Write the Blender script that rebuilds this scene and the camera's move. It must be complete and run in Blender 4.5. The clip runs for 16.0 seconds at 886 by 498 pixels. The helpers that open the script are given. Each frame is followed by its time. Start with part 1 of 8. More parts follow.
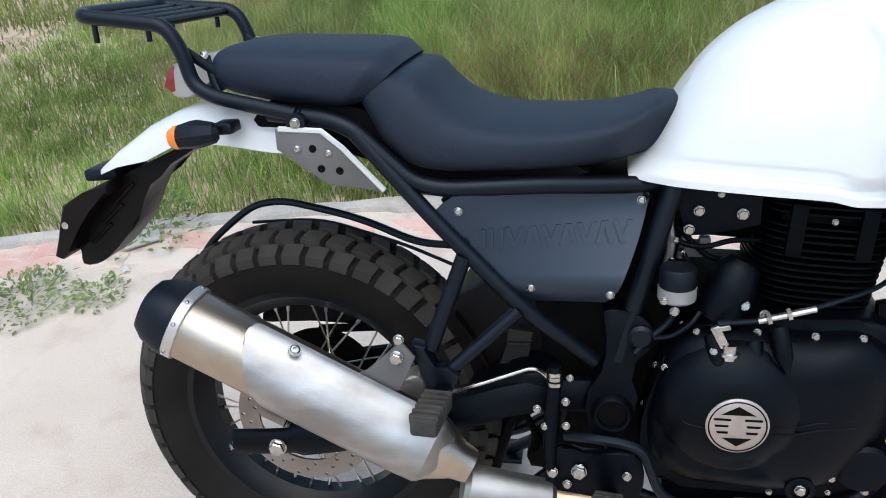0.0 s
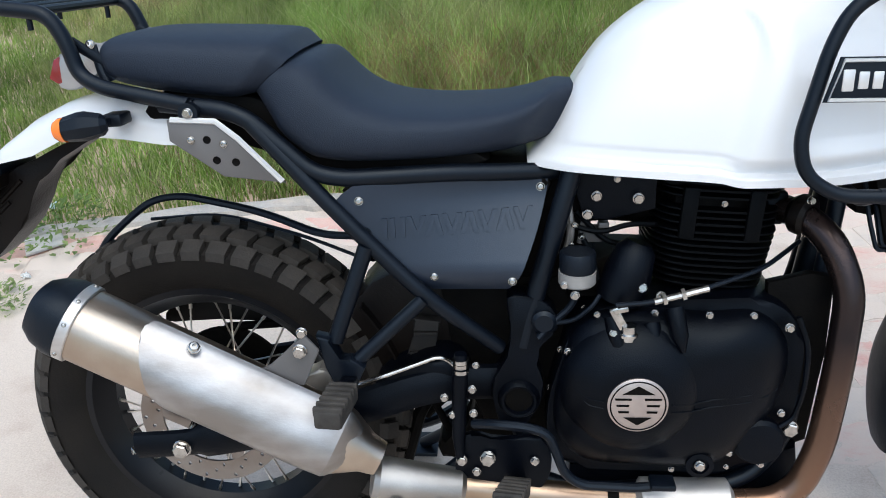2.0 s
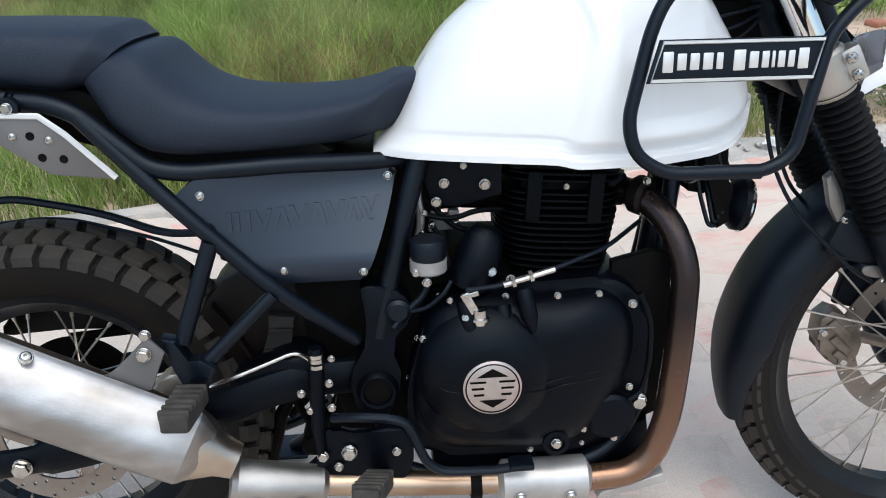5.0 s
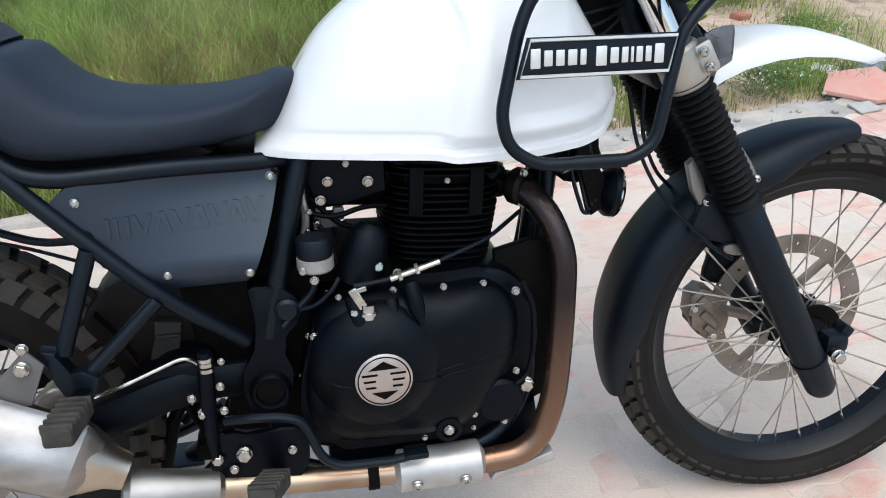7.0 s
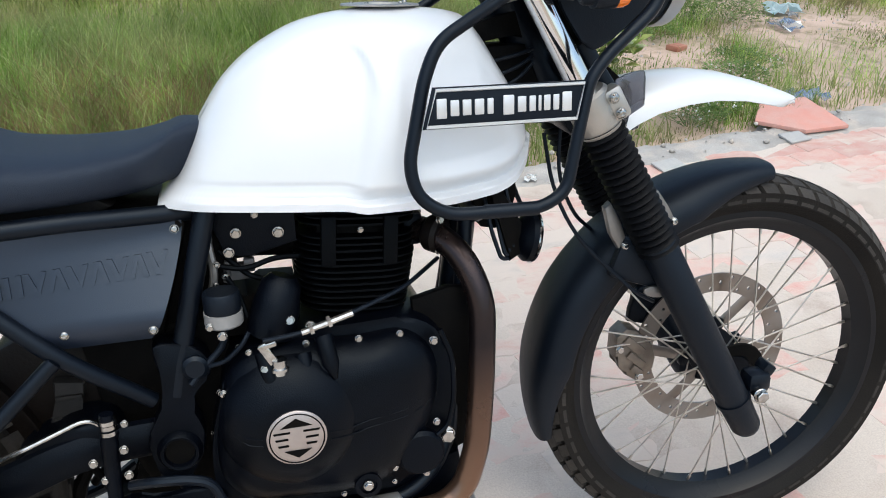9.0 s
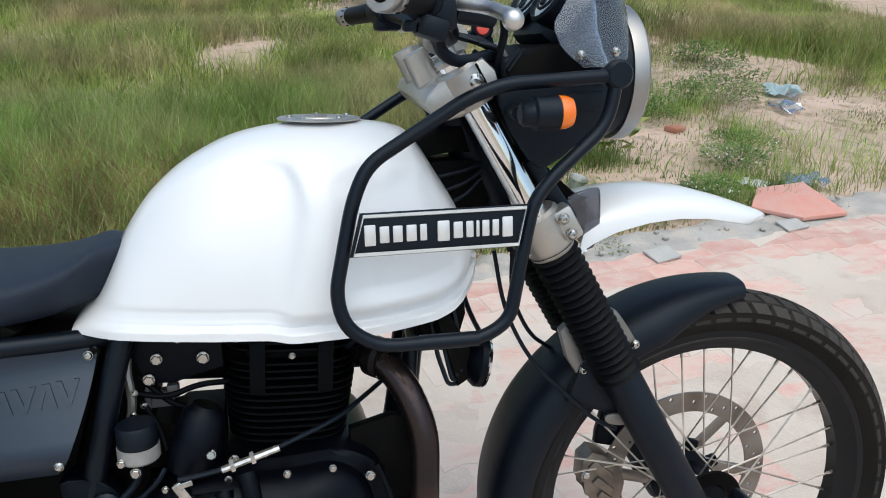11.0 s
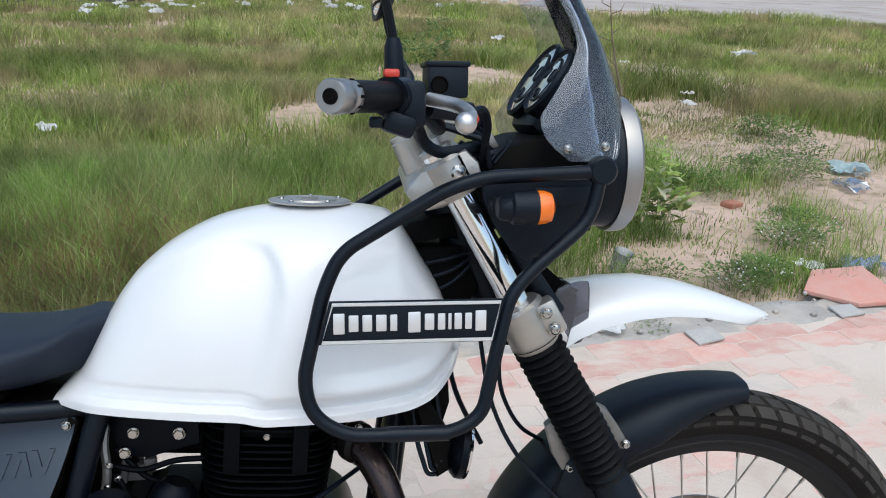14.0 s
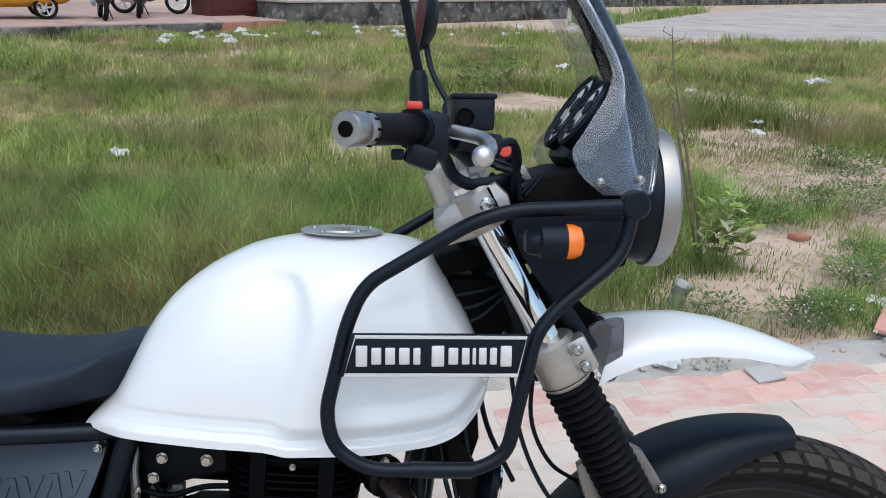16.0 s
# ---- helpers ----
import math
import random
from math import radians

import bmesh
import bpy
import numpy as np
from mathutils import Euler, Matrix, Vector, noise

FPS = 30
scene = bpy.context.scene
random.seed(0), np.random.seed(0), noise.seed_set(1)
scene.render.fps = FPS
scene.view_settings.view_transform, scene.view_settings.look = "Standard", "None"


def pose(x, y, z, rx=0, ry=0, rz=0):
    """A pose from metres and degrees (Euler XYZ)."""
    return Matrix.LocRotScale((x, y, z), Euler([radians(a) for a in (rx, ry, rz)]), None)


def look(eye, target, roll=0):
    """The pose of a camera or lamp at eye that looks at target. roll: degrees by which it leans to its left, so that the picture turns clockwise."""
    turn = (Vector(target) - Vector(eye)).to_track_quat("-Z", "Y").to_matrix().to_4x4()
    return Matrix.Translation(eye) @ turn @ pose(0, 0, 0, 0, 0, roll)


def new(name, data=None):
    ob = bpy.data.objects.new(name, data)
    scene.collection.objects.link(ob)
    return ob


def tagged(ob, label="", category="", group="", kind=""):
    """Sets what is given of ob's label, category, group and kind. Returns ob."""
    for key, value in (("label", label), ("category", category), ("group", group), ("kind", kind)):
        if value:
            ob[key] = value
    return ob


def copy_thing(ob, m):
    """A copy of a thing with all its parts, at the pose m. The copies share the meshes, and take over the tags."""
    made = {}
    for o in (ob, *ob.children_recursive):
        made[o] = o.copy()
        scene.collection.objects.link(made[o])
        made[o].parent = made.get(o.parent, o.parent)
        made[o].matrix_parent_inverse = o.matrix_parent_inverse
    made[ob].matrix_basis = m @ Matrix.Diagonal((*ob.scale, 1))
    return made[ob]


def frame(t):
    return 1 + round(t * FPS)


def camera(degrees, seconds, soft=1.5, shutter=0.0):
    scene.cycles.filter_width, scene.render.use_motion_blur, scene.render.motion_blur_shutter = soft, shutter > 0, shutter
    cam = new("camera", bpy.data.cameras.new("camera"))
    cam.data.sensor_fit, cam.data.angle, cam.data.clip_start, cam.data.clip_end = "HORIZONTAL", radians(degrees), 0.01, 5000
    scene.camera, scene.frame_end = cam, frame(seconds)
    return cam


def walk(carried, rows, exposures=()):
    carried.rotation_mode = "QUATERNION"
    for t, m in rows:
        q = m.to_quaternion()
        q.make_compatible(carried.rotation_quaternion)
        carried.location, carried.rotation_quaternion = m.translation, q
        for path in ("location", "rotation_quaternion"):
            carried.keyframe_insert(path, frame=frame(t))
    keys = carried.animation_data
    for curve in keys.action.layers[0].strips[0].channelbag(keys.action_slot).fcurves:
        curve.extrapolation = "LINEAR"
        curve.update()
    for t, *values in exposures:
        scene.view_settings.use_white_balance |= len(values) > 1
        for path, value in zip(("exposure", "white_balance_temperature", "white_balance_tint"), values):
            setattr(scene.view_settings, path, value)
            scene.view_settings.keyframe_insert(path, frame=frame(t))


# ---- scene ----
cam = camera(57.64, 16.0, 1.0)
PATH = [
    (0, (0.4729, -0.9641, 1.2588), (0.1336, 0.7212, 0.2366), -4.81),
    (0.5, (0.4818, -0.9667, 1.2533), (0.1876, 0.7266, 0.2304), -4.42),
    (1, (0.4911, -0.9663, 1.2475), (0.2407, 0.7329, 0.2228), -4.00),
    (1.5, (0.4987, -0.9655, 1.2436), (0.2934, 0.7380, 0.2160), -3.57),
    (2, (0.5071, -0.9649, 1.2391), (0.3464, 0.7428, 0.2104), -3.17),
    (2.5, (0.5209, -0.9639, 1.2313), (0.3980, 0.7491, 0.2064), -2.88),
    (3, (0.5364, -0.9636, 1.2238), (0.4492, 0.7540, 0.2030), -2.75),
    (3.5, (0.5483, -0.9638, 1.2180), (0.5027, 0.7564, 0.1986), -2.49),
    (4, (0.5532, -0.9646, 1.2127), (0.5563, 0.7570, 0.1948), -2.03),
    (6.5, (0.5740, -0.9906, 1.2241), (0.8710, 0.6936, 0.1872), 0.39),
    (7, (0.5781, -0.9957, 1.2265), (0.9368, 0.6785, 0.1928), 0.71),
    (7.5, (0.5869, -0.9963, 1.2293), (0.9961, 0.6690, 0.2002), 0.84),
    (8, (0.6034, -0.9945, 1.2333), (1.0485, 0.6658, 0.2108), 0.84),
    (10.5, (0.7295, -0.9156, 1.2737), (1.2105, 0.8217, 0.4075), 1.68),
    (11, (0.7649, -0.8974, 1.2851), (1.2230, 0.8631, 0.4539), 1.63),
    (11.5, (0.7904, -0.8841, 1.2907), (1.2273, 0.8971, 0.4932), 1.74),
    (12, (0.8073, -0.8804, 1.2966), (1.2255, 0.9174, 0.5265), 2.15),
    (12.5, (0.8272, -0.8859, 1.3047), (1.2213, 0.9260, 0.5553), 2.35),
    (13, (0.8482, -0.8915, 1.3124), (1.2145, 0.9332, 0.5799), 2.36),
    (13.5, (0.8641, -0.8934, 1.3176), (1.2004, 0.9432, 0.6008), 2.35),
    (14, (0.8775, -0.8967, 1.3218), (1.1815, 0.9511, 0.6195), 2.25),
    (14.5, (0.8891, -0.9003, 1.3269), (1.1579, 0.9581, 0.6382), 2.08),
    (15, (0.8961, -0.8987, 1.3284), (1.1291, 0.9698, 0.6543), 1.92),
    (15.5, (0.9054, -0.8915, 1.3267), (1.0989, 0.9867, 0.6674), 1.85),
    (16, (0.9241, -0.8871, 1.3259), (1.0701, 1.0003, 0.6807), 1.64),
]
walk(cam, [(t, look(eye, target, roll)) for t, eye, target, roll in PATH], exposures=[(0, 0.66, 6120, 3), (4, 0.66, 6260, 3), (8, 0.67, 6340, 3), (11, 0.47, 6400, 2), (13.5, 0.44, 6250, 3), (16, 0.42, 6130, 4)])

# ---- world, sun, exposure ----
world = bpy.data.worlds.new("sky")
scene.world = world
world.use_nodes = True
wn = world.node_tree
sky = wn.nodes.new("ShaderNodeTexSky")
sky.sky_type = "NISHITA"
sky.sun_disc = False
SUN_EL, SUN_AZ = 68.0, 176.0
sky.sun_elevation = radians(SUN_EL)
sky.sun_rotation = radians(SUN_AZ)
sky.air_density, sky.dust_density, sky.ozone_density = 1.0, 3.0, 1.0
wn.links.new(sky.outputs[0], wn.nodes["Background"].inputs[0])
wn.nodes["Background"].inputs[1].default_value = 0.15
sun = new("sun", bpy.data.lights.new("sun", "SUN"))
sun.data.energy, sun.data.angle, sun.data.color = 1.35, radians(95), (1.0, 0.99, 0.97)
sun.matrix_world = look((0, 0, 6), Vector((0, 0, 6)) - Vector((math.sin(radians(SUN_AZ)) * math.cos(radians(SUN_EL)), math.cos(radians(SUN_AZ)) * math.cos(radians(SUN_EL)), math.sin(radians(SUN_EL)))))


# ---- materials ----
def mat(name, color, rough=0.5, metal=0.0, color2=None, scale=8.0, amount=0.5, bump=0.0, bump_scale=60.0, fine=0.0, coat=0.0, spec=0.5, obj_var=0.0, rough_var=0.0, stretch=(1, 1, 1)):
    """A principled material with coarse patches of a second colour, fine grain and relief, all in object space."""
    m = bpy.data.materials.new(name)
    m.use_nodes = True
    nt = m.node_tree
    p = nt.nodes["Principled BSDF"]
    p.inputs["Roughness"].default_value = rough
    p.inputs["Metallic"].default_value = metal
    p.inputs["Coat Weight"].default_value = coat
    p.inputs["Specular IOR Level"].default_value = spec
    tc = nt.nodes.new("ShaderNodeTexCoord")
    mp = nt.nodes.new("ShaderNodeMapping")
    mp.inputs["Scale"].default_value = stretch
    nt.links.new(tc.outputs["Object"], mp.inputs[0])
    c2 = color2 or tuple(v * 0.8 for v in color)
    n1 = nt.nodes.new("ShaderNodeTexNoise")
    n1.inputs["Scale"].default_value, n1.inputs["Detail"].default_value = scale, 6
    nt.links.new(mp.outputs[0], n1.inputs["Vector"])
    ramp = nt.nodes.new("ShaderNodeMapRange")
    ramp.inputs[1].default_value, ramp.inputs[2].default_value = 0.5 - amount * 0.3, 0.5 + 0.3 * (1.2 - amount)
    nt.links.new(n1.outputs[0], ramp.inputs[0])
    mix = nt.nodes.new("ShaderNodeMix")
    mix.data_type = "RGBA"
    mix.inputs[6].default_value, mix.inputs[7].default_value = (*c2, 1), (*color, 1)
    nt.links.new(ramp.outputs[0], mix.inputs[0])
    out = mix.outputs[2]
    n2 = nt.nodes.new("ShaderNodeTexNoise")
    n2.inputs["Scale"].default_value, n2.inputs["Detail"].default_value = bump_scale, 4
    nt.links.new(mp.outputs[0], n2.inputs["Vector"])
    if fine:
        mr = nt.nodes.new("ShaderNodeMapRange")
        mr.inputs[3].default_value, mr.inputs[4].default_value = 1 - fine, 1 + fine
        nt.links.new(n2.outputs[0], mr.inputs[0])
        hs = nt.nodes.new("ShaderNodeHueSaturation")
        nt.links.new(mr.outputs[0], hs.inputs["Value"])
        nt.links.new(out, hs.inputs["Color"])
        out = hs.outputs[0]
    if obj_var:
        oi = nt.nodes.new("ShaderNodeObjectInfo")
        mr = nt.nodes.new("ShaderNodeMapRange")
        mr.inputs[3].default_value, mr.inputs[4].default_value = 1 - obj_var, 1 + obj_var
        nt.links.new(oi.outputs["Random"], mr.inputs[0])
        hs = nt.nodes.new("ShaderNodeHueSaturation")
        nt.links.new(mr.outputs[0], hs.inputs["Value"])
        nt.links.new(out, hs.inputs["Color"])
        out = hs.outputs[0]
    nt.links.new(out, p.inputs["Base Color"])
    if rough_var:
        mr = nt.nodes.new("ShaderNodeMapRange")
        mr.inputs[3].default_value, mr.inputs[4].default_value = max(0.02, rough - rough_var), min(1, rough + rough_var)
        nt.links.new(n1.outputs[0], mr.inputs[0])
        nt.links.new(mr.outputs[0], p.inputs["Roughness"])
    if bump:
        b = nt.nodes.new("ShaderNodeBump")
        b.inputs["Strength"].default_value, b.inputs["Distance"].default_value = bump, 0.002
        nt.links.new(n2.outputs[0], b.inputs["Height"])
        nt.links.new(b.outputs[0], p.inputs["Normal"])
    return m


M = {}
M["white"] = mat("white_paint", (0.66, 0.67, 0.685), 0.28, color2=(0.63, 0.64, 0.655), scale=3, coat=0.4)
M["black"] = mat("satin_black_paint", (0.0028, 0.0045, 0.0085), 0.38, color2=(0.0020, 0.0032, 0.006), scale=12, bump=0.1, bump_scale=400, rough_var=0.08, spec=0.25)
M["matte"] = mat("matte_black_plastic", (0.0032, 0.0051, 0.0093), 0.44, color2=(0.0024, 0.0038, 0.0072), scale=10, bump=0.25, bump_scale=700, rough_var=0.06, spec=0.24)
M["engine"] = mat("black_engine_enamel", (0.0014, 0.0021, 0.0044), 0.36, color2=(0.0009, 0.0012, 0.0024), scale=14, bump=0.25, bump_scale=500, rough_var=0.08, spec=0.125)
# near-black metal; gap fillers and holes get their shade from this colour
M["dark"] = mat("dark_metal_recess_shade", (0.0015, 0.0015, 0.0018), 0.6, color2=(0.004, 0.0035, 0.003), scale=30, bump=0.3, bump_scale=200, spec=0.06)
M["cover"] = mat("charcoal_side_panel", (0.0105, 0.0155, 0.028), 0.42, color2=(0.0085, 0.0125, 0.023), scale=6, bump=0.12, bump_scale=900, spec=0.55)
M["seat"] = mat("black_seat_vinyl", (0.0075, 0.0115, 0.0225), 0.56, color2=(0.006, 0.0092, 0.0185), scale=5, bump=0.55, bump_scale=900, rough_var=0.05, spec=0.42)
# darker than the tread, so groove floors carry their shade in the colour
M["rubber"] = mat("tyre_rubber", (0.004, 0.0037, 0.0036), 0.62, color2=(0.0105, 0.0088, 0.0074), scale=9, amount=0.35, bump=0.4, bump_scale=300, fine=0.2, spec=0.14)
M["tread"] = mat("dusty_tread_rubber", (0.0165, 0.0155, 0.0148), 0.72, color2=(0.036, 0.031, 0.0265), scale=16, amount=0.55, bump=0.4, bump_scale=300, fine=0.2, spec=0.25, obj_var=0.2)
M["rimblack"] = mat("gloss_black_rim", (0.003, 0.0038, 0.006), 0.30, color2=(0.006, 0.0065, 0.008), scale=9, bump=0.1, bump_scale=300, rough_var=0.08, spec=0.22)
M["gaiter"] = mat("gaiter_rubber", (0.0035, 0.0038, 0.005), 0.5, scale=20, bump=0.2, bump_scale=300, spec=0.15)
M["steel"] = mat("brushed_steel", (0.66, 0.65, 0.645), 0.42, 1.0, color2=(0.48, 0.46, 0.45), scale=5, bump=0.12, bump_scale=120, rough_var=0.12, stretch=(1, 6, 6))
M["shield"] = mat("smeared_shield_steel", (0.55, 0.55, 0.57), 0.42, 1.0, color2=(0.28, 0.265, 0.255), scale=7, amount=0.36, bump=0.1, bump_scale=160, rough_var=0.12, stretch=(1, 2, 2))
M["dullsteel"] = mat("dull_brushed_steel", (0.46, 0.445, 0.43), 0.46, 1.0, color2=(0.30, 0.285, 0.27), scale=11, amount=0.45, bump=0.2, bump_scale=120, rough_var=0.14)
M["canister"] = mat("heat_tinted_steel", (0.55, 0.49, 0.42), 0.34, 1.0, color2=(0.33, 0.25, 0.19), scale=6, amount=0.6, bump=0.1, bump_scale=150, rough_var=0.1)
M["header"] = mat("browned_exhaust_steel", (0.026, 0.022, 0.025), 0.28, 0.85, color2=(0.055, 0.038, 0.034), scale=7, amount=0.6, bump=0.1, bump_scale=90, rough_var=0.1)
M["midpipe"] = mat("golden_exhaust_steel", (0.46, 0.36, 0.27), 0.36, 1.0, color2=(0.30, 0.21, 0.15), scale=9, amount=0.6, rough_var=0.1)
M["alloy"] = mat("cast_aluminium", (0.48, 0.46, 0.43), 0.42, 0.85, color2=(0.36, 0.34, 0.31), scale=14, bump=0.25, bump_scale=350)
M["chrome"] = mat("chrome", (0.78, 0.78, 0.78), 0.1, 1.0, color2=(0.7, 0.7, 0.7), scale=10)
M["zinc"] = mat("zinc_bolt", (0.62, 0.61, 0.59), 0.2, 1.0, color2=(0.34, 0.33, 0.31), scale=60)
M["disc"] = mat("brake_disc_steel", (0.29, 0.27, 0.255), 0.38, 0.9, color2=(0.21, 0.175, 0.15), scale=14, rough_var=0.1)
M["spoke"] = mat("steel_spoke", (0.72, 0.70, 0.67), 0.28, 1.0, color2=(0.48, 0.44, 0.40), scale=30)
M["greyplate"] = mat("grey_powder_coat", (0.125, 0.12, 0.12), 0.5, 0.2, color2=(0.10, 0.096, 0.096), scale=9, bump=0.1, bump_scale=600)
M["rimsteel"] = mat("brushed_rim_steel", (0.34, 0.335, 0.33), 0.42, 1.0, color2=(0.28, 0.275, 0.27), scale=6, rough_var=0.06)
M["caliper"] = mat("bronze_cast_caliper", (0.24, 0.20, 0.165), 0.45, 0.7, color2=(0.14, 0.115, 0.095), scale=40, amount=0.6, bump=0.4, bump_scale=200)
M["barend"] = mat("turned_alloy", (0.40, 0.39, 0.38), 0.36, 0.9, color2=(0.30, 0.29, 0.28), scale=30, bump=0.15, bump_scale=300)
M["dustypeg"] = mat("dusty_peg_rubber", (0.055, 0.050, 0.045), 0.75, color2=(0.02, 0.019, 0.018), scale=30, amount=0.6, bump=0.4, bump_scale=250, spec=0.2)
M["finblack"] = mat("near_black_fins", (0.002, 0.0023, 0.003), 0.5, color2=(0.0012, 0.0013, 0.0016), scale=14, bump=0.2, bump_scale=400, spec=0.08)
M["bracket"] = mat("dull_cast_alloy", (0.26, 0.25, 0.24), 0.45, 0.7, color2=(0.19, 0.18, 0.17), scale=14, bump=0.25, bump_scale=350)
M["silver"] = mat("silver_paint", (0.70, 0.70, 0.70), 0.35, 0.5, color2=(0.62, 0.62, 0.62), scale=12)
M["satinsilver"] = mat("satin_silver_paint", (0.48, 0.48, 0.485), 0.42, 0.6, color2=(0.36, 0.35, 0.345), scale=16, amount=0.4, bump=0.1, bump_scale=200)
M["amber"] = mat("amber_lens", (0.85, 0.22, 0.01), 0.18, color2=(0.7, 0.14, 0.01), scale=25, coat=0.4)
M["redlens"] = mat("red_lens", (0.30, 0.014, 0.018), 0.15, color2=(0.2, 0.01, 0.012), scale=20, coat=0.4)
M["red"] = mat("red_plastic", (0.6, 0.05, 0.03), 0.4, scale=20)
M["badge"] = mat("badge_pewter", (0.46, 0.40, 0.37), 0.35, 0.7, color2=(0.36, 0.31, 0.29), scale=30)
M["rotor"] = mat("reservoir_plastic", (0.25, 0.245, 0.24), 0.32, color2=(0.15, 0.145, 0.14), scale=26)
M["dustyguard"] = mat("dusty_grey_plastic", (0.020, 0.018, 0.0165), 0.6, color2=(0.008, 0.0075, 0.007), scale=24, amount=0.6, bump=0.4, bump_scale=220, spec=0.2)
M["dustyblack"] = mat("dusty_black_plastic", (0.002, 0.002, 0.0024), 0.42, color2=(0.006, 0.0042, 0.0034), scale=11, amount=0.25, bump=0.3, bump_scale=200, spec=0.14)
M["dialglass"] = mat("dial_glass", (0.16, 0.18, 0.21), 0.06, color2=(0.03, 0.03, 0.035), scale=24, coat=1.0)
M["platewhite"] = mat("white_label", (0.8, 0.8, 0.78), 0.4, scale=20)


def glass_mat(name, color, rough, fac, patch=25.0, fade=None, tint=(0.86, 0.87, 0.9)):
    m = bpy.data.materials.new(name)
    m.use_nodes = True
    nt = m.node_tree
    p = nt.nodes["Principled BSDF"]
    out = nt.nodes["Material Output"]
    p.inputs["Base Color"].default_value = (*color, 1)
    p.inputs["Roughness"].default_value = rough
    tr = nt.nodes.new("ShaderNodeBsdfTransparent")
    tr.inputs[0].default_value = (*tint, 1)
    mx = nt.nodes.new("ShaderNodeMixShader")
    nz = nt.nodes.new("ShaderNodeTexNoise")
    nz.inputs["Scale"].default_value, nz.inputs["Detail"].default_value = patch, 3
    mr = nt.nodes.new("ShaderNodeMapRange")
    mr.inputs[3].default_value, mr.inputs[4].default_value = fac * 0.7, fac * 1.3
    nt.links.new(nz.outputs[0], mr.inputs[0])
    if fade:
        # smoked tint with sky haze in its colour, clearing towards the top edge
        tc = nt.nodes.new("ShaderNodeTexCoord")
        sp = nt.nodes.new("ShaderNodeSeparateXYZ")
        fd = nt.nodes.new("ShaderNodeMapRange")
        fd.interpolation_type = "SMOOTHSTEP"
        fd.inputs[1].default_value, fd.inputs[2].default_value, fd.inputs[3].default_value, fd.inputs[4].default_value = fade
        ml = nt.nodes.new("ShaderNodeMath")
        ml.operation = "MULTIPLY"
        nt.links.new(tc.outputs["Object"], sp.inputs[0])
        nt.links.new(sp.outputs[2], fd.inputs[0])
        nt.links.new(fd.outputs[0], ml.inputs[0])
        nt.links.new(mr.outputs[0], ml.inputs[1])
        mr = ml
    nt.links.new(mr.outputs[0], mx.inputs[0])
    nt.links.new(tr.outputs[0], mx.inputs[1])
    nt.links.new(p.outputs[0], mx.inputs[2])
    gl = nt.nodes.new("ShaderNodeBsdfGlossy")
    gl.inputs["Roughness"].default_value = 0.05
    fr = nt.nodes.new("ShaderNodeFresnel")
    fr.inputs[0].default_value = 1.5
    mg = nt.nodes.new("ShaderNodeMixShader")
    nt.links.new(fr.outputs[0], mg.inputs[0])
    nt.links.new(mx.outputs[0], mg.inputs[1])
    nt.links.new(gl.outputs[0], mg.inputs[2])
    nt.links.new(mg.outputs[0], out.inputs[0])
    return m


M["screen"] = glass_mat("smoked_screen", (0.32, 0.35, 0.42), 0.14, 0.16, 5.0, (1.10, 1.24, 1.0, 0.35), (0.88, 0.90, 0.93))
M["smokepanel"] = glass_mat("smoked_grey_panel", (0.16, 0.165, 0.19), 0.15, 0.30, 18.0, None, (0.55, 0.56, 0.62))
M["mirror"] = mat("mirror_glass", (0.85, 0.85, 0.85), 0.02, 1.0, color2=(0.83, 0.83, 0.83))


for k in ("black", "matte", "engine", "cover", "seat", "finblack"):
    # blue of the reflected sky put into the specular tint of the blacks
    M[k].node_tree.nodes["Principled BSDF"].inputs["Specular Tint"].default_value = (0.76, 0.88, 1.0, 1)


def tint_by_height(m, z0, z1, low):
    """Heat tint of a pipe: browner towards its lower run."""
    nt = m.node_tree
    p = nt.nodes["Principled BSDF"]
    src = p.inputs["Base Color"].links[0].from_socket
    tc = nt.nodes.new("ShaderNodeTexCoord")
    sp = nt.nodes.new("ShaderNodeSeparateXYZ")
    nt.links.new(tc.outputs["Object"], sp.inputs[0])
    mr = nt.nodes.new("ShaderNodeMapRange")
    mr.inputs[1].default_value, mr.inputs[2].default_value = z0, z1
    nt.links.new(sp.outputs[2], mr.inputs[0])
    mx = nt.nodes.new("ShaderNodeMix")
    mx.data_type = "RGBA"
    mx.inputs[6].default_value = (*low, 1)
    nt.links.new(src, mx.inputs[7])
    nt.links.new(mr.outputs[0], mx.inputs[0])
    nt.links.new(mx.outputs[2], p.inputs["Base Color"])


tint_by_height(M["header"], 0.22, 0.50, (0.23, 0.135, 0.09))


# ---- mesh helpers ----
def part(name, bm, material, parent, label="", smooth=35, local=None):
    me = bpy.data.meshes.new(name)
    bmesh.ops.recalc_face_normals(bm, faces=bm.faces)
    bm.to_mesh(me)
    bm.free()
    if smooth:
        me.polygons.foreach_set("use_smooth", [True] * len(me.polygons))
        me.set_sharp_from_angle(angle=radians(smooth))
    me.materials.append(M[material] if isinstance(material, str) else material)
    ob = new(name, me)
    if parent is not None:
        ob.parent = parent
    if local is not None:
        ob.matrix_basis = local
    if label:
        ob["label"] = label
    return ob


def share(src, name, parent, local):
    ob = new(name, src.data)
    ob.parent = parent
    ob.matrix_basis = local
    return ob


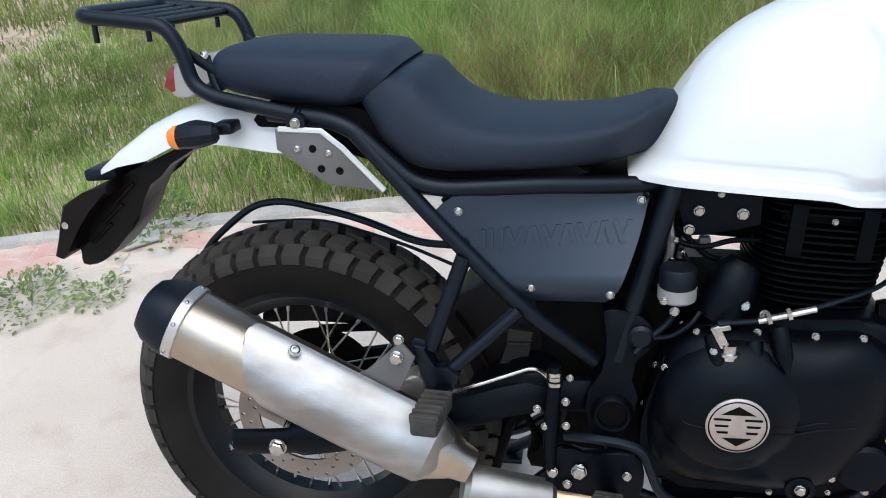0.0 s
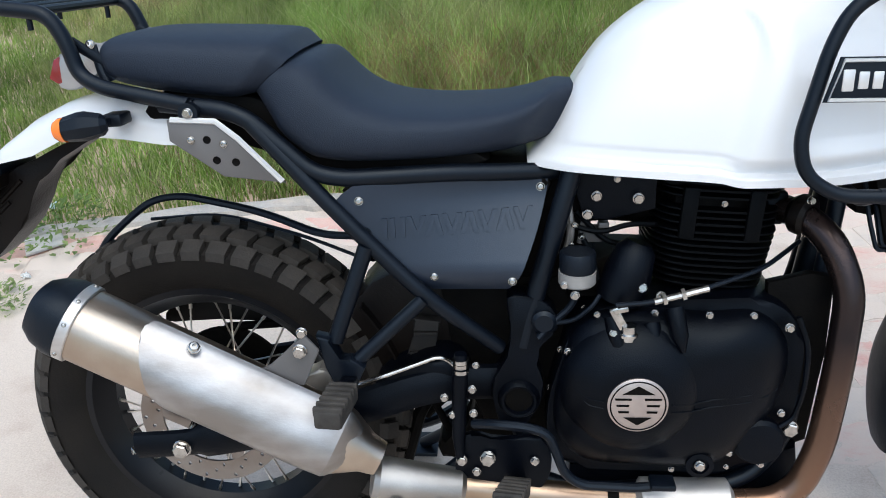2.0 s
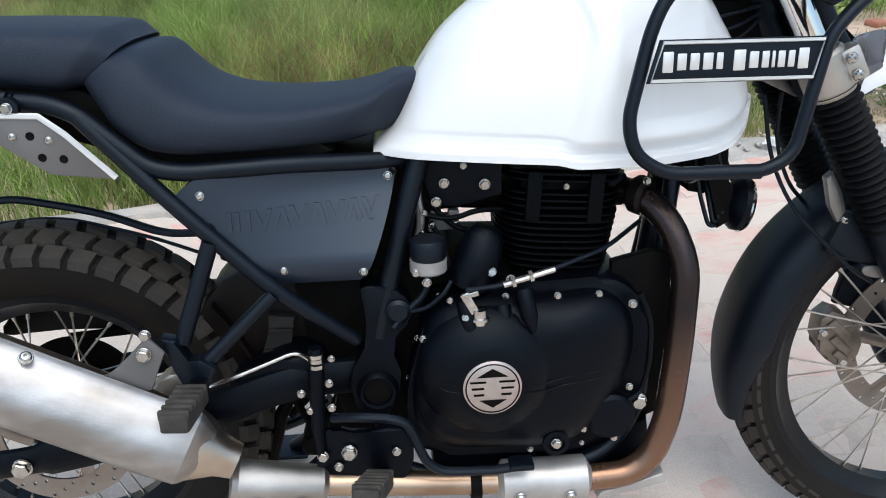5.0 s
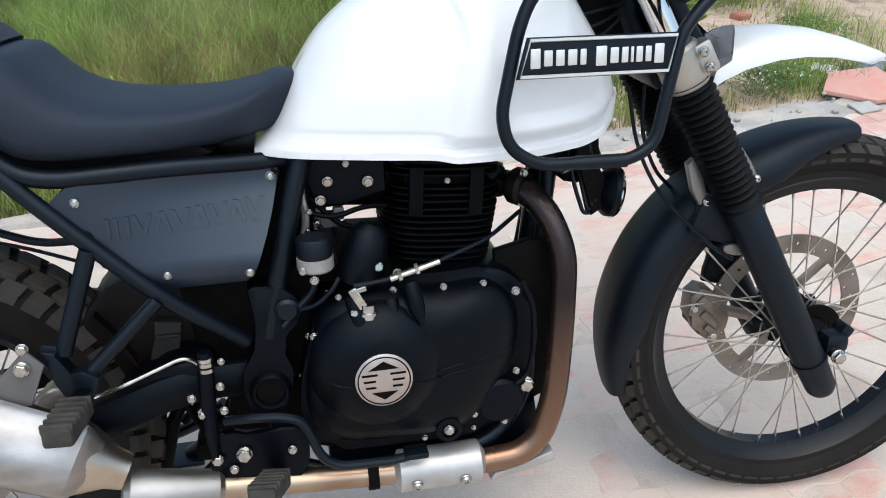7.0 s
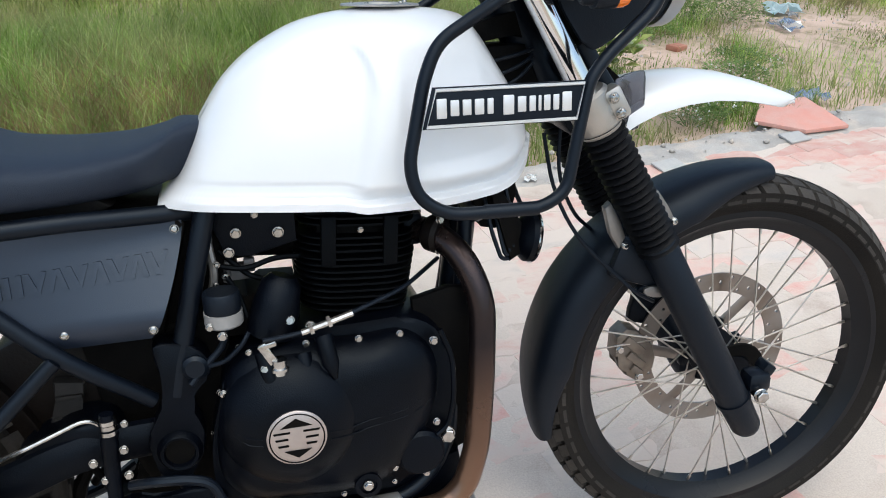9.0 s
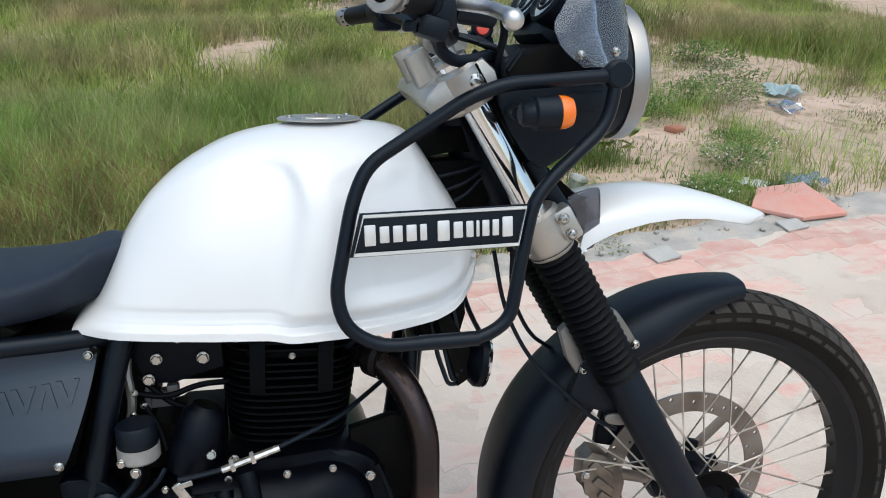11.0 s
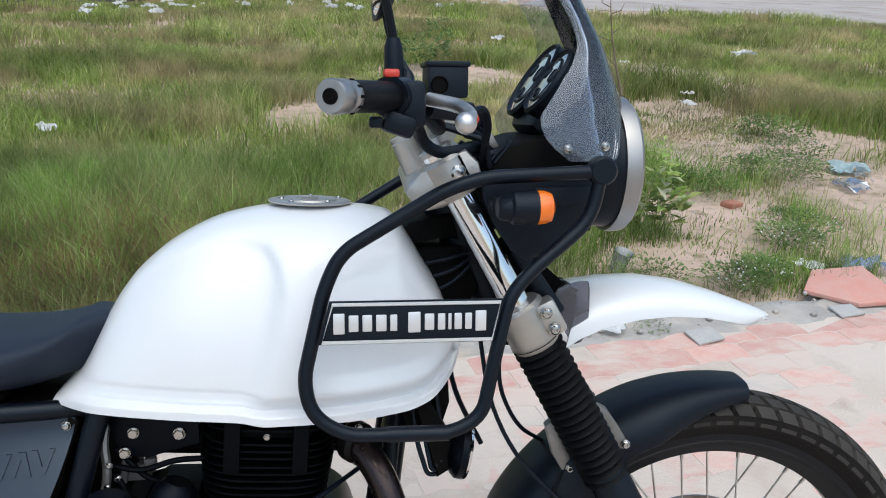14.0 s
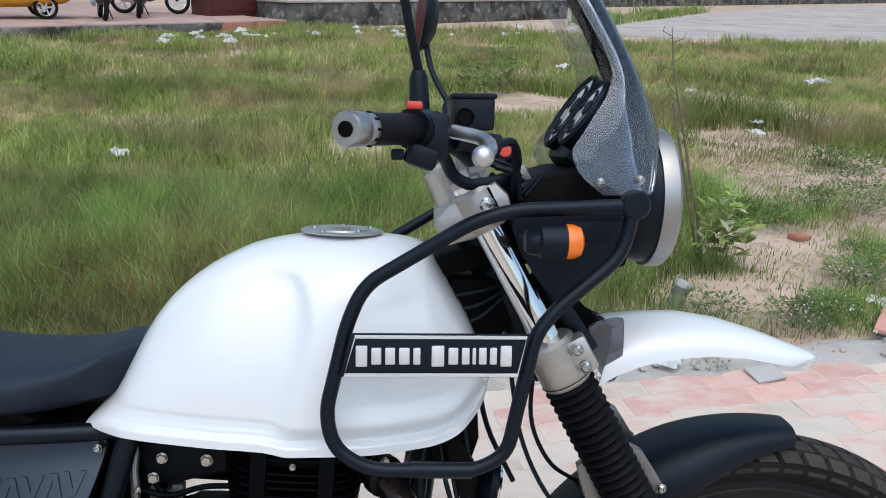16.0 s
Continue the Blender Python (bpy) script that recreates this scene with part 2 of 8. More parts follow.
def fillet(pts, r, n=5):
    pts = [Vector(p) for p in pts]
    if r <= 0:
        return pts
    out = [pts[0]]
    for i in range(1, len(pts) - 1):
        a, b, c = pts[i - 1], pts[i], pts[i + 1]
        da, dc = (a - b), (c - b)
        k = min(r, da.length * 0.48, dc.length * 0.48)
        p0, p1 = b + da.normalized() * k, b + dc.normalized() * k
        for j in range(n + 1):
            t = j / n
            out.append(p0 * (1 - t) ** 2 + b * 2 * t * (1 - t) + p1 * t * t)
    out.append(pts[-1])
    return out


def sweep(bm, pts, radius, seg=12, closed=False, caps=True, flat=None):
    """A tube along pts. radius: a number or one per point. flat: (factor on the first axis, factor on the second)."""
    pts = [Vector(p) for p in pts]
    n = len(pts)
    rad = radius if isinstance(radius, (list, tuple)) else [radius] * n
    rings, up = [], None
    for i, p in enumerate(pts):
        a = pts[i - 1] if (i > 0 or closed) else p
        b = pts[(i + 1) % n] if (i < n - 1 or closed) else p
        d = (b - a).normalized()
        if up is None:
            up = Vector((0, 1, 0)) if abs(d.y) < 0.9 else Vector((0, 0, 1))
        s = d.cross(up).normalized()
        up = s.cross(d).normalized()
        f1, f2 = flat or (1, 1)
        rings.append([bm.verts.new(p + (s * math.cos(q) * f1 + up * math.sin(q) * f2) * rad[i]) for q in (2 * math.pi * k / seg for k in range(seg))])
    for i in range(n if closed else n - 1):
        r0, r1 = rings[i], rings[(i + 1) % n]
        for k in range(seg):
            bm.faces.new((r0[k], r0[(k + 1) % seg], r1[(k + 1) % seg], r1[k]))
    if caps and not closed:
        bm.faces.new(rings[0])
        bm.faces.new(rings[-1][::-1])
    return bm


def tube(pts, radius, r=0.03, seg=12, flat=None):
    return sweep(bmesh.new(), fillet(pts, r), radius, seg, flat=flat)


def revolve(bm, profile, origin=(0, 0, 0), axis=(0, 1, 0), seg=32, closed=False):
    """profile: (radius, height along the axis). closed joins its last point to its first."""
    o, w = Vector(origin), Vector(axis).normalized()
    u = w.orthogonal().normalized()
    if abs(w.y) > 0.9:
        u = Vector((1, 0, 0))
    v = w.cross(u)
    rings = []
    for r, h in profile:
        if r < 1e-6:
            rings.append([bm.verts.new(o + w * h)])
        else:
            rings.append([bm.verts.new(o + w * h + (u * math.cos(q) + v * math.sin(q)) * r) for q in (2 * math.pi * k / seg for k in range(seg))])
    m = len(rings)
    for i in range(m if closed else m - 1):
        a, b = rings[i], rings[(i + 1) % m]
        for k in range(seg):
            k2 = (k + 1) % seg
            if len(a) == 1 and len(b) == 1:
                continue
            if len(a) == 1:
                bm.faces.new((a[0], b[k2], b[k]))
            elif len(b) == 1:
                bm.faces.new((a[k], a[k2], b[0]))
            else:
                bm.faces.new((a[k], a[k2], b[k2], b[k]))
    return bm


def slab(bm, outline, y0, y1, bevel=0.003, axis=1):
    """A plate: outline in x, z, drawn out from y0 to y1 (or in x, y along z for axis 2), with rounded rims."""
    def at(a, b, c):
        return (a, c, b) if axis == 1 else (a, b, c)
    v0 = [bm.verts.new(at(a, b, y0)) for a, b in outline]
    v1 = [bm.verts.new(at(a, b, y1)) for a, b in outline]
    n = len(outline)
    fs = [bm.faces.new(v0), bm.faces.new(v1[::-1])]
    for i in range(n):
        fs.append(bm.faces.new((v0[i], v1[i], v1[(i + 1) % n], v0[(i + 1) % n])))
    if bevel:
        es = list({e for f in fs[:2] for e in f.edges})
        bmesh.ops.bevel(bm, geom=es, offset=bevel, segments=2, affect="EDGES", profile=0.5)
    return bm


def brick(bm, centre, size, bevel=0.003, rot=None, seg=2):
    r = bmesh.ops.create_cube(bm, size=1.0)
    vs = r["verts"]
    m = Matrix.Translation(centre) @ (rot or Matrix()) @ Matrix.Diagonal((*size, 1))
    bmesh.ops.transform(bm, matrix=m, verts=vs)
    if bevel:
        bmesh.ops.bevel(bm, geom=list({e for v in vs for e in v.link_edges}), offset=bevel, segments=seg, affect="EDGES", profile=0.5)
    return bm


def smooth_outline(pts, n=4):
    """A closed outline rounded by a Catmull-Rom curve."""
    out, m = [], len(pts)
    for i in range(m):
        p0, p1, p2, p3 = (Vector((*pts[(i + k) % m], 0)) for k in (-1, 0, 1, 2))
        for j in range(n):
            t = j / n
            q = 0.5 * ((2 * p1) + (p2 - p0) * t + (2 * p0 - 5 * p1 + 4 * p2 - p3) * t * t + (3 * p1 - p0 - 3 * p2 + p3) * t ** 3)
            out.append((q.x, q.y))
    return out


def curve(xs, ys, x):
    return float(np.interp(x, xs, ys))


def soft(xs, ys, x):
    """A smooth curve through the table, by a monotone cubic."""
    xs, ys = list(xs), list(ys)
    if x <= xs[0]:
        return ys[0]
    if x >= xs[-1]:
        return ys[-1]
    i = max(k for k in range(len(xs)) if xs[k] <= x)
    i = min(i, len(xs) - 2)
    h = xs[i + 1] - xs[i]

    def slope(k):
        if k == 0 or k == len(xs) - 1:
            j = min(k, len(xs) - 2)
            return (ys[j + 1] - ys[j]) / (xs[j + 1] - xs[j])
        a = (ys[k] - ys[k - 1]) / (xs[k] - xs[k - 1])
        b = (ys[k + 1] - ys[k]) / (xs[k + 1] - xs[k])
        return 0 if a * b <= 0 else 2 * a * b / (a + b)
    t = (x - xs[i]) / h
    return (2 * t ** 3 - 3 * t * t + 1) * ys[i] + (t ** 3 - 2 * t * t + t) * h * slope(i) + (3 * t * t - 2 * t ** 3) * ys[i + 1] + (t ** 3 - t * t) * h * slope(i + 1)


def loft(bm, rings, closed_ring=True, caps=True):
    vs = [[bm.verts.new(p) for p in r] for r in rings]
    n = len(vs[0])
    for a, b in zip(vs, vs[1:]):
        for k in range(n if closed_ring else n - 1):
            bm.faces.new((a[k], a[(k + 1) % n], b[(k + 1) % n], b[k]))
    if caps and closed_ring:
        bm.faces.new(vs[0])
        bm.faces.new(vs[-1][::-1])
    return bm


BOLTS = {}


def bolt(parent, at, direction=(0, -1, 0), size=0.007, style="hex", material="zinc"):
    """A bolt head with its washer, seated at a place and looking along a direction."""
    key = (round(size, 4), style, material)
    m = Vector(direction).to_track_quat("Z", "Y").to_matrix().to_4x4()
    m.translation = Vector(at)
    if key not in BOLTS:
        bm = bmesh.new()
        revolve(bm, [(0, 0), (size * 1.15, 0), (size * 1.2, size * 0.15), (size * 1.1, size * 0.3), (0, size * 0.3)], axis=(0, 0, 1), seg=14)
        if style == "hex":
            revolve(bm, [(0, size * 0.25), (size, size * 0.25), (size, size * 0.9), (size * 0.85, size * 1.05), (0, size * 1.05)], axis=(0, 0, 1), seg=6)
        else:
            revolve(bm, [(0, size * 0.25), (size * 0.95, size * 0.25), (size * 0.98, size * 0.55), (size * 0.7, size * 0.85), (size * 0.42, size * 0.9), (size * 0.4, size * 0.45), (0, size * 0.45)], axis=(0, 0, 1), seg=12)
        ob = part("bolt", bm, material, parent, "", 30, m)
        BOLTS[key] = ob
        return ob
    return share(BOLTS[key], "bolt", parent, m)


# ---- the motorcycle: x ahead, y to its own left, z up from the line between the tyres ----
LEAN = 10.89
motorcycle = new("motorcycle")
motorcycle.matrix_basis = pose(0, 0, 0.02, -LEAN, 0, 0)
tagged(motorcycle, "white and black adventure motorcycle leaning on its side stand on pavers", "motorcycle")
bike = motorcycle

# steering: front parts turn a little to the right about the steering head
RAKE = math.atan2(0.41, 0.751)
HEAD = Vector((1.055, 0, 0.985))
STEER = Matrix.Translation(HEAD) @ Matrix.Rotation(radians(-4), 4, Vector((-math.sin(RAKE), 0, math.cos(RAKE)))) @ Matrix.Translation(-HEAD)


def make_wheel(name, centre, steer, R, rim, half, drop, pitches, rows, disc_r, disc_y, hub_w, label):
    """A spoked wheel: black rim as the part, with tyre, hub, spokes and brake disc under it."""
    loc = steer @ Matrix.Translation(centre)
    bm = bmesh.new()
    fl = half * 0.72
    revolve(bm, [(rim + 0.006, -fl), (rim + 0.006, -fl + 0.006), (rim - 0.004, -fl + 0.01), (rim - 0.006, -fl * 0.5), (rim - 0.024, -0.012), (rim - 0.024, 0.012), (rim - 0.006, fl * 0.5), (rim - 0.004, fl - 0.01), (rim + 0.006, fl - 0.006), (rim + 0.006, fl),
                 (rim - 0.006, fl), (rim - 0.018, fl * 0.6), (rim - 0.033, 0.014), (rim - 0.033, -0.014), (rim - 0.018, -fl * 0.6), (rim - 0.006, -fl)], seg=96, closed=True)
    wheel = part(name, bm, "rimblack", bike, label, 40, loc)

    def crown(y):
        return R - drop * (abs(y) / half) ** 2.2

    bm = bmesh.new()
    d = 0.011
    prof = [(rim, -fl + 0.004), (rim + 0.008, -fl - 0.003), (rim + 0.35 * (R - rim), -half * 0.99), (rim + 0.62 * (R - rim), -half * 1.0)]
    ys = [half * (k / 8 - 1) for k in range(17)]
    prof += [(crown(y) - d, y * 0.985) for y in ys]
    prof += [(rim + 0.62 * (R - rim), half), (rim + 0.35 * (R - rim), half * 0.99), (rim + 0.008, fl + 0.003), (rim, fl - 0.004)]
    revolve(bm, prof, seg=120)
    part("tyre", bm, "rubber", wheel, "dusty rubber tyre", 30)
    for y0, y1, a0, a1, skew, off in rows:
        step = 2 * math.pi / pitches
        bm = bmesh.new()
        nl, na = 3, 3
        ring = []
        for i in range(nl + 1):
            y = y0 + (y1 - y0) * i / nl
            ring.append([(step * (a0 + (a1 - a0) * q / na + skew * (y - y0) / half), y) for q in range(na + 1)])
        top = [[bm.verts.new((crown(y) * math.cos(t), y, crown(y) * math.sin(t))) for t, y in row] for row in ring]
        edge = [(0, q) for q in range(na)] + [(i, na) for i in range(nl)] + [(nl, q) for q in range(na, 0, -1)] + [(i, 0) for i in range(nl, 0, -1)]
        low = []
        for i, q in edge:
            t, y = ring[i][q]
            r = crown(y) - d - 0.003
            low.append(bm.verts.new((r * math.cos(t), y * 1.01, r * math.sin(t))))
        for i in range(nl):
            for q in range(na):
                bm.faces.new((top[i][q], top[i][q + 1], top[i + 1][q + 1], top[i + 1][q]))
        m = len(edge)
        for q in range(m):
            i0, j0 = edge[q]
            i1, j1 = edge[(q + 1) % m]
            bm.faces.new((top[i0][j0], low[q], low[(q + 1) % m], top[i1][j1]))
        first = None
        for k in range(pitches):
            rot = Matrix.Rotation(-(k + off) * step, 4, "Y")
            if first is None:
                first = part("tread_block", bm, "tread", wheel, "worn dusty tread block", 30, rot)
            else:
                share(first, "tread_block", wheel, rot)
    bm = bmesh.new()
    hw = hub_w
    revolve(bm, [(0, -hw), (0.03, -hw), (0.036, -hw + 0.006), (0.046, -hw + 0.008), (0.046, -hw + 0.014), (0.03, -hw + 0.02), (0.026, 0), (0.03, hw - 0.02), (0.046, hw - 0.014), (0.046, hw - 0.008), (0.036, hw - 0.006), (0.03, hw), (0, hw)], seg=36)
    part("hub", bm, "engine", wheel, "black wheel hub")
    bm = bmesh.new()
    revolve(bm, [(0.034, -hw - 0.004), (0.056, -hw - 0.004), (0.058, -hw - 0.001), (0.034, -hw - 0.001)], seg=48, closed=True)
    part("sensor_ring", bm, "dark", wheel, "dark wheel speed ring")
    lug = None
    for k in range(6):
        rot = Matrix.Rotation(-k * math.pi / 3 - 0.3, 4, "Y")
        if lug is None:
            bm = bmesh.new()
            brick(bm, (0.05, hw - 0.006, 0), (0.030, 0.016, 0.020), 0.004)
            lug = part("disc_lug", bm, "engine", wheel, "", 35, rot)
        else:
            share(lug, "disc_lug", wheel, rot)
    meshes = {}
    for k in range(36):
        side = 1 if k % 2 else -1
        dirn = 1 if (k // 2) % 2 else -1
        key = (side, dirn)
        a = k * 2 * math.pi / 36
        rot = Matrix.Rotation(-a, 4, "Y")
        if key not in meshes:
            bm = bmesh.new()
            w = 0.9 * dirn
            p0 = Vector((0.044 * math.cos(w), side * (hw - 0.012), 0.044 * math.sin(w)))
            p1 = Vector((rim - 0.030, side * 0.006, 0))
            sweep(bm, [p0, p1], 0.0017, 6)
            sweep(bm, [p1 - (p1 - p0).normalized() * 0.014, p1], 0.003, 6)
            meshes[key] = part("spoke", bm, "spoke", wheel, "thin steel wire spoke", 40, rot)
        else:
            share(meshes[key], "spoke", wheel, rot)
    if disc_r:
        bm = bmesh.new()
        ri, sectors, hr = disc_r - 0.036, 42, 0.0036
        half_a = math.pi / sectors
        for k in range(sectors):
            mid = 2 * math.pi * k / sectors
            rh = disc_r - 0.018 + (0.011, 0, -0.011)[k % 3]
            at = lambda r, a, y: bm.verts.new((r * math.cos(a), y, r * math.sin(a)))
            rim_pts = [(ri, mid - half_a), (ri, mid), (ri, mid + half_a), (disc_r - 0.018, mid + half_a), (disc_r, mid + half_a), (disc_r, mid), (disc_r, mid - half_a), (disc_r - 0.018, mid - half_a)]
            hole_pts = []
            for r, a in rim_pts:
                d = Vector((r - disc_r + 0.018, (a - mid) * disc_r)).normalized() * hr
                hole_pts.append((rh + d.x, mid + d.y / disc_r))
            oa, ob_ = [[at(r, a, y) for r, a in rim_pts] for y in (disc_y - 0.002, disc_y + 0.002)]
            ha, hb_ = [[at(r, a, y) for r, a in hole_pts] for y in (disc_y - 0.002, disc_y + 0.002)]
            for q in range(8):
                w = (q + 1) % 8
                bm.faces.new((oa[q], oa[w], ha[w], ha[q]))
                bm.faces.new((ob_[q], hb_[q], hb_[w], ob_[w]))
                bm.faces.new((ha[q], ha[w], hb_[w], hb_[q]))
                if q in (0, 1, 4, 5):
                    bm.faces.new((oa[q], ob_[q], ob_[w], oa[w]))
        bmesh.ops.remove_doubles(bm, verts=bm.verts, dist=1e-5)
        bmesh.ops.recalc_face_normals(bm, faces=bm.faces)
        part("brake_disc", bm, "disc", wheel, "drilled steel brake disc", 30)
        arm = None
        for k in range(6):
            rot = Matrix.Rotation(-k * math.pi / 3, 4, "Y")
            if arm is None:
                bm = sweep(bmesh.new(), [(0.04, disc_y, 0.012), (ri + 0.004, disc_y, -0.012)], 0.011, 8, flat=(1, 0.18))
                arm = part("disc_arm", bm, "disc", wheel, "", 30, rot)
            else:
                share(arm, "disc_arm", wheel, rot)
    return wheel


REAR = [(-0.0640, -0.0490, 0.06, 0.80, -0.45, 0.0), (-0.0420, -0.0225, 0.0, 0.76, -0.70, 0.42), (-0.0150, 0.0150, 0.05, 0.74, 0.35, 0.9), (0.0225, 0.0420, 0.4, 1.16, 0.70, 0.42), (0.0490, 0.0640, 0.40, 1.14, 0.45, 0.0)]
rear_wheel = make_wheel("rear_wheel", (0.022, 0.0, 0.313), Matrix(), 0.325, 0.218, 0.062, 0.032, 46, REAR, 0.12, -0.062, 0.05, "black spoked rear wheel")
FRONT = [(-0.0455, -0.0315, 0.10, 0.84, 0.7, 0.0), (-0.0285, -0.0135, 0.05, 0.80, 1.0, 0.5), (-0.0105, 0.0105, 0.08, 0.86, 0.5, 0.0), (0.0135, 0.0285, 0.4, 1.15, -1.0, 0.5), (0.0315, 0.0455, 0.40, 1.14, -0.7, 0.0)]
WF = Vector((1.476, 0, 0.330))
front_wheel = make_wheel("front_wheel", WF, STEER, 0.358, 0.294, 0.046, 0.026, 58, FRONT, 0.155, 0.044, 0.05, "black spoked front wheel")


# ---- fuel tank ----
TX = [0.535, 0.56, 0.604, 0.642, 0.695, 0.755, 0.80, 0.86, 0.936, 0.975, 0.99, 1.017, 1.040, 1.056, 1.064]
TZ = [0.742, 0.770, 0.850, 0.9005, 0.9415, 0.968, 0.977, 0.983, 0.9772, 0.969, 0.954, 0.910, 0.870, 0.829, 0.800]
BX = [0.535, 0.56, 0.60, 0.72, 0.775, 0.81, 0.88, 0.98, 1.010, 1.040, 1.056, 1.064]
BZ = [0.736, 0.735, 0.736, 0.7325, 0.7285, 0.7215, 0.7225, 0.730, 0.738, 0.7575, 0.773, 0.796]
WX = [0.535, 0.56, 0.60, 0.66, 0.74, 0.82, 0.90, 0.98, 1.02, 1.045, 1.058, 1.064]
WY = [0.074, 0.098, 0.129, 0.149, 0.163, 0.165, 0.166, 0.157, 0.146, 0.121, 0.097, 0.085]


def tank_ring(x, n=150):
    zt, zb, w = soft(TX, TZ, x), soft(BX, BZ, x), soft(WX, WY, x)
    ey = soft([0.53, 0.62, 0.74, 0.86, 1.064], [1.03, 0.90, 0.78, 0.76, 0.68], x)
    ez = soft([0.535, 0.62, 0.70, 0.80, 0.95, 1.064], [1.10, 1.0, 0.82, 0.98, 0.90, 0.80], x)
    pts = []
    for k in range(n + 1):
        q = math.pi * (k / n - 0.8 * math.sin(2 * math.pi * k / n) / (2 * math.pi))
        h = math.sin(q) if math.sin(q) > 0 else 0
        c = math.cos(q)
        y = -w * math.copysign(abs(c) ** ey, c)
        z = zb + (zt - zb) * h ** ez
        rel = (z - zb)
        # bottom lip: the side draws in above the seam and flares out to it
        u, v = min(1, max(0, (rel - 0.0105) / 0.005)), min(1, max(0, (rel - 0.0155) / 0.022))
        lip = (0.0150 * u * u * (3 - 2 * u) - 0.0135 * v * v * (3 - 2 * v)) * min(1, max(0.2, (x - 0.535) / 0.06))
        top = soft([0.60, 0.66, 0.695, 0.74, 0.78, 0.808, 0.826, 0.835], [0.845, 0.900, 0.922, 0.937, 0.942, 0.936, 0.915, 0.88], x)
        m = 1 / (1 + math.exp(-(top - z) / 0.005)) if 0.55 < x < 0.9 else 0
        fx = 1 / (1 + math.exp((x - (0.826 - 0.30 * max(0, 0.875 - z) ** 1.15)) / 0.006))
        inset = 0.0135 * m * fx * min(1, max(0, (rel - 0.018) / 0.014))
        if x > 0.86:
            # sunken panel ahead of the guard's rear tube
            e = min(1, max(0, (x - 0.86) / 0.05)) * min(1, max(0, (rel - 0.04) / 0.02)) * min(1, max(0, (zt - z - 0.03) / 0.03))
            inset += 0.006 * e
        s = math.copysign(1, y) if abs(y) > 1e-6 else 0
        pts.append((x, y - s * (lip + inset) if abs(y) > 0.03 else y, z))
    return pts


def fuel_tank():
    bm = bmesh.new()
    xs = [0.535, 0.54, 0.545, 0.55, 0.555] + [0.56 + 0.005 * k for k in range(95)] + [1.037, 1.044, 1.05, 1.056, 1.060, 1.064]
    rings = [tank_ring(x) for x in xs]
    loft(bm, rings, closed_ring=False, caps=False)
    bm.verts.ensure_lookup_table()
    n = len(rings[0])
    bm.faces.new([bm.verts[k] for k in range(n)])
    bm.faces.new([bm.verts[(len(rings) - 1) * n + k] for k in range(n)][::-1])
    for i in range(len(rings) - 1):
        a, b = i * n, (i + 1) * n
        bm.faces.new((bm.verts[a], bm.verts[b], bm.verts[b + n - 1], bm.verts[a + n - 1]))
    tank = part("fuel_tank", bm, "white", bike, "glossy white fuel tank", 50)
    bm = bmesh.new()
    revolve(bm, [(0, 0.0), (0.056, 0.0), (0.057, 0.002), (0.054, 0.0036), (0.047, 0.0038), (0.045, 0.0024), (0.037, 0.0024), (0.035, 0.0048), (0.02, 0.0052), (0.018, 0.0038), (0, 0.0038)], (0.866, 0.0, 0.982), (0.03, 0, 1), 48)
    cap = part("filler_cap", bm, "alloy", tank, "grey alloy round filler cap")
    bm = bmesh.new()
    brick(bm, (0.866, 0, 0.9870), (0.024, 0.012, 0.003), 0.001)
    part("key_flap", bm, "bracket", cap)
    for k in range(5):
        a = k * 1.257 + 0.3
        bolt(cap, (0.866 + 0.041 * math.cos(a), 0.041 * math.sin(a), 0.9852), (0, 0, 1), 0.0035, "allen")


fuel_tank()


def skin(top, bottom, width, n=40, ring=28, flat=0.55, crownp=0.5):
    """A cushion between a top line and a bottom line, both in x, z over the same steps; width: half widths at those steps."""
    bm = bmesh.new()
    k = len(top)
    ss = list(range(k))
    rings = []
    for i in range(n + 1):
        s = (k - 1) * i / n
        tx, tz = soft(ss, [p[0] for p in top], s), soft(ss, [p[1] for p in top], s)
        bx, bz = soft(ss, [p[0] for p in bottom], s), soft(ss, [p[1] for p in bottom], s)
        w = soft(ss, width, s)
        e = min(1, 0.25 + 4.5 * min(i, n - i) / n)
        r = []
        for q in range(ring):
            a = 2 * math.pi * q / ring
            c, d = math.cos(a), math.sin(a)
            y = -w * math.copysign(abs(c) ** flat, c) * (0.9 + 0.1 * e)
            h = 0.5 + 0.5 * math.copysign(abs(d) ** crownp, d)
            h = 0.5 + (h - 0.5) * (0.75 + 0.25 * e)
            r.append((bx + (tx - bx) * h, y, bz + (tz - bz) * h))
        rings.append(r)
    return loft(bm, rings)


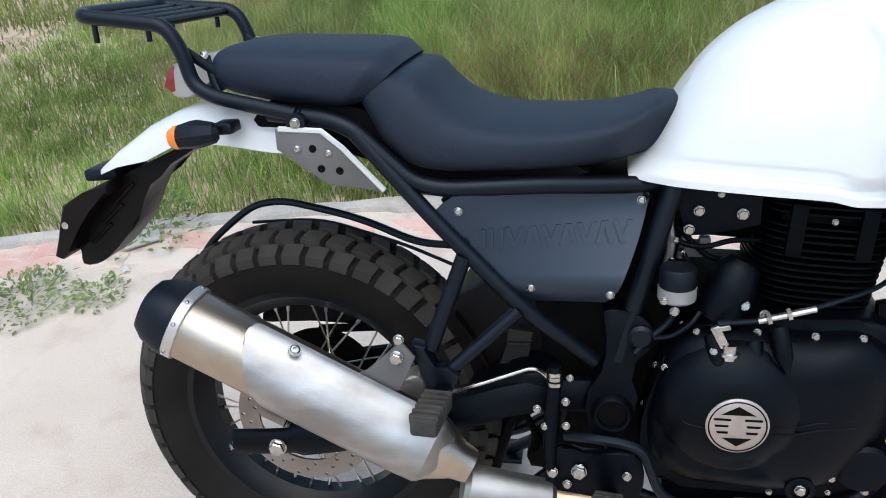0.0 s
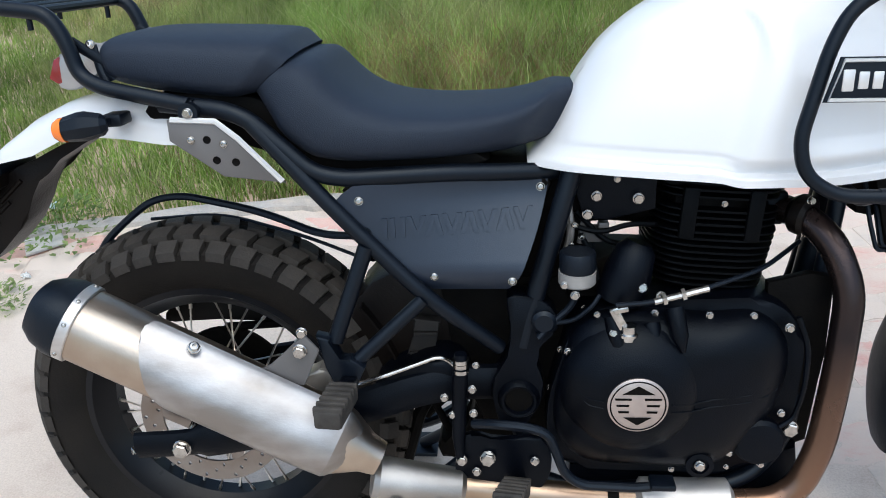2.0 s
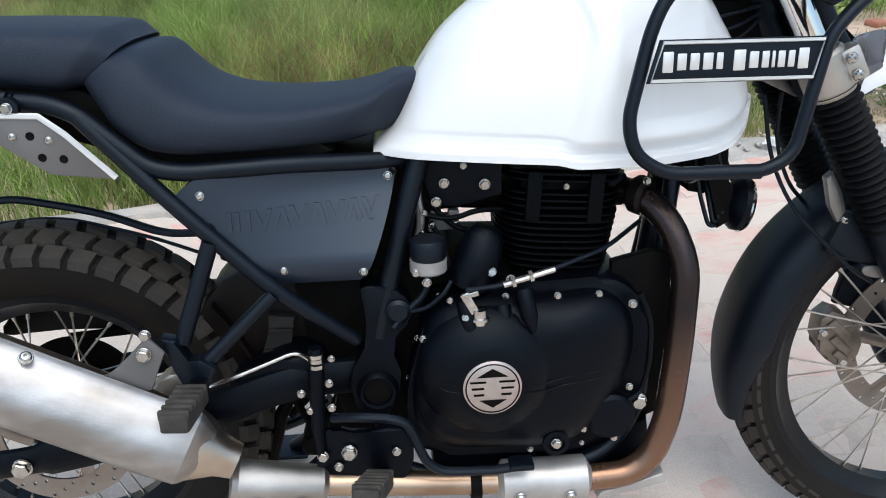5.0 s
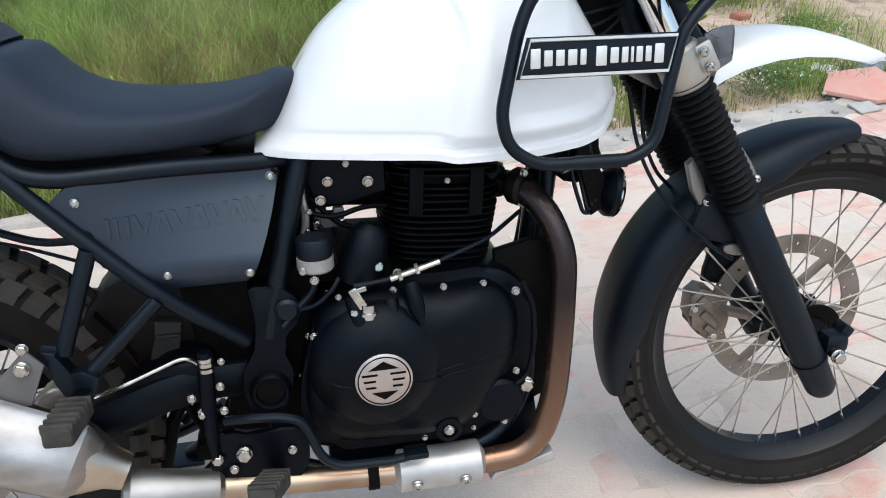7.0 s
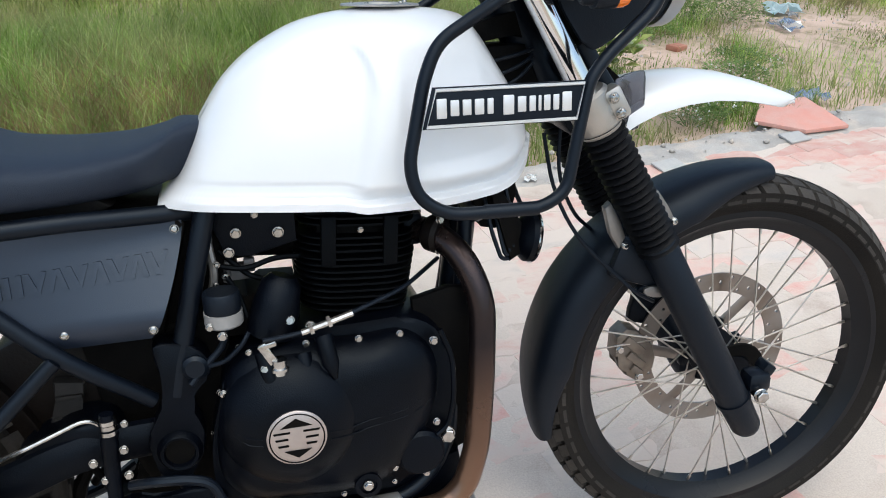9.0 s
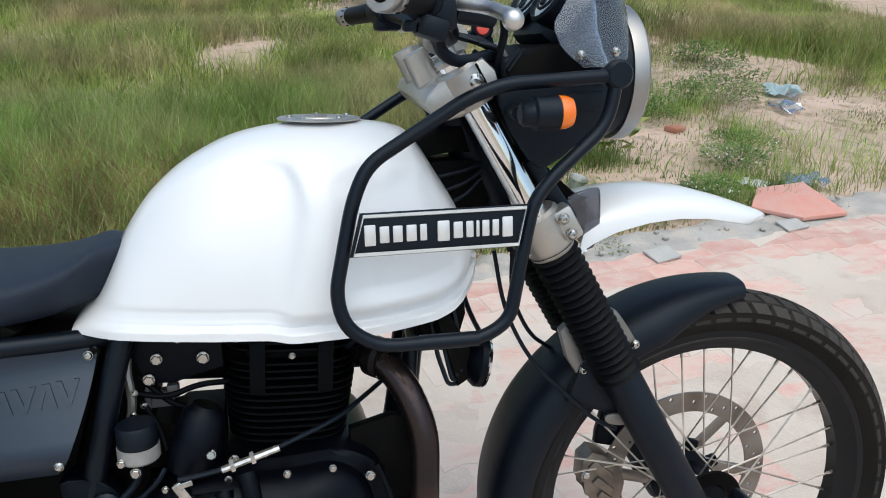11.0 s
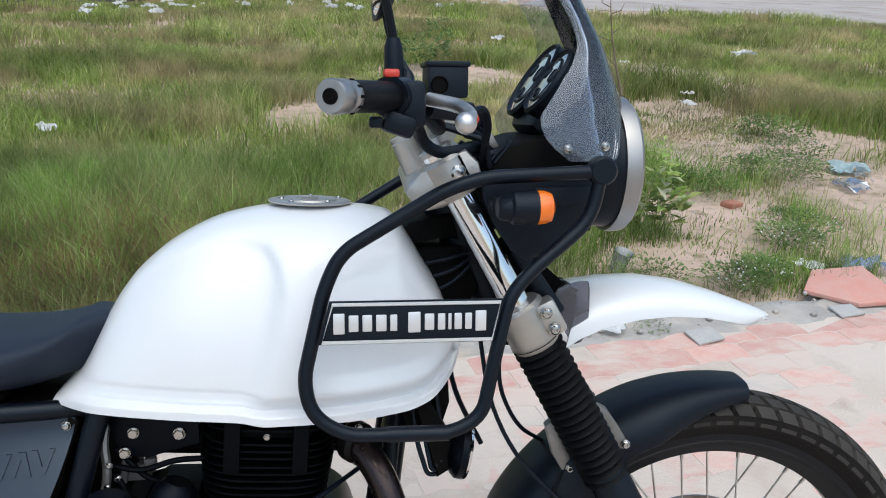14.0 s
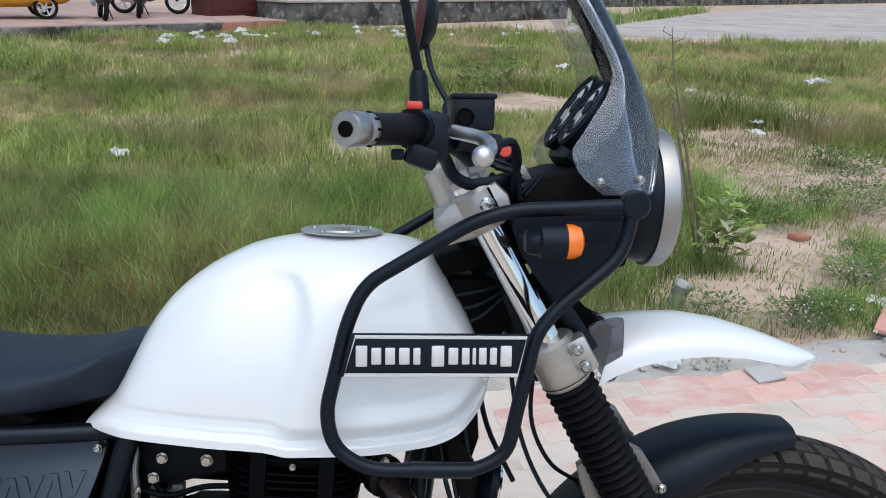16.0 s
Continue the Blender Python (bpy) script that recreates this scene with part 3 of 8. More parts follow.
def seats():
    top = [(-0.062, 0.902), (-0.040, 0.923), (0.015, 0.930), (0.11, 0.927), (0.196, 0.921), (0.234, 0.906)]
    bot = [(-0.047, 0.874), (-0.030, 0.860), (0.02, 0.848), (0.08, 0.840), (0.13, 0.836), (0.158, 0.836)]
    part("pillion_seat", skin(top, bot, [0.085, 0.105, 0.118, 0.128, 0.132, 0.130], 36, 36, 0.58, 0.62), "seat", bike, "black grained vinyl pillion seat", 60)
    top = [(0.226, 0.900), (0.248, 0.896), (0.280, 0.864), (0.314, 0.838), (0.365, 0.822), (0.432, 0.817), (0.498, 0.820), (0.55, 0.831), (0.580, 0.844), (0.605, 0.850)]
    bot = [(0.155, 0.838), (0.178, 0.808), (0.203, 0.778), (0.243, 0.752), (0.30, 0.746), (0.37, 0.746), (0.437, 0.747), (0.49, 0.749), (0.530, 0.752), (0.570, 0.756)]
    part("rider_seat", skin(top, bot, [0.130, 0.136, 0.142, 0.143, 0.140, 0.132, 0.118, 0.098, 0.074, 0.050], 48, 36, 0.58, 0.64), "seat", bike, "black grained vinyl rider seat", 60)


seats()


# ---- frame ----
def frame_tubes():
    for sy, lab in ((-1, "satin black steel frame tube"), (1, "satin black steel frame tube")):
        y = lambda v: sy * v
        part("seat_rail", tube([(0.04, y(0.118), 0.838), (0.125, y(0.126), 0.830), (0.160, y(0.13), 0.818), (0.243, y(0.132), 0.742), (0.285, y(0.130), 0.733), (0.42, y(0.114), 0.735), (0.52, y(0.088), 0.728), (0.61, y(0.06), 0.722)], 0.0125, 0.03), "black", bike, lab)
        part("side_brace", tube([(0.165, y(0.132), 0.812), (0.272, y(0.14), 0.690), (0.394, y(0.142), 0.560), (0.495, y(0.10), 0.462)], 0.0115, 0.05), "black", bike, lab)
        part("peg_strut", tube([(0.312, y(0.145), 0.640), (0.262, y(0.165), 0.505)], 0.0115), "black", bike, lab)
        part("peg_strut", tube([(0.388, y(0.145), 0.560), (0.290, y(0.165), 0.472)], 0.0105), "black", bike, lab)
        part("seat_tube", tube([(0.600, y(0.085), 0.745), (0.585, y(0.095), 0.690), (0.545, y(0.105), 0.545), (0.528, y(0.105), 0.47)], 0.0145, 0.05), "black", bike, lab)
        part("cradle_tube", tube([(0.52, y(0.1), 0.34), (0.54, y(0.11), 0.245), (0.62, y(0.115), 0.222), (0.86, y(0.11), 0.235), (0.925, y(0.09), 0.30), (0.965, y(0.045), 0.55), (0.985, y(0.03), 0.74)], 0.0125, 0.05), "black", bike, lab)
        cast = [(0.505, 0.550), (0.548, 0.548), (0.566, 0.537), (0.578, 0.515), (0.576, 0.497), (0.556, 0.476), (0.546, 0.452), (0.556, 0.420), (0.558, 0.390), (0.543, 0.358), (0.522, 0.332), (0.495, 0.338), (0.486, 0.375), (0.482, 0.408), (0.500, 0.445), (0.514, 0.480)]
        bm = slab(bmesh.new(), smooth_outline(cast, 3), y(0.078), y(0.118), 0.004)
        plate = part("pivot_plate", bm, "engine", bike, "cast black swingarm pivot plate", 35)
        bm = bmesh.new()
        revolve(bm, [(0.013, -0.01), (0.033, -0.004), (0.031, 0.006), (0.026, 0.013), (0.022, 0.012), (0.019, 0.001)], (0.522, y(0.116), 0.386), (0, sy, 0), 28)
        part("pivot_boss", bm, "engine", plate)
        # flat dark disc: the shade inside the pivot hole as colour
        bm = bmesh.new()
        revolve(bm, [(0.0, 0.0), (0.0205, 0.0)], (0.522, y(0.1215), 0.386), (0, sy, 0), 28)
        part("pivot_hole_shade", bm, "dark", plate, "dark disc for the shade in the pivot hole")
        bm = bmesh.new()
        revolve(bm, [(0.0, 0.0), (0.018, 0), (0.018, 0.012), (0.013, 0.016), (0.0, 0.016)], (0.558, y(0.112), 0.514), (0, sy, 0), 24)
        part("boss", bm, "black", plate)
    part("backbone", tube([(0.56, 0, 0.742), (0.8, 0, 0.80), (0.985, 0, 0.93)], 0.03, 0.05, 16), "black", bike, "black steel backbone tube")
    part("steering_head", sweep(bmesh.new(), [HEAD + Vector((-0.012, 0, 0.02)), HEAD + Vector((0.085, 0, -0.16))], 0.034, 20), "black", bike, "black steering head")
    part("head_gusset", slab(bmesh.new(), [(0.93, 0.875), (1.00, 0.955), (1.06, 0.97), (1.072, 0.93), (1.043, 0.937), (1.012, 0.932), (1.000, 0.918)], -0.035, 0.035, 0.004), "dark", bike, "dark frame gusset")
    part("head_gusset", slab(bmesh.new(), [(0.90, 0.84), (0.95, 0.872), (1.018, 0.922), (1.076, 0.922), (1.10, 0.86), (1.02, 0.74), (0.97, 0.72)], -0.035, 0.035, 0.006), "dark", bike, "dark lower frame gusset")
    for k in range(3):
        part("loom_wire", tube([(0.99, -0.04, 0.895 - 0.02 * k), (1.02, -0.046, 0.900 - 0.022 * k), (1.06, -0.046, 0.908 - 0.018 * k), (1.085, -0.04, 0.915 - 0.01 * k)], 0.0032, 0.02, 8), "matte", bike, "black wiring by the steering head")
    part("cross_tube", tube([(0.31, -0.14, 0.655), (0.31, 0.14, 0.655)], 0.01), "black", bike)


frame_tubes()


# ---- side cover with raised lettering shapes ----
def cover_y(x, z):
    return -0.142 + (0.052 * max(0, (x - 0.30) / 0.25) * max(0, min(1, (z - 0.60) / 0.1))) + 0.004


def side_cover():
    bm = bmesh.new()
    nx, nz = 26, 14
    grid, back = [], []
    for j in range(nz + 1):
        v = j / nz
        x0 = soft([0.566, 0.60, 0.703, 0.731], [0.385, 0.352, 0.270, 0.300], 0.566 + 0.163 * v)
        x1 = soft([0.566, 0.59, 0.70, 0.714, 0.731], [0.508, 0.524, 0.562, 0.564, 0.545], 0.566 + 0.163 * v)
        row, rb = [], []
        for i in range(nx + 1):
            u = i / nx
            x = x0 + (x1 - x0) * u
            z = 0.566 + v * (0.158 + 0.008 * u)
            y = cover_y(x, z)
            if v < 0.22:
                y += 0.016 * (1 - v / 0.22) ** 2
            row.append(bm.verts.new((x, y, z)))
            rb.append(bm.verts.new((x, y + 0.004, z)))
        grid.append(row)
        back.append(rb)
    for g, flip in ((grid, False), (back, True)):
        for j in range(nz):
            for i in range(nx):
                f = (g[j][i], g[j][i + 1], g[j + 1][i + 1], g[j + 1][i])
                bm.faces.new(f[::-1] if flip else f)
    rim = [(0, i) for i in range(nx)] + [(j, nx) for j in range(nz)] + [(nz, i) for i in range(nx, 0, -1)] + [(j, 0) for j in range(nz, 0, -1)]
    for q in range(len(rim)):
        (a, b), (c, d) = rim[q], rim[(q + 1) % len(rim)]
        bm.faces.new((grid[a][b], back[a][b], back[c][d], grid[c][d]))
    cover = part("side_cover", bm, "cover", bike, "charcoal pressed side cover panel", 40)
    for x, z in ((0.305, 0.703), (0.553, 0.706), (0.513, 0.583), (0.404, 0.591)):
        bolt(cover, (x, cover_y(x, z) - 0.0005 + (0.004 if z < 0.6 else 0), z), (0, -1, 0.1), 0.0055, "allen")
    x = 0.335
    for k in range(9):
        w = 0.019 if k != 1 else 0.008
        zc = 0.662 + 0.03 * (x - 0.33)
        for q in ((0.0, 0.55) if k != 1 else (0.0,)):
            bm = bmesh.new()
            sh = (0.005, -0.004)[k % 2] * (1 if q else -1) * (k > 1)
            x0 = x + w * q
            vs = [bm.verts.new((x0 + dx, cover_y(x0 + dx, zc + dz) - 0.0026, zc + dz)) for dx, dz in ((-sh, -0.014), (0.0065 - sh, -0.014), (0.0065 + sh, 0.014), (sh, 0.014))]
            f = bm.faces.new(vs)
            r = bmesh.ops.extrude_face_region(bm, geom=[f])
            bmesh.ops.translate(bm, vec=(0, 0.005, 0), verts=[v for v in r["geom"] if isinstance(v, bmesh.types.BMVert)])
            part("raised_bar", bm, "cover", cover, "", 0)
        x += w + 0.0055
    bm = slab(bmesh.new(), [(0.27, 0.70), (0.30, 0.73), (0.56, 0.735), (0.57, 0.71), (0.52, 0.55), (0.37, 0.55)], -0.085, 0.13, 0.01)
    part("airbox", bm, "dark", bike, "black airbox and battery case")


side_cover()


# ---- swingarm, chain side and rear brake ----
def swingarm():
    bm = bmesh.new()
    pts = [(-0.075, -0.135, 0.307), (0.0, -0.135, 0.312), (0.10, -0.130, 0.326), (0.25, -0.125, 0.362), (0.40, -0.115, 0.410), (0.50, -0.09, 0.40)]
    sweep(bm, fillet(pts, 0.05), [0.021] * 6 + [0.027] * (len(fillet(pts, 0.05)) - 6), 12, flat=(1.1, 0.55))
    pts2 = [(p[0], -p[1], p[2]) for p in pts]
    arm = part("swingarm", bm, "engine", bike, "black steel swingarm")
    bm = bmesh.new()
    sweep(bm, fillet(pts2, 0.05), 0.024, 12, flat=(1.1, 0.55))
    part("swingarm_side", bm, "engine", arm)
    part("swingarm_bridge", slab(bmesh.new(), smooth_outline([(0.30, 0.39), (0.34, 0.43), (0.40, 0.452), (0.44, 0.44), (0.44, 0.40), (0.36, 0.365)], 3), -0.12, 0.12, 0.01), "engine", arm)
    bolt(arm, (0.002, -0.146, 0.310), (0, -1, 0), 0.0125)
    bolt(arm, (-0.078, -0.138, 0.300), (-0.6, -0.6, 0), 0.006)
    bm = bmesh.new()
    sweep(bm, [(0.002, -0.15, 0.31), (0.002, 0.15, 0.31)], 0.009, 12)
    part("rear_axle", bm, "zinc", arm)
    # hose clipped along the arm
    part("brake_hose", tube([(0.24, -0.14, 0.405), (0.33, -0.135, 0.435), (0.41, -0.12, 0.46), (0.435, -0.115, 0.43)], 0.0035, 0.03, 8), "zinc", bike, "pale brake hose clipped to the swingarm")
    bm = slab(bmesh.new(), smooth_outline([(0.17, 0.375), (0.215, 0.42), (0.235, 0.40), (0.21, 0.355)], 3), -0.095, -0.055, 0.006)
    part("rear_caliper", bm, "alloy", bike, "cast rear brake caliper")
    bm = slab(bmesh.new(), [(0.118, 0.455), (0.175, 0.480), (0.225, 0.53), (0.245, 0.505), (0.22, 0.45)], -0.196, -0.19, 0.002)
    hanger = part("muffler_hanger", bm, "greyplate", bike, "steel muffler hanger tab")
    bolt(hanger, (0.219, -0.198, 0.506), (0, -1, 0), 0.009)
    bolt(hanger, (0.222, -0.19, 0.530), (0, -1, 0), 0.007)
    part("rear_sprocket", revolve(bmesh.new(), [(0.05, -0.003), (0.098, -0.003), (0.102, 0.0), (0.098, 0.003), (0.05, 0.003)], (0.012, 0.072, 0.313), (0, 1, 0), 48, closed=True), "dark", bike, "dark rear sprocket")
    part("chain", sweep(bmesh.new(), fillet([(0.012, 0.072, 0.413), (0.25, 0.072, 0.43), (0.52, 0.072, 0.40)], 0.05), 0.008, 8), "dark", bike, "dark drive chain")
    part("chain_guard", slab(bmesh.new(), smooth_outline([(-0.10, 0.42), (-0.05, 0.475), (0.08, 0.50), (0.22, 0.50), (0.40, 0.47), (0.42, 0.41), (0.20, 0.415), (0.0, 0.425)], 3), 0.078, 0.09, 0.004), "dustyblack", bike, "black chain guard")
    part("rear_inner_guard", slab(bmesh.new(), smooth_outline([(0.25, 0.44), (0.30, 0.55), (0.42, 0.56), (0.46, 0.40), (0.36, 0.36)], 3), -0.055, 0.075, 0.008), "dustyblack", bike, "dusty black splash guard ahead of the rear tyre")
    lb = part("linkage_bracket", slab(bmesh.new(), [(0.3635, 0.4974), (0.405, 0.4916), (0.399, 0.468), (0.391, 0.4454), (0.405, 0.4265), (0.408, 0.410), (0.3436, 0.410), (0.3436, 0.4192), (0.355, 0.4381), (0.3618, 0.468)], -0.074, -0.052, 0.003), "dustyguard", bike, "dusty grey splash guard block")
    for z, xa, xb in ((0.4735, 0.364, 0.399), (0.4405, 0.356, 0.391), (0.4255, 0.350, 0.403)):
        part("guard_shelf", slab(bmesh.new(), [(xa, z - 0.003), (xb, z - 0.003), (xb, z + 0.003), (xa, z + 0.003)], -0.080, -0.074, 0.0015), "dustyguard", lb)
    # shock absorber between the arm and the frame
    bm = bmesh.new()
    ax = Vector((0.40, 0, 0.42)), Vector((0.50, 0, 0.70))
    sweep(bm, ax, 0.022, 16)
    shock = part("rear_shock", bm, "dark", bike, "black rear shock absorber")
    coil = []
    for k in range(97):
        t = k / 96
        p = ax[0].lerp(ax[1], 0.1 + 0.75 * t)
        a = t * 7 * 2 * math.pi
        coil.append(p + Vector((0.034 * math.cos(a), 0.034 * math.sin(a), 0)))
    part("spring", sweep(bmesh.new(), coil, 0.0055, 6), "matte", shock)
    # inner mudguard over the tyre and its thin wire edge
    bm = bmesh.new()
    rings = []
    for k in range(15):
        a = radians(8 + 30 * k / 14)
        r = 0.350
        rings.append([(0.008 + r * math.cos(a), y, 0.318 + r * math.sin(a) - abs(y) * 0.3) for y in (-0.07, -0.05, 0, 0.05, 0.07)] + [(0.008 + (r - 0.004) * math.cos(a), y, 0.318 + (r - 0.004) * math.sin(a) - abs(y) * 0.3) for y in (0.07, 0.05, 0, -0.05, -0.07)])
    loft(bm, rings)
    part("rear_hugger", bm, "dustyblack", bike, "dusty black plastic inner mudguard")
    part("wiring_hose", tube([(0.29, -0.10, 0.64), (0.23, -0.06, 0.628), (0.12, 0.0, 0.648), (0.0, 0.0, 0.675), (-0.05, 0.0, 0.668), (-0.09, 0.0, 0.64), (-0.14, 0.0, 0.598), (-0.17, 0.01, 0.55)], 0.006, 0.05, 8), "matte", bike, "thin black hose arched over the rear tyre")
    part("wiring_hose", tube([(0.30, -0.09, 0.60), (0.20, -0.03, 0.615), (0.05, 0.03, 0.635), (-0.08, 0.05, 0.62)], 0.003, 0.05, 6), "matte", bike, "thin black cable over the rear tyre")


swingarm()


# ---- exhaust ----
def exhaust():
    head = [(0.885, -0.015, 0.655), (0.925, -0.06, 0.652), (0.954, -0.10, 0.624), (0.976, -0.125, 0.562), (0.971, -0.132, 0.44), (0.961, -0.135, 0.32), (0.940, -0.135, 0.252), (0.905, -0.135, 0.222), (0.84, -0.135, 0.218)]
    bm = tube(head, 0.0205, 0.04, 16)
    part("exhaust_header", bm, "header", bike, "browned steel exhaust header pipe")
    fl = part("header_flange", sweep(bmesh.new(), [(0.915, -0.048, 0.6525), (0.919, -0.053, 0.6522), (0.928, -0.064, 0.6505), (0.931, -0.067, 0.650)], [0.024, 0.029, 0.029, 0.024], 20), "dustyblack", bike, "blackened steel header flange")
    bolt(fl, (0.926, -0.072, 0.676), (0.5, -1, 0.2), 0.0055)
    bolt(fl, (0.924, -0.070, 0.628), (0.5, -1, 0.0), 0.0055)
    bm = tube([(0.845, -0.135, 0.2185), (0.70, -0.135, 0.222), (0.56, -0.137, 0.232), (0.44, -0.142, 0.246), (0.41, -0.146, 0.25)], 0.0195, 0.05, 16)
    part("exhaust_midpipe", bm, "midpipe", bike, "golden-brown exhaust pipe under the engine")
    bm = bmesh.new()
    a, b = Vector((0.437, -0.148, 0.247)), Vector((0.302, -0.172, 0.280))
    sweep(bm, [a, a.lerp(b, 0.06), a.lerp(b, 0.5), a.lerp(b, 0.94), b], [0.022, 0.029, 0.032, 0.034, 0.028], 20)
    link = part("pipe_cover", bm, "dullsteel", bike, "brushed steel cover on the exhaust joint")
    for k in (0.25, 0.72):
        p = a.lerp(b, k)
        bolt(link, p + Vector((0, -0.033, -0.012)), (0, -1, -0.35), 0.008, "allen")
    # heat shield under the engine
    bm = bmesh.new()
    rings = []
    for k in range(13):
        x = 0.692 + 0.155 * k / 12
        e = min(1, min(k, 12 - k) / 1.5 + 0.35)
        ring = []
        for q in range(13):
            an = radians(60 + 190 * q / 12)
            ring.append((x, -0.135 + 0.033 * e * math.cos(an), 0.222 + 0.034 * e * math.sin(an)))
        for q in range(12, -1, -1):
            an = radians(60 + 190 * q / 12)
            ring.append((x, -0.135 + (0.033 * e - 0.002) * math.cos(an), 0.222 + (0.034 * e - 0.002) * math.sin(an)))
        rings.append(ring)
    loft(bm, rings)
    sh = part("header_shield", bm, "satinsilver", bike, "silver heat shield with two bolts on the low pipe")
    bolt(sh, (0.729, -0.168, 0.215), (0, -1, -0.2), 0.008, "allen")
    bolt(sh, (0.806, -0.168, 0.213), (0, -1, -0.2), 0.008, "allen")
    bm = bmesh.new()
    sweep(bm, [(0.655, -0.135, 0.222), (0.672, -0.135, 0.222)], 0.023, 18)
    part("pipe_clamp", bm, "dark", bike, "dark pipe clamp")
    # the silencer, an oval can
    ax0, ax1 = Vector((0.318, -0.186, 0.324)), Vector((-0.186, -0.186, 0.590))
    d = (ax1 - ax0).normalized()
    up = Vector((-d.z, 0, d.x)) if d.x > 0 else Vector((d.z, 0, -d.x))
    side = Vector((0, -1, 0))

    def can(bm, stations, seg=32, p=0.8):
        rings = []
        for t, ru, rs in stations:
            c = ax0.lerp(ax1, t)
            rings.append([c + up * ru * math.copysign(abs(math.sin(q)) ** p, math.sin(q)) + side * rs * math.copysign(abs(math.cos(q)) ** p, math.cos(q)) for q in (2 * math.pi * k / seg for k in range(seg))])
        return loft(bm, rings)

    muf = part("muffler", can(bmesh.new(), [(0.0, 0.024, 0.024), (0.04, 0.028, 0.028), (0.10, 0.044, 0.046), (0.13, 0.049, 0.051), (0.5, 0.050, 0.052), (0.84, 0.0495, 0.052), (0.86, 0.048, 0.05)]), "canister", bike, "heat-tinted brushed steel oval muffler", 40)
    ring = part("end_ring", can(bmesh.new(), [(0.812, 0.052, 0.0535), (0.815, 0.0535, 0.055), (0.838, 0.0535, 0.055), (0.841, 0.052, 0.0535)]), "steel", muf, "riveted steel ring")
    for k in range(8):
        q = 2 * math.pi * k / 8 + 0.35
        c = ax0.lerp(ax1, 0.828) + up * 0.053 * math.copysign(abs(math.sin(q)) ** 0.8, math.sin(q)) + side * 0.0545 * math.copysign(abs(math.cos(q)) ** 0.8, math.cos(q))
        bolt(ring, c, up * math.sin(q) + side * math.cos(q), 0.003, "allen")
    bm = can(bmesh.new(), [(0.84, 0.0515, 0.054), (0.862, 0.0515, 0.054), (0.902, 0.045, 0.048), (0.930, 0.035, 0.038), (0.932, 0.031, 0.034), (0.91, 0.026, 0.028), (0.87, 0.022, 0.022)], p=0.7)
    part("end_cap", bm, "matte", muf, "matte black plastic end cap")
    # heat shield wrapping the outer half in three flats, rounded off at the back
    SS = [0, 0.05, 0.10, 0.15, 0.20, 0.25, 0.30, 0.34, 0.38, 0.40, 0.42, 0.48, 0.55, 0.62, 0.70, 0.75, 0.80, 0.85, 0.90, 0.95, 1.0]
    FS = [0.62 * k / 12 for k in range(13)] + [0.66, 0.70, 0.75, 0.90, 1.0]
    FU = [1.04 * math.sin(radians(-76 + 111 * k / 12)) for k in range(13)] + [0.68, 0.80, 0.90, 1.12, 1.18]
    FO = [1.05 * math.cos(radians(-76 + 111 * k / 12)) for k in range(13)] + [0.80, 0.74, 0.66, 0.40, 0.24]
    bm = bmesh.new()
    rings = []
    n = 60
    for k in range(n + 1):
        t = 0.075 + 0.587 * k / n
        ru = curve([0.075, 0.12, 0.2, 0.58], [0.034, 0.0535, 0.0555, 0.0555], t)
        rs = curve([0.075, 0.12, 0.2, 0.58], [0.034, 0.057, 0.059, 0.059], t)
        lo = curve([0.075, 0.46, 0.53, 0.59, 0.635, 0.655, 0.662], [0.0, 0.0, 0.12, 0.34, 0.56, 0.68, 0.78], t)
        hi = curve([0.075, 0.64, 0.655, 0.662], [1.0, 1.0, 0.95, 0.86], t)
        c = ax0.lerp(ax1, t)
        outer, inner = [], []
        for q in range(len(SS)):
            s = min(hi, max(lo, SS[q]))
            v = up * curve(FS, FU, s) * ru + side * curve(FS, FO, s) * rs
            outer.append(c + v)
            inner.append(c + v * 0.965)
        rings.append(outer + inner[::-1])
    loft(bm, rings)
    hs = part("heat_shield", bm, "shield", muf, "bright brushed steel heat shield", 24)
    bolt(hs, (0.0790, -0.2215, 0.5220), (0.40, -0.5, 0.75), 0.008, "allen")


exhaust()


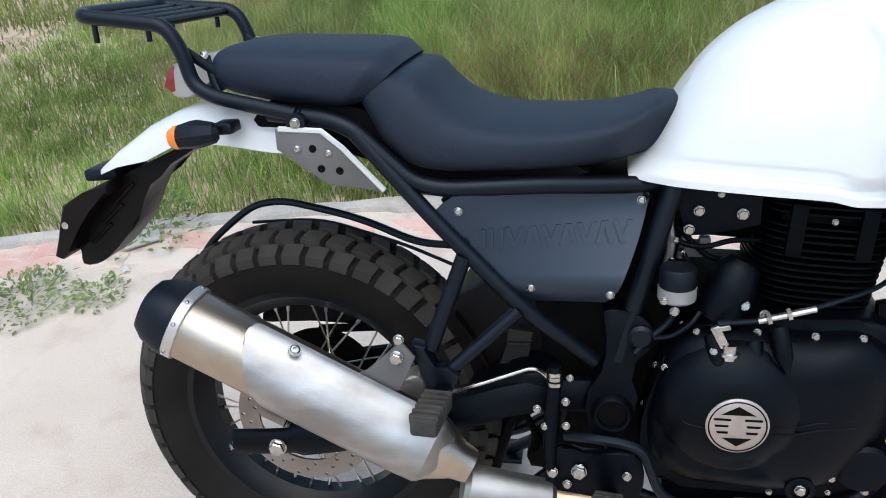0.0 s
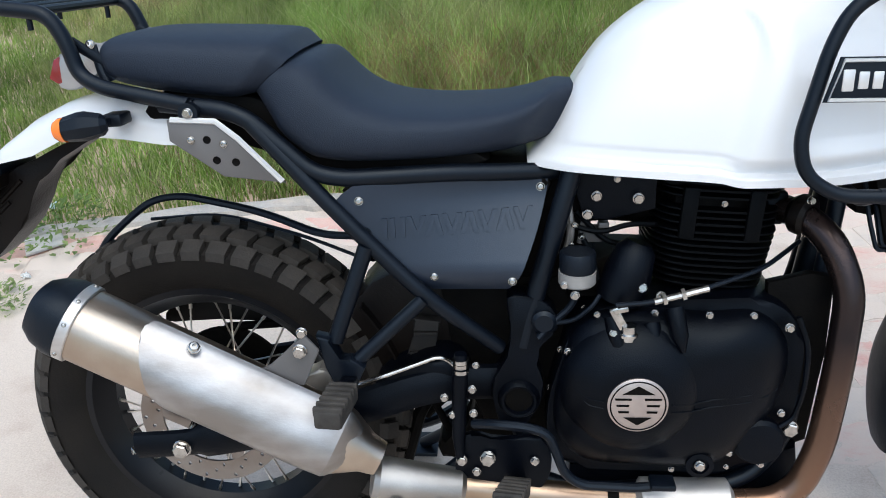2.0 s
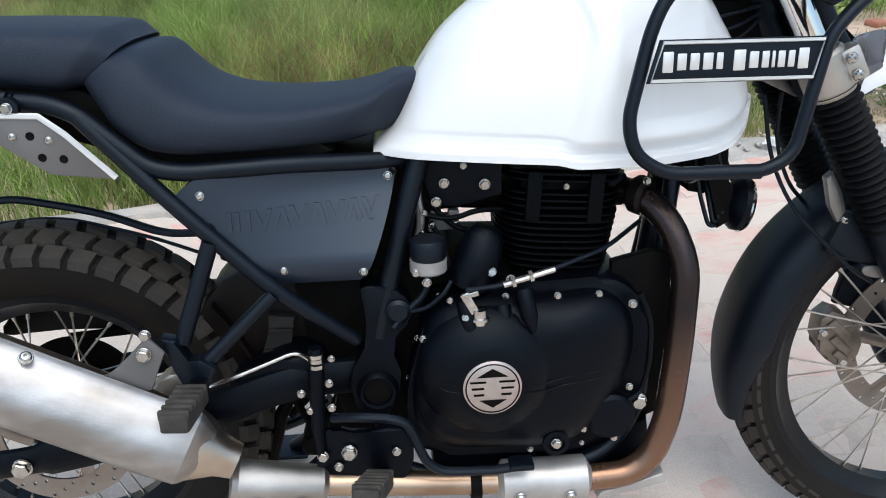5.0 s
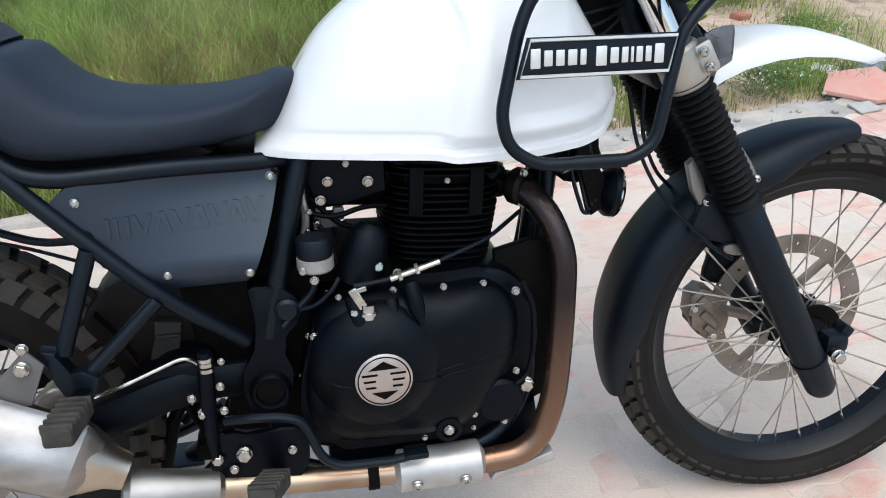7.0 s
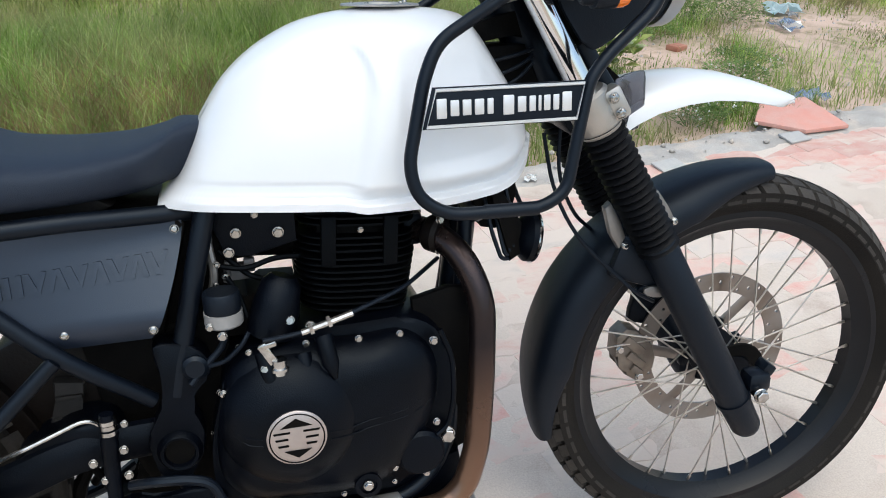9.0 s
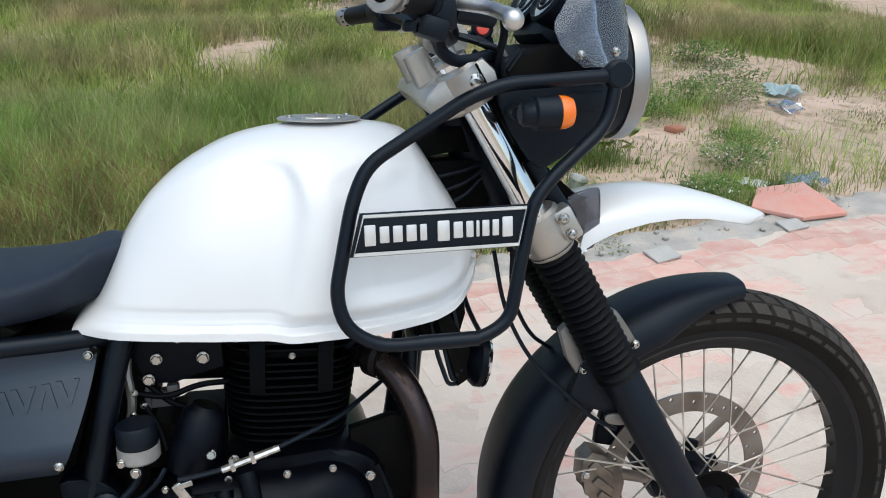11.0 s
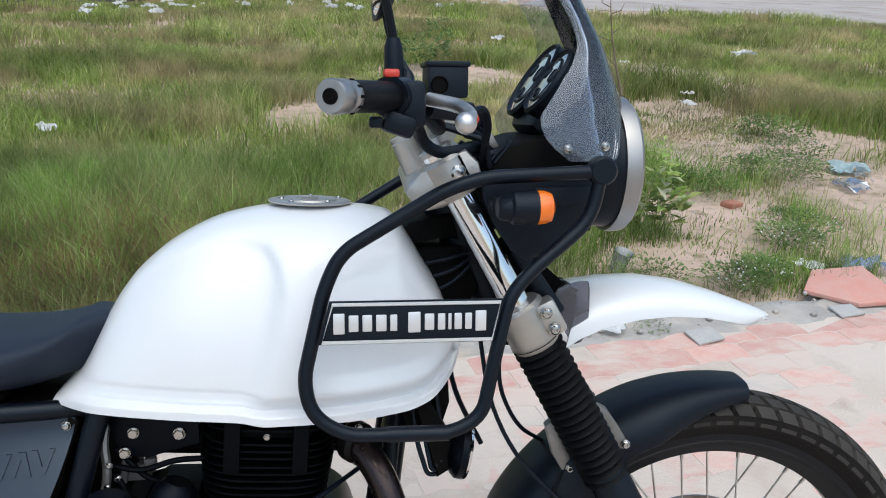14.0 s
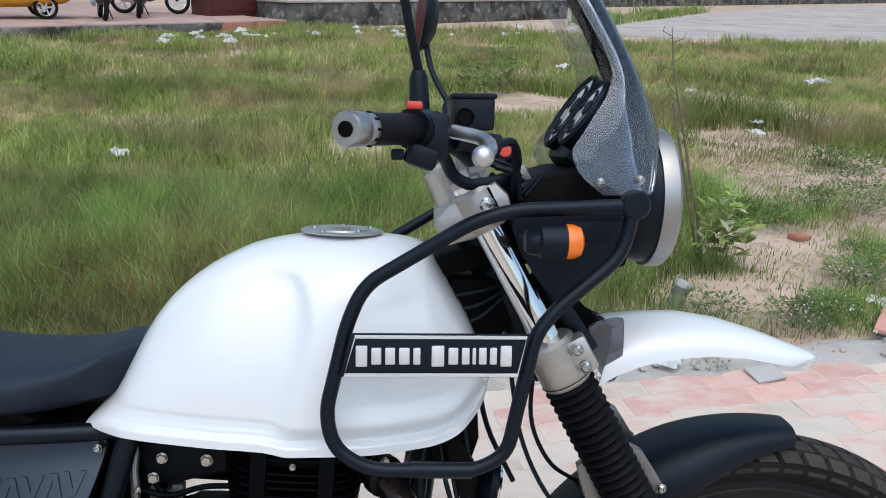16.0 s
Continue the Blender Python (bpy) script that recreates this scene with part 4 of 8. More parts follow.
# ---- engine ----
def engine():
    case = smooth_outline([(0.585, 0.455), (0.600, 0.505), (0.640, 0.535), (0.715, 0.545), (0.80, 0.548), (0.862, 0.548), (0.905, 0.525), (0.925, 0.480), (0.925, 0.40), (0.915, 0.335), (0.885, 0.282), (0.83, 0.262), (0.70, 0.262), (0.60, 0.268), (0.568, 0.30), (0.566, 0.38)], 3)
    crank = part("crankcase", slab(bmesh.new(), case, -0.118, 0.12, 0.012), "engine", bike, "black engine crankcase", 35)
    # clutch cover: a domed casting over the crankcase
    bm = bmesh.new()
    rim = smooth_outline([(0.588, 0.455), (0.600, 0.500), (0.632, 0.528), (0.70, 0.536), (0.785, 0.530), (0.848, 0.532), (0.888, 0.505), (0.902, 0.462), (0.896, 0.405), (0.872, 0.350), (0.838, 0.300), (0.78, 0.282), (0.70, 0.284), (0.62, 0.292), (0.580, 0.330), (0.574, 0.39)], 4)
    cx, cz = 0.715, 0.425
    rings = [[(cx + (x - cx) * s, y, cz + (z - cz) * s) for x, z in rim] for s, y in ((1.0, -0.115), (1.0, -0.128), (0.975, -0.138), (0.93, -0.146), (0.86, -0.156), (0.74, -0.166), (0.55, -0.172), (0.3, -0.175), (0.06, -0.176))]
    loft(bm, rings)
    part("clutch_cover", bm, "engine", crank, "black domed clutch cover", 40)
    bm = bmesh.new()
    revolve(bm, [(0, -0.03), (0.104, -0.03), (0.099, -0.018), (0.088, -0.006), (0.074, 0.004), (0.060, 0.0105), (0.050, 0.0135), (0.0, 0.0145)], (0.684, -0.178, 0.424), (0, -1, 0), 48)
    part("clutch_dome", bm, "engine", crank)
    # ridge across the cover
    for dz in (0.0, -0.0115):
        part("cover_ridge", sweep(bmesh.new(), [(0.588, -0.155, 0.440 + dz), (0.600, -0.1735, 0.4345 + dz * 0.6), (0.619, -0.1862, 0.4273 + dz), (0.638, -0.1918, 0.426 + dz)], 0.0016, 6), "engine", crank)
        part("cover_ridge", sweep(bmesh.new(), [(0.731, -0.1918, 0.4205 + dz), (0.748, -0.1860, 0.4175 + dz), (0.764, -0.1765, 0.4135 + dz), (0.790, -0.1735, 0.4185 + dz), (0.840, -0.1675, 0.4222 + dz), (0.868, -0.158, 0.428 + dz), (0.886, -0.146, 0.434 + dz)], 0.0016, 6), "engine", crank)
    for x, z, a in ((0.652, 0.512, 0.5), (0.704, 0.502, 0.35), (0.735, 0.525, 0.2)):
        part("casting_boss", sweep(bmesh.new(), [(x, -0.147, z + 0.022), (x + 0.006, -0.166, z - 0.012), (x + 0.011, -0.171, z - 0.034)], [0.013, 0.012, 0.003], 20), "engine", crank)
    # round badge, built up from plain shapes
    bm = bmesh.new()
    revolve(bm, [(0, 0), (0.041, 0), (0.0415, 0.003), (0.0385, 0.005), (0, 0.005)], (0.684, -0.192, 0.422), (0, -1, 0), 48)
    badge = part("badge", bm, "badge", crank, "round pewter badge with dark wing shapes")
    bm = bmesh.new()
    revolve(bm, [(0.0365, 0.0052), (0.0375, 0.0058), (0.0385, 0.0052)], (0.684, -0.192, 0.422), (0, -1, 0), 48)
    part("badge_ring", bm, "dark", badge)
    y = -0.1978
    for o in ([(0.662, 0.440), (0.684, 0.453), (0.706, 0.440)], [(0.665, 0.404), (0.684, 0.392), (0.703, 0.404)], [(0.652, 0.434), (0.675, 0.434), (0.675, 0.431), (0.653, 0.431)], [(0.693, 0.434), (0.716, 0.434), (0.715, 0.431), (0.693, 0.431)],
              [(0.654, 0.424), (0.672, 0.424), (0.672, 0.421), (0.655, 0.421)], [(0.696, 0.424), (0.714, 0.424), (0.713, 0.421), (0.696, 0.421)], [(0.657, 0.414), (0.672, 0.414), (0.672, 0.411), (0.658, 0.411)], [(0.696, 0.414), (0.711, 0.414), (0.710, 0.411), (0.696, 0.411)]):
        part("badge_shape", slab(bmesh.new(), o, y, y + 0.002, 0), "dark", badge, "", 0)
    # cover bolts
    for x, z, s, yy in ((0.632, 0.530, 0.0042, -0.13), (0.711, 0.534, 0.0048, -0.135), (0.786, 0.531, 0.0048, -0.135), (0.846, 0.530, 0.0048, -0.135), (0.896, 0.512, 0.006, -0.135), (0.592, 0.474, 0.005, -0.135),
                        (0.878, 0.289, 0.005, -0.135), (0.826, 0.318, 0.005, -0.15), (0.825, 0.292, 0.0035, -0.148), (0.748, 0.281, 0.004, -0.14), (0.893, 0.385, 0.005, -0.15), (0.900, 0.345, 0.005, -0.14)):
        bolt(crank, (x, yy, z), (0, -1, 0), s, "hex")
    bolt(crank, (0.913, -0.132, 0.350), (0, -1, 0), 0.0115)
    bolt(crank, (0.923, -0.075, 0.500), (0, -1, 0), 0.010)
    # drain and filter covers
    bm = bmesh.new()
    revolve(bm, [(0, 0), (0.037, 0), (0.037, 0.012), (0.032, 0.018), (0.012, 0.020), (0, 0.020)], (0.868, -0.138, 0.335), (0, -1, 0), 32)
    part("oil_filter_cover", bm, "engine", crank, "round black oil filter cover")
    bm = bmesh.new()
    revolve(bm, [(0, 0), (0.020, 0), (0.020, 0.006), (0.013, 0.007), (0.012, 0.003), (0, 0.003)], (0.782, -0.162, 0.306), (0, -1, 0), 24)
    plug = part("inspection_plug", bm, "engine", crank)
    bolt(plug, (0.782, -0.166, 0.306), (0, -1, 0), 0.007)
    part("oil_line", tube([(0.905, -0.14, 0.53), (0.922, -0.145, 0.485), (0.922, -0.148, 0.42), (0.912, -0.148, 0.375), (0.893, -0.15, 0.362)], 0.004, 0.02, 8), "engine", crank, "thin black oil line")
    # clutch lever on top of the cover and its cable
    bm = bmesh.new()
    brick(bm, (0.657, -0.165, 0.540), (0.013, 0.007, 0.034), 0.002, Matrix.Rotation(radians(-28), 4, "Y"))
    brick(bm, (0.660, -0.163, 0.553), (0.020, 0.012, 0.008), 0.002, Matrix.Rotation(radians(-12), 4, "Y"))
    sweep(bm, [(0.671, -0.165, 0.508), (0.671, -0.165, 0.530)], 0.0105, 16)
    sweep(bm, [(0.671, -0.165, 0.514), (0.671, -0.165, 0.518)], 0.0135, 16)
    arm = part("clutch_arm", bm, "zinc", crank, "zinc clutch release arm")
    bolt(arm, (0.651, -0.165, 0.518), (0, -1, 0.2), 0.005)
    cable = part("clutch_cable", tube([(0.652, -0.165, 0.560), (0.70, -0.158, 0.560), (0.77, -0.15, 0.576), (0.86, -0.11, 0.590), (0.93, -0.04, 0.605)], 0.0035, 0.03, 8), "matte", bike, "black clutch cable with zinc adjuster")
    bm = bmesh.new()
    a, b = Vector((0.705, -0.157, 0.561)), Vector((0.778, -0.149, 0.5775))
    sweep(bm, [a, b], 0.0048, 8)
    for k in (0.15, 0.5):
        sweep(bm, [a.lerp(b, k), a.lerp(b, k + 0.07)], 0.009, 6)
    part("adjuster", bm, "zinc", cable)
    # cylinder with its fins, leaning a little forward
    tilt = Matrix.Translation((0.795, 0, 0.545)) @ Matrix.Rotation(radians(4), 4, "Y")
    bm = bmesh.new()
    brick(bm, tilt @ Vector((0, 0, 0.085)), (0.135, 0.135, 0.17), 0.03, tilt.to_3x3().to_4x4())
    cyl = part("cylinder", bm, "dark", bike, "black air-cooled cylinder with cooling fins")

    def fin(z, wx, wy, h=0.0032):
        bm = bmesh.new()
        out = [(math.copysign(abs(math.cos(q)) ** 0.55, math.cos(q)) * wx, math.copysign(abs(math.sin(q)) ** 0.55, math.sin(q)) * wy) for q in (2 * math.pi * k / 40 for k in range(40))]
        slab(bm, out, z - h / 2, z + h / 2, 0.001, axis=2)
        return part("fin", bm, "finblack", cyl, "", 30, tilt)
    for k in range(9):
        fin(0.012 + k * 0.0098, 0.083 + 0.0012 * k, 0.092)
    for k in range(8):
        if k == 3:
            continue
        fin(0.102 + k * 0.0098, 0.090, 0.090)
    for x in (-0.045, 0.045):
        bm = bmesh.new()
        brick(bm, (x, -0.088, 0.118), (0.022, 0.012, 0.075), 0.003)
        part("head_rib", bm, "finblack", cyl, "", 35, tilt)
    bm = bmesh.new()
    brick(bm, (0, 0, 0.175), (0.17, 0.165, 0.05), 0.015)
    part("rocker_cover", bm, "finblack", cyl, "black rocker cover", 35, tilt)
    bm = bmesh.new()
    brick(bm, (0.088, -0.02, 0.118), (0.03, 0.05, 0.05), 0.006)
    flange = part("exhaust_port", bm, "engine", cyl, "", 35, tilt)
    bolt(flange, (0.105, -0.045, 0.125), (1, 0, 0.0), 0.007)
    bolt(flange, (0.105, 0.01, 0.13), (1, 0, 0.0), 0.007)
    bolt(cyl, tilt @ Vector((0.0, -0.094, 0.135)), (0, -1, 0), 0.004)
    # starter and intake behind the cylinder
    bm = bmesh.new()
    sweep(bm, [(0.664, -0.105, 0.545), (0.676, -0.105, 0.582), (0.687, -0.10, 0.616), (0.691, -0.099, 0.627)], [0.034, 0.034, 0.028, 0.018], 24)
    st = part("starter_motor", bm, "engine", bike, "black starter motor behind the cylinder")
    bolt(st, (0.692, -0.133, 0.572), (0, -1, 0.2), 0.006)
    bolt(st, (0.720, -0.125, 0.556), (0, -1, 0.2), 0.006)
    bm = bmesh.new()
    sweep(bm, [(0.60, -0.01, 0.665), (0.66, -0.01, 0.662), (0.72, -0.01, 0.655)], [0.035, 0.03, 0.028], 20)
    part("throttle_body", bm, "dark", bike, "dark throttle body")
    bm = bmesh.new()
    brick(bm, (0.628, -0.045, 0.622), (0.036, 0.025, 0.022), 0.004)
    brick(bm, (0.646, -0.05, 0.632), (0.016, 0.016, 0.020), 0.003)
    sweep(bm, [(0.612, -0.058, 0.612), (0.616, -0.06, 0.640), (0.622, -0.055, 0.655)], 0.005, 8)
    part("injector_block", bm, "greyplate", bike, "small grey injector block")
    # engine mount plate below the tank with three bolts
    bm = slab(bmesh.new(), [(0.595, 0.72), (0.615, 0.655), (0.65, 0.652), (0.715, 0.668), (0.715, 0.715), (0.66, 0.722)], -0.075, -0.068, 0.002)
    mp = part("engine_mount", bm, "engine", bike, "black engine mount plate with zinc bolts")
    for x, z, s in ((0.632, 0.688, 0.0068), (0.620, 0.661, 0.0068), (0.690, 0.684, 0.0074), (0.66, 0.712, 0.0045)):
        bolt(mp, (x, -0.076, z), (0, -1, 0), s)
    # rear brake fluid reservoir
    bm = bmesh.new()
    revolve(bm, [(0, 0), (0.024, 0.0), (0.0265, 0.003), (0.0265, 0.020), (0, 0.022)], (0.604, -0.118, 0.572), (0, 0, 1), 24)
    res = part("rear_reservoir", bm, "rotor", bike, "pale fluid reservoir with black cap")
    bm = bmesh.new()
    revolve(bm, [(0, 0.0), (0.0245, 0.0), (0.0255, 0.004), (0.0255, 0.026), (0.0235, 0.029), (0, 0.029)], (0.604, -0.118, 0.592), (0, 0, 1), 24)
    part("reservoir_cap", bm, "matte", res)
    bolt(res, (0.585, -0.138, 0.578), (0, -1, 0), 0.005)
    bolt(res, (0.600, -0.136, 0.562), (0, -1, 0), 0.006)
    part("reservoir_hose", tube([(0.604, -0.118, 0.571), (0.60, -0.118, 0.54), (0.57, -0.12, 0.512), (0.55, -0.125, 0.49)], 0.005, 0.02, 8), "matte", bike, "black reservoir hose")
    part("breather_hose", tube([(0.575, -0.12, 0.512), (0.60, -0.13, 0.520), (0.625, -0.135, 0.545), (0.635, -0.13, 0.56)], 0.0035, 0.02, 8), "matte", bike, "thin black breather hose")
    # dark slabs added for the shade in the gaps between frame and engine
    part("frame_filler", slab(bmesh.new(), [(0.40, 0.56), (0.61, 0.56), (0.60, 0.28), (0.47, 0.30), (0.42, 0.42)], -0.06, 0.06, 0.01), "dark", bike, "dark filler slab for shade inside the frame")
    part("intake_gap_filler", slab(bmesh.new(), smooth_outline([(0.40, 0.72), (0.615, 0.715), (0.612, 0.66), (0.628, 0.645), (0.625, 0.615), (0.600, 0.600), (0.605, 0.54), (0.57, 0.50), (0.42, 0.52)], 2), -0.055, 0.06, 0.010), "dark", bike, "dark filler slab for shade behind the engine")
    part("starter_gap_filler", slab(bmesh.new(), [(0.595, 0.605), (0.622, 0.602), (0.638, 0.585), (0.66, 0.60), (0.71, 0.598), (0.71, 0.53), (0.595, 0.53)], -0.07, 0.02, 0.004), "dark", bike, "dark filler slab for shade behind the starter motor")
    for p in ([(0.60, -0.07, 0.642), (0.64, -0.075, 0.632), (0.68, -0.07, 0.645), (0.72, -0.06, 0.64)], [(0.605, -0.06, 0.66), (0.65, -0.07, 0.615), (0.69, -0.06, 0.61)], [(0.61, -0.085, 0.635), (0.628, -0.09, 0.60), (0.635, -0.10, 0.57)]):
        part("engine_wire", tube(p, 0.0042, 0.02, 8), "finblack", bike, "black engine wiring")
    part("intake_clip", revolve(bmesh.new(), [(0.030, -0.004), (0.034, -0.003), (0.034, 0.003), (0.030, 0.004)], (0.622, -0.02, 0.662), (1, 0, -0.05), 24, closed=True), "bracket", bike, "dull intake hose clip")
    for x, z, s in ((0.602, 0.648, 0.004), (0.612, 0.630, 0.0045), (0.598, 0.618, 0.004), (0.618, 0.52, 0.004), (0.585, 0.452, 0.005), (0.569, 0.387, 0.004)):
        bolt(crank, (x, -0.086, z), (0, -1, 0), s, "allen")
    part("intake_pipe", tube([(0.59, -0.075, 0.60), (0.598, -0.08, 0.635), (0.592, -0.07, 0.68), (0.60, -0.05, 0.71)], 0.006, 0.02, 8), "bracket", bike, "dull metal fuel pipe")
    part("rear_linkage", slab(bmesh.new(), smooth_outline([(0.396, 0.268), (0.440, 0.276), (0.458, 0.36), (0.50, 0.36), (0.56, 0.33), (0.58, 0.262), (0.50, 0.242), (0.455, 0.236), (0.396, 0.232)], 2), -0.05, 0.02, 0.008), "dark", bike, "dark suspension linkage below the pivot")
    part("linkage_strut", sweep(bmesh.new(), [(0.378, 0.0, 0.325), (0.356, 0.0, 0.285), (0.328, 0.0, 0.19), (0.318, 0.0, 0.15)], [0.010, 0.0115, 0.0125, 0.012], 10), "dark", bike, "dark linkage strut behind the silencer")
    part("linkage_strut", sweep(bmesh.new(), [(0.380, -0.02, 0.33), (0.415, -0.02, 0.252)], 0.0065, 8), "dark", bike, "thin dark linkage strut")
    # dark slab added as the shade between engine and header pipe
    part("downtube_gap_filler", slab(bmesh.new(), [(0.876, 0.560), (0.935, 0.574), (0.968, 0.568), (0.968, 0.45), (0.958, 0.30), (0.89, 0.27)], -0.088, -0.070, 0.004), "dark", bike, "dark filler slab for shade behind the front downtube")
    part("downtube", sweep(bmesh.new(), [(0.990, 0.0, 0.74), (0.980, 0.0, 0.66), (0.966, 0.0, 0.55), (0.945, 0.0, 0.40)], 0.024, 16), "black", bike, "thick black front downtube")
    part("skid_plate", slab(bmesh.new(), [(0.853, 0.186), (0.86, 0.198), (0.918, 0.211), (0.957, 0.226), (0.962, 0.208), (0.917, 0.196), (0.858, 0.184)], -0.145, 0.10, 0.003), "satinsilver", bike, "silver skid plate under the engine")
    part("sump_guard", slab(bmesh.new(), [(0.60, 0.215), (0.60, 0.262), (0.88, 0.27), (0.94, 0.30), (0.95, 0.23), (0.86, 0.195)], -0.10, 0.10, 0.004), "engine", bike, "black sump guard")


engine()


# ---- pedals, pegs, master cylinder, stands ----
def ribbed_peg(a, b, wide, high, mount_name, label, ribs=6):
    """A rubber-topped folding foot peg from a to b."""
    a, b = Vector(a), Vector(b)
    d = (b - a)
    L = d.length
    m = Matrix.Translation(a) @ d.to_track_quat("X", "Z").to_matrix().to_4x4()
    bm = bmesh.new()
    brick(bm, (L / 2, 0, 0), (L, wide, high), 0.005)
    peg = part("foot_peg", bm, "dustypeg", bike, label, 35, m)
    for k in range(ribs):
        bm = bmesh.new()
        brick(bm, (L * (0.12 + 0.8 * k / (ribs - 1)), 0, high * 0.42), (L * 0.075, wide * 1.06, high * 0.5), 0.0018)
        part("rib", bm, "dustypeg", peg, "", 35)
    bm = bmesh.new()
    brick(bm, (-0.012, 0, 0.0), (0.03, wide * 0.6, high * 0.9), 0.004)
    part("peg_hinge", bm, "engine", peg, "", 35)
    return peg


def controls():
    bm = slab(bmesh.new(), [(0.238, 0.520), (0.258, 0.515), (0.268, 0.478), (0.285, 0.485), (0.305, 0.470), (0.292, 0.440), (0.262, 0.436), (0.248, 0.47)], -0.182, -0.158, 0.004)
    part("pillion_peg_bracket", bm, "black", bike, "black pillion peg bracket")
    ribbed_peg((0.280, -0.205, 0.448), (0.272, -0.292, 0.452), 0.038, 0.026, "hinge", "black ribbed rubber pillion foot peg")
    ribbed_peg((0.520, -0.165, 0.262), (0.502, -0.285, 0.318), 0.038, 0.026, "hinge", "black ribbed rubber rider foot peg")
    part("brake_pedal", tube([(0.455, -0.15, 0.362), (0.490, -0.172, 0.375), (0.535, -0.178, 0.374), (0.563, -0.178, 0.364), (0.588, -0.18, 0.296), (0.612, -0.18, 0.279), (0.69, -0.182, 0.277), (0.715, -0.182, 0.280)], 0.0072, 0.016, 10), "black", bike, "bent black brake pedal lever")
    bm = bmesh.new()
    brick(bm, (0.727, -0.182, 0.286), (0.036, 0.03, 0.01), 0.003)
    part("pedal_pad", bm, "black", bike, "black brake pedal pad")
    bm = bmesh.new()
    sweep(bm, [(0.434, -0.150, 0.295), (0.432, -0.148, 0.34), (0.436, -0.145, 0.43), (0.438, -0.145, 0.475)], [0.006, 0.010, 0.012, 0.009], 14)
    mc = part("rear_master_cylinder", bm, "engine", bike, "black rear brake master cylinder")
    bm = bmesh.new()
    for z in (0.448, 0.457, 0.464):
        revolve(bm, [(0, -0.003), (0.012, -0.003), (0.012, 0.003), (0, 0.003)], (0.438, -0.145, z), (0, 0, 1), 14)
    part("banjo_nut", bm, "zinc", mc)
    for x, z, s in ((0.460, 0.460, 0.0045), (0.454, 0.421, 0.0055), (0.455, 0.381, 0.0055), (0.413, 0.407, 0.0055), (0.424, 0.378, 0.005), (0.436, 0.300, 0.0075), (0.475, 0.304, 0.0105), (0.458, 0.280, 0.006), (0.545, 0.300, 0.006)):
        bolt(mc, (x, -0.152, z), (0, -1, 0.1), s)
    part("step_plate", slab(bmesh.new(), smooth_outline([(0.44, 0.34), (0.48, 0.33), (0.555, 0.335), (0.57, 0.28), (0.54, 0.235), (0.46, 0.232), (0.425, 0.26)], 3), -0.148, -0.135, 0.004), "engine", bike, "black footrest plate")
    # stands
    part("side_stand", tube([(0.46, 0.12, 0.25), (0.40, 0.20, 0.13), (0.33, 0.255, 0.058)], 0.012, 0.02, 12), "black", bike, "black side stand holding the motorcycle")
    part("stand_foot", slab(bmesh.new(), [(0.295, 0.22), (0.36, 0.22), (0.36, 0.30), (0.295, 0.30)], 0.046, 0.056, 0.003, axis=2), "black", bike, "flat black side stand foot")
    for sy in (-1, 1):
        part("centre_stand_leg", tube([(0.43, sy * 0.09, 0.255), (0.38, sy * 0.10, 0.215), (0.20, sy * 0.12, 0.145)], 0.011, 0.03, 10), "black", bike, "folded black centre stand leg")
    part("stand_brace", tube([(0.335, 0.04, 0.36), (0.30, 0.05, 0.15)], 0.011, 0.03, 10), "dustyblack", bike, "dusty stand brace")
    part("stand_spring", tube([(0.44, 0.06, 0.33), (0.36, 0.07, 0.24)], 0.008, 0.02, 10), "dark", bike, "dark stand spring")


controls()


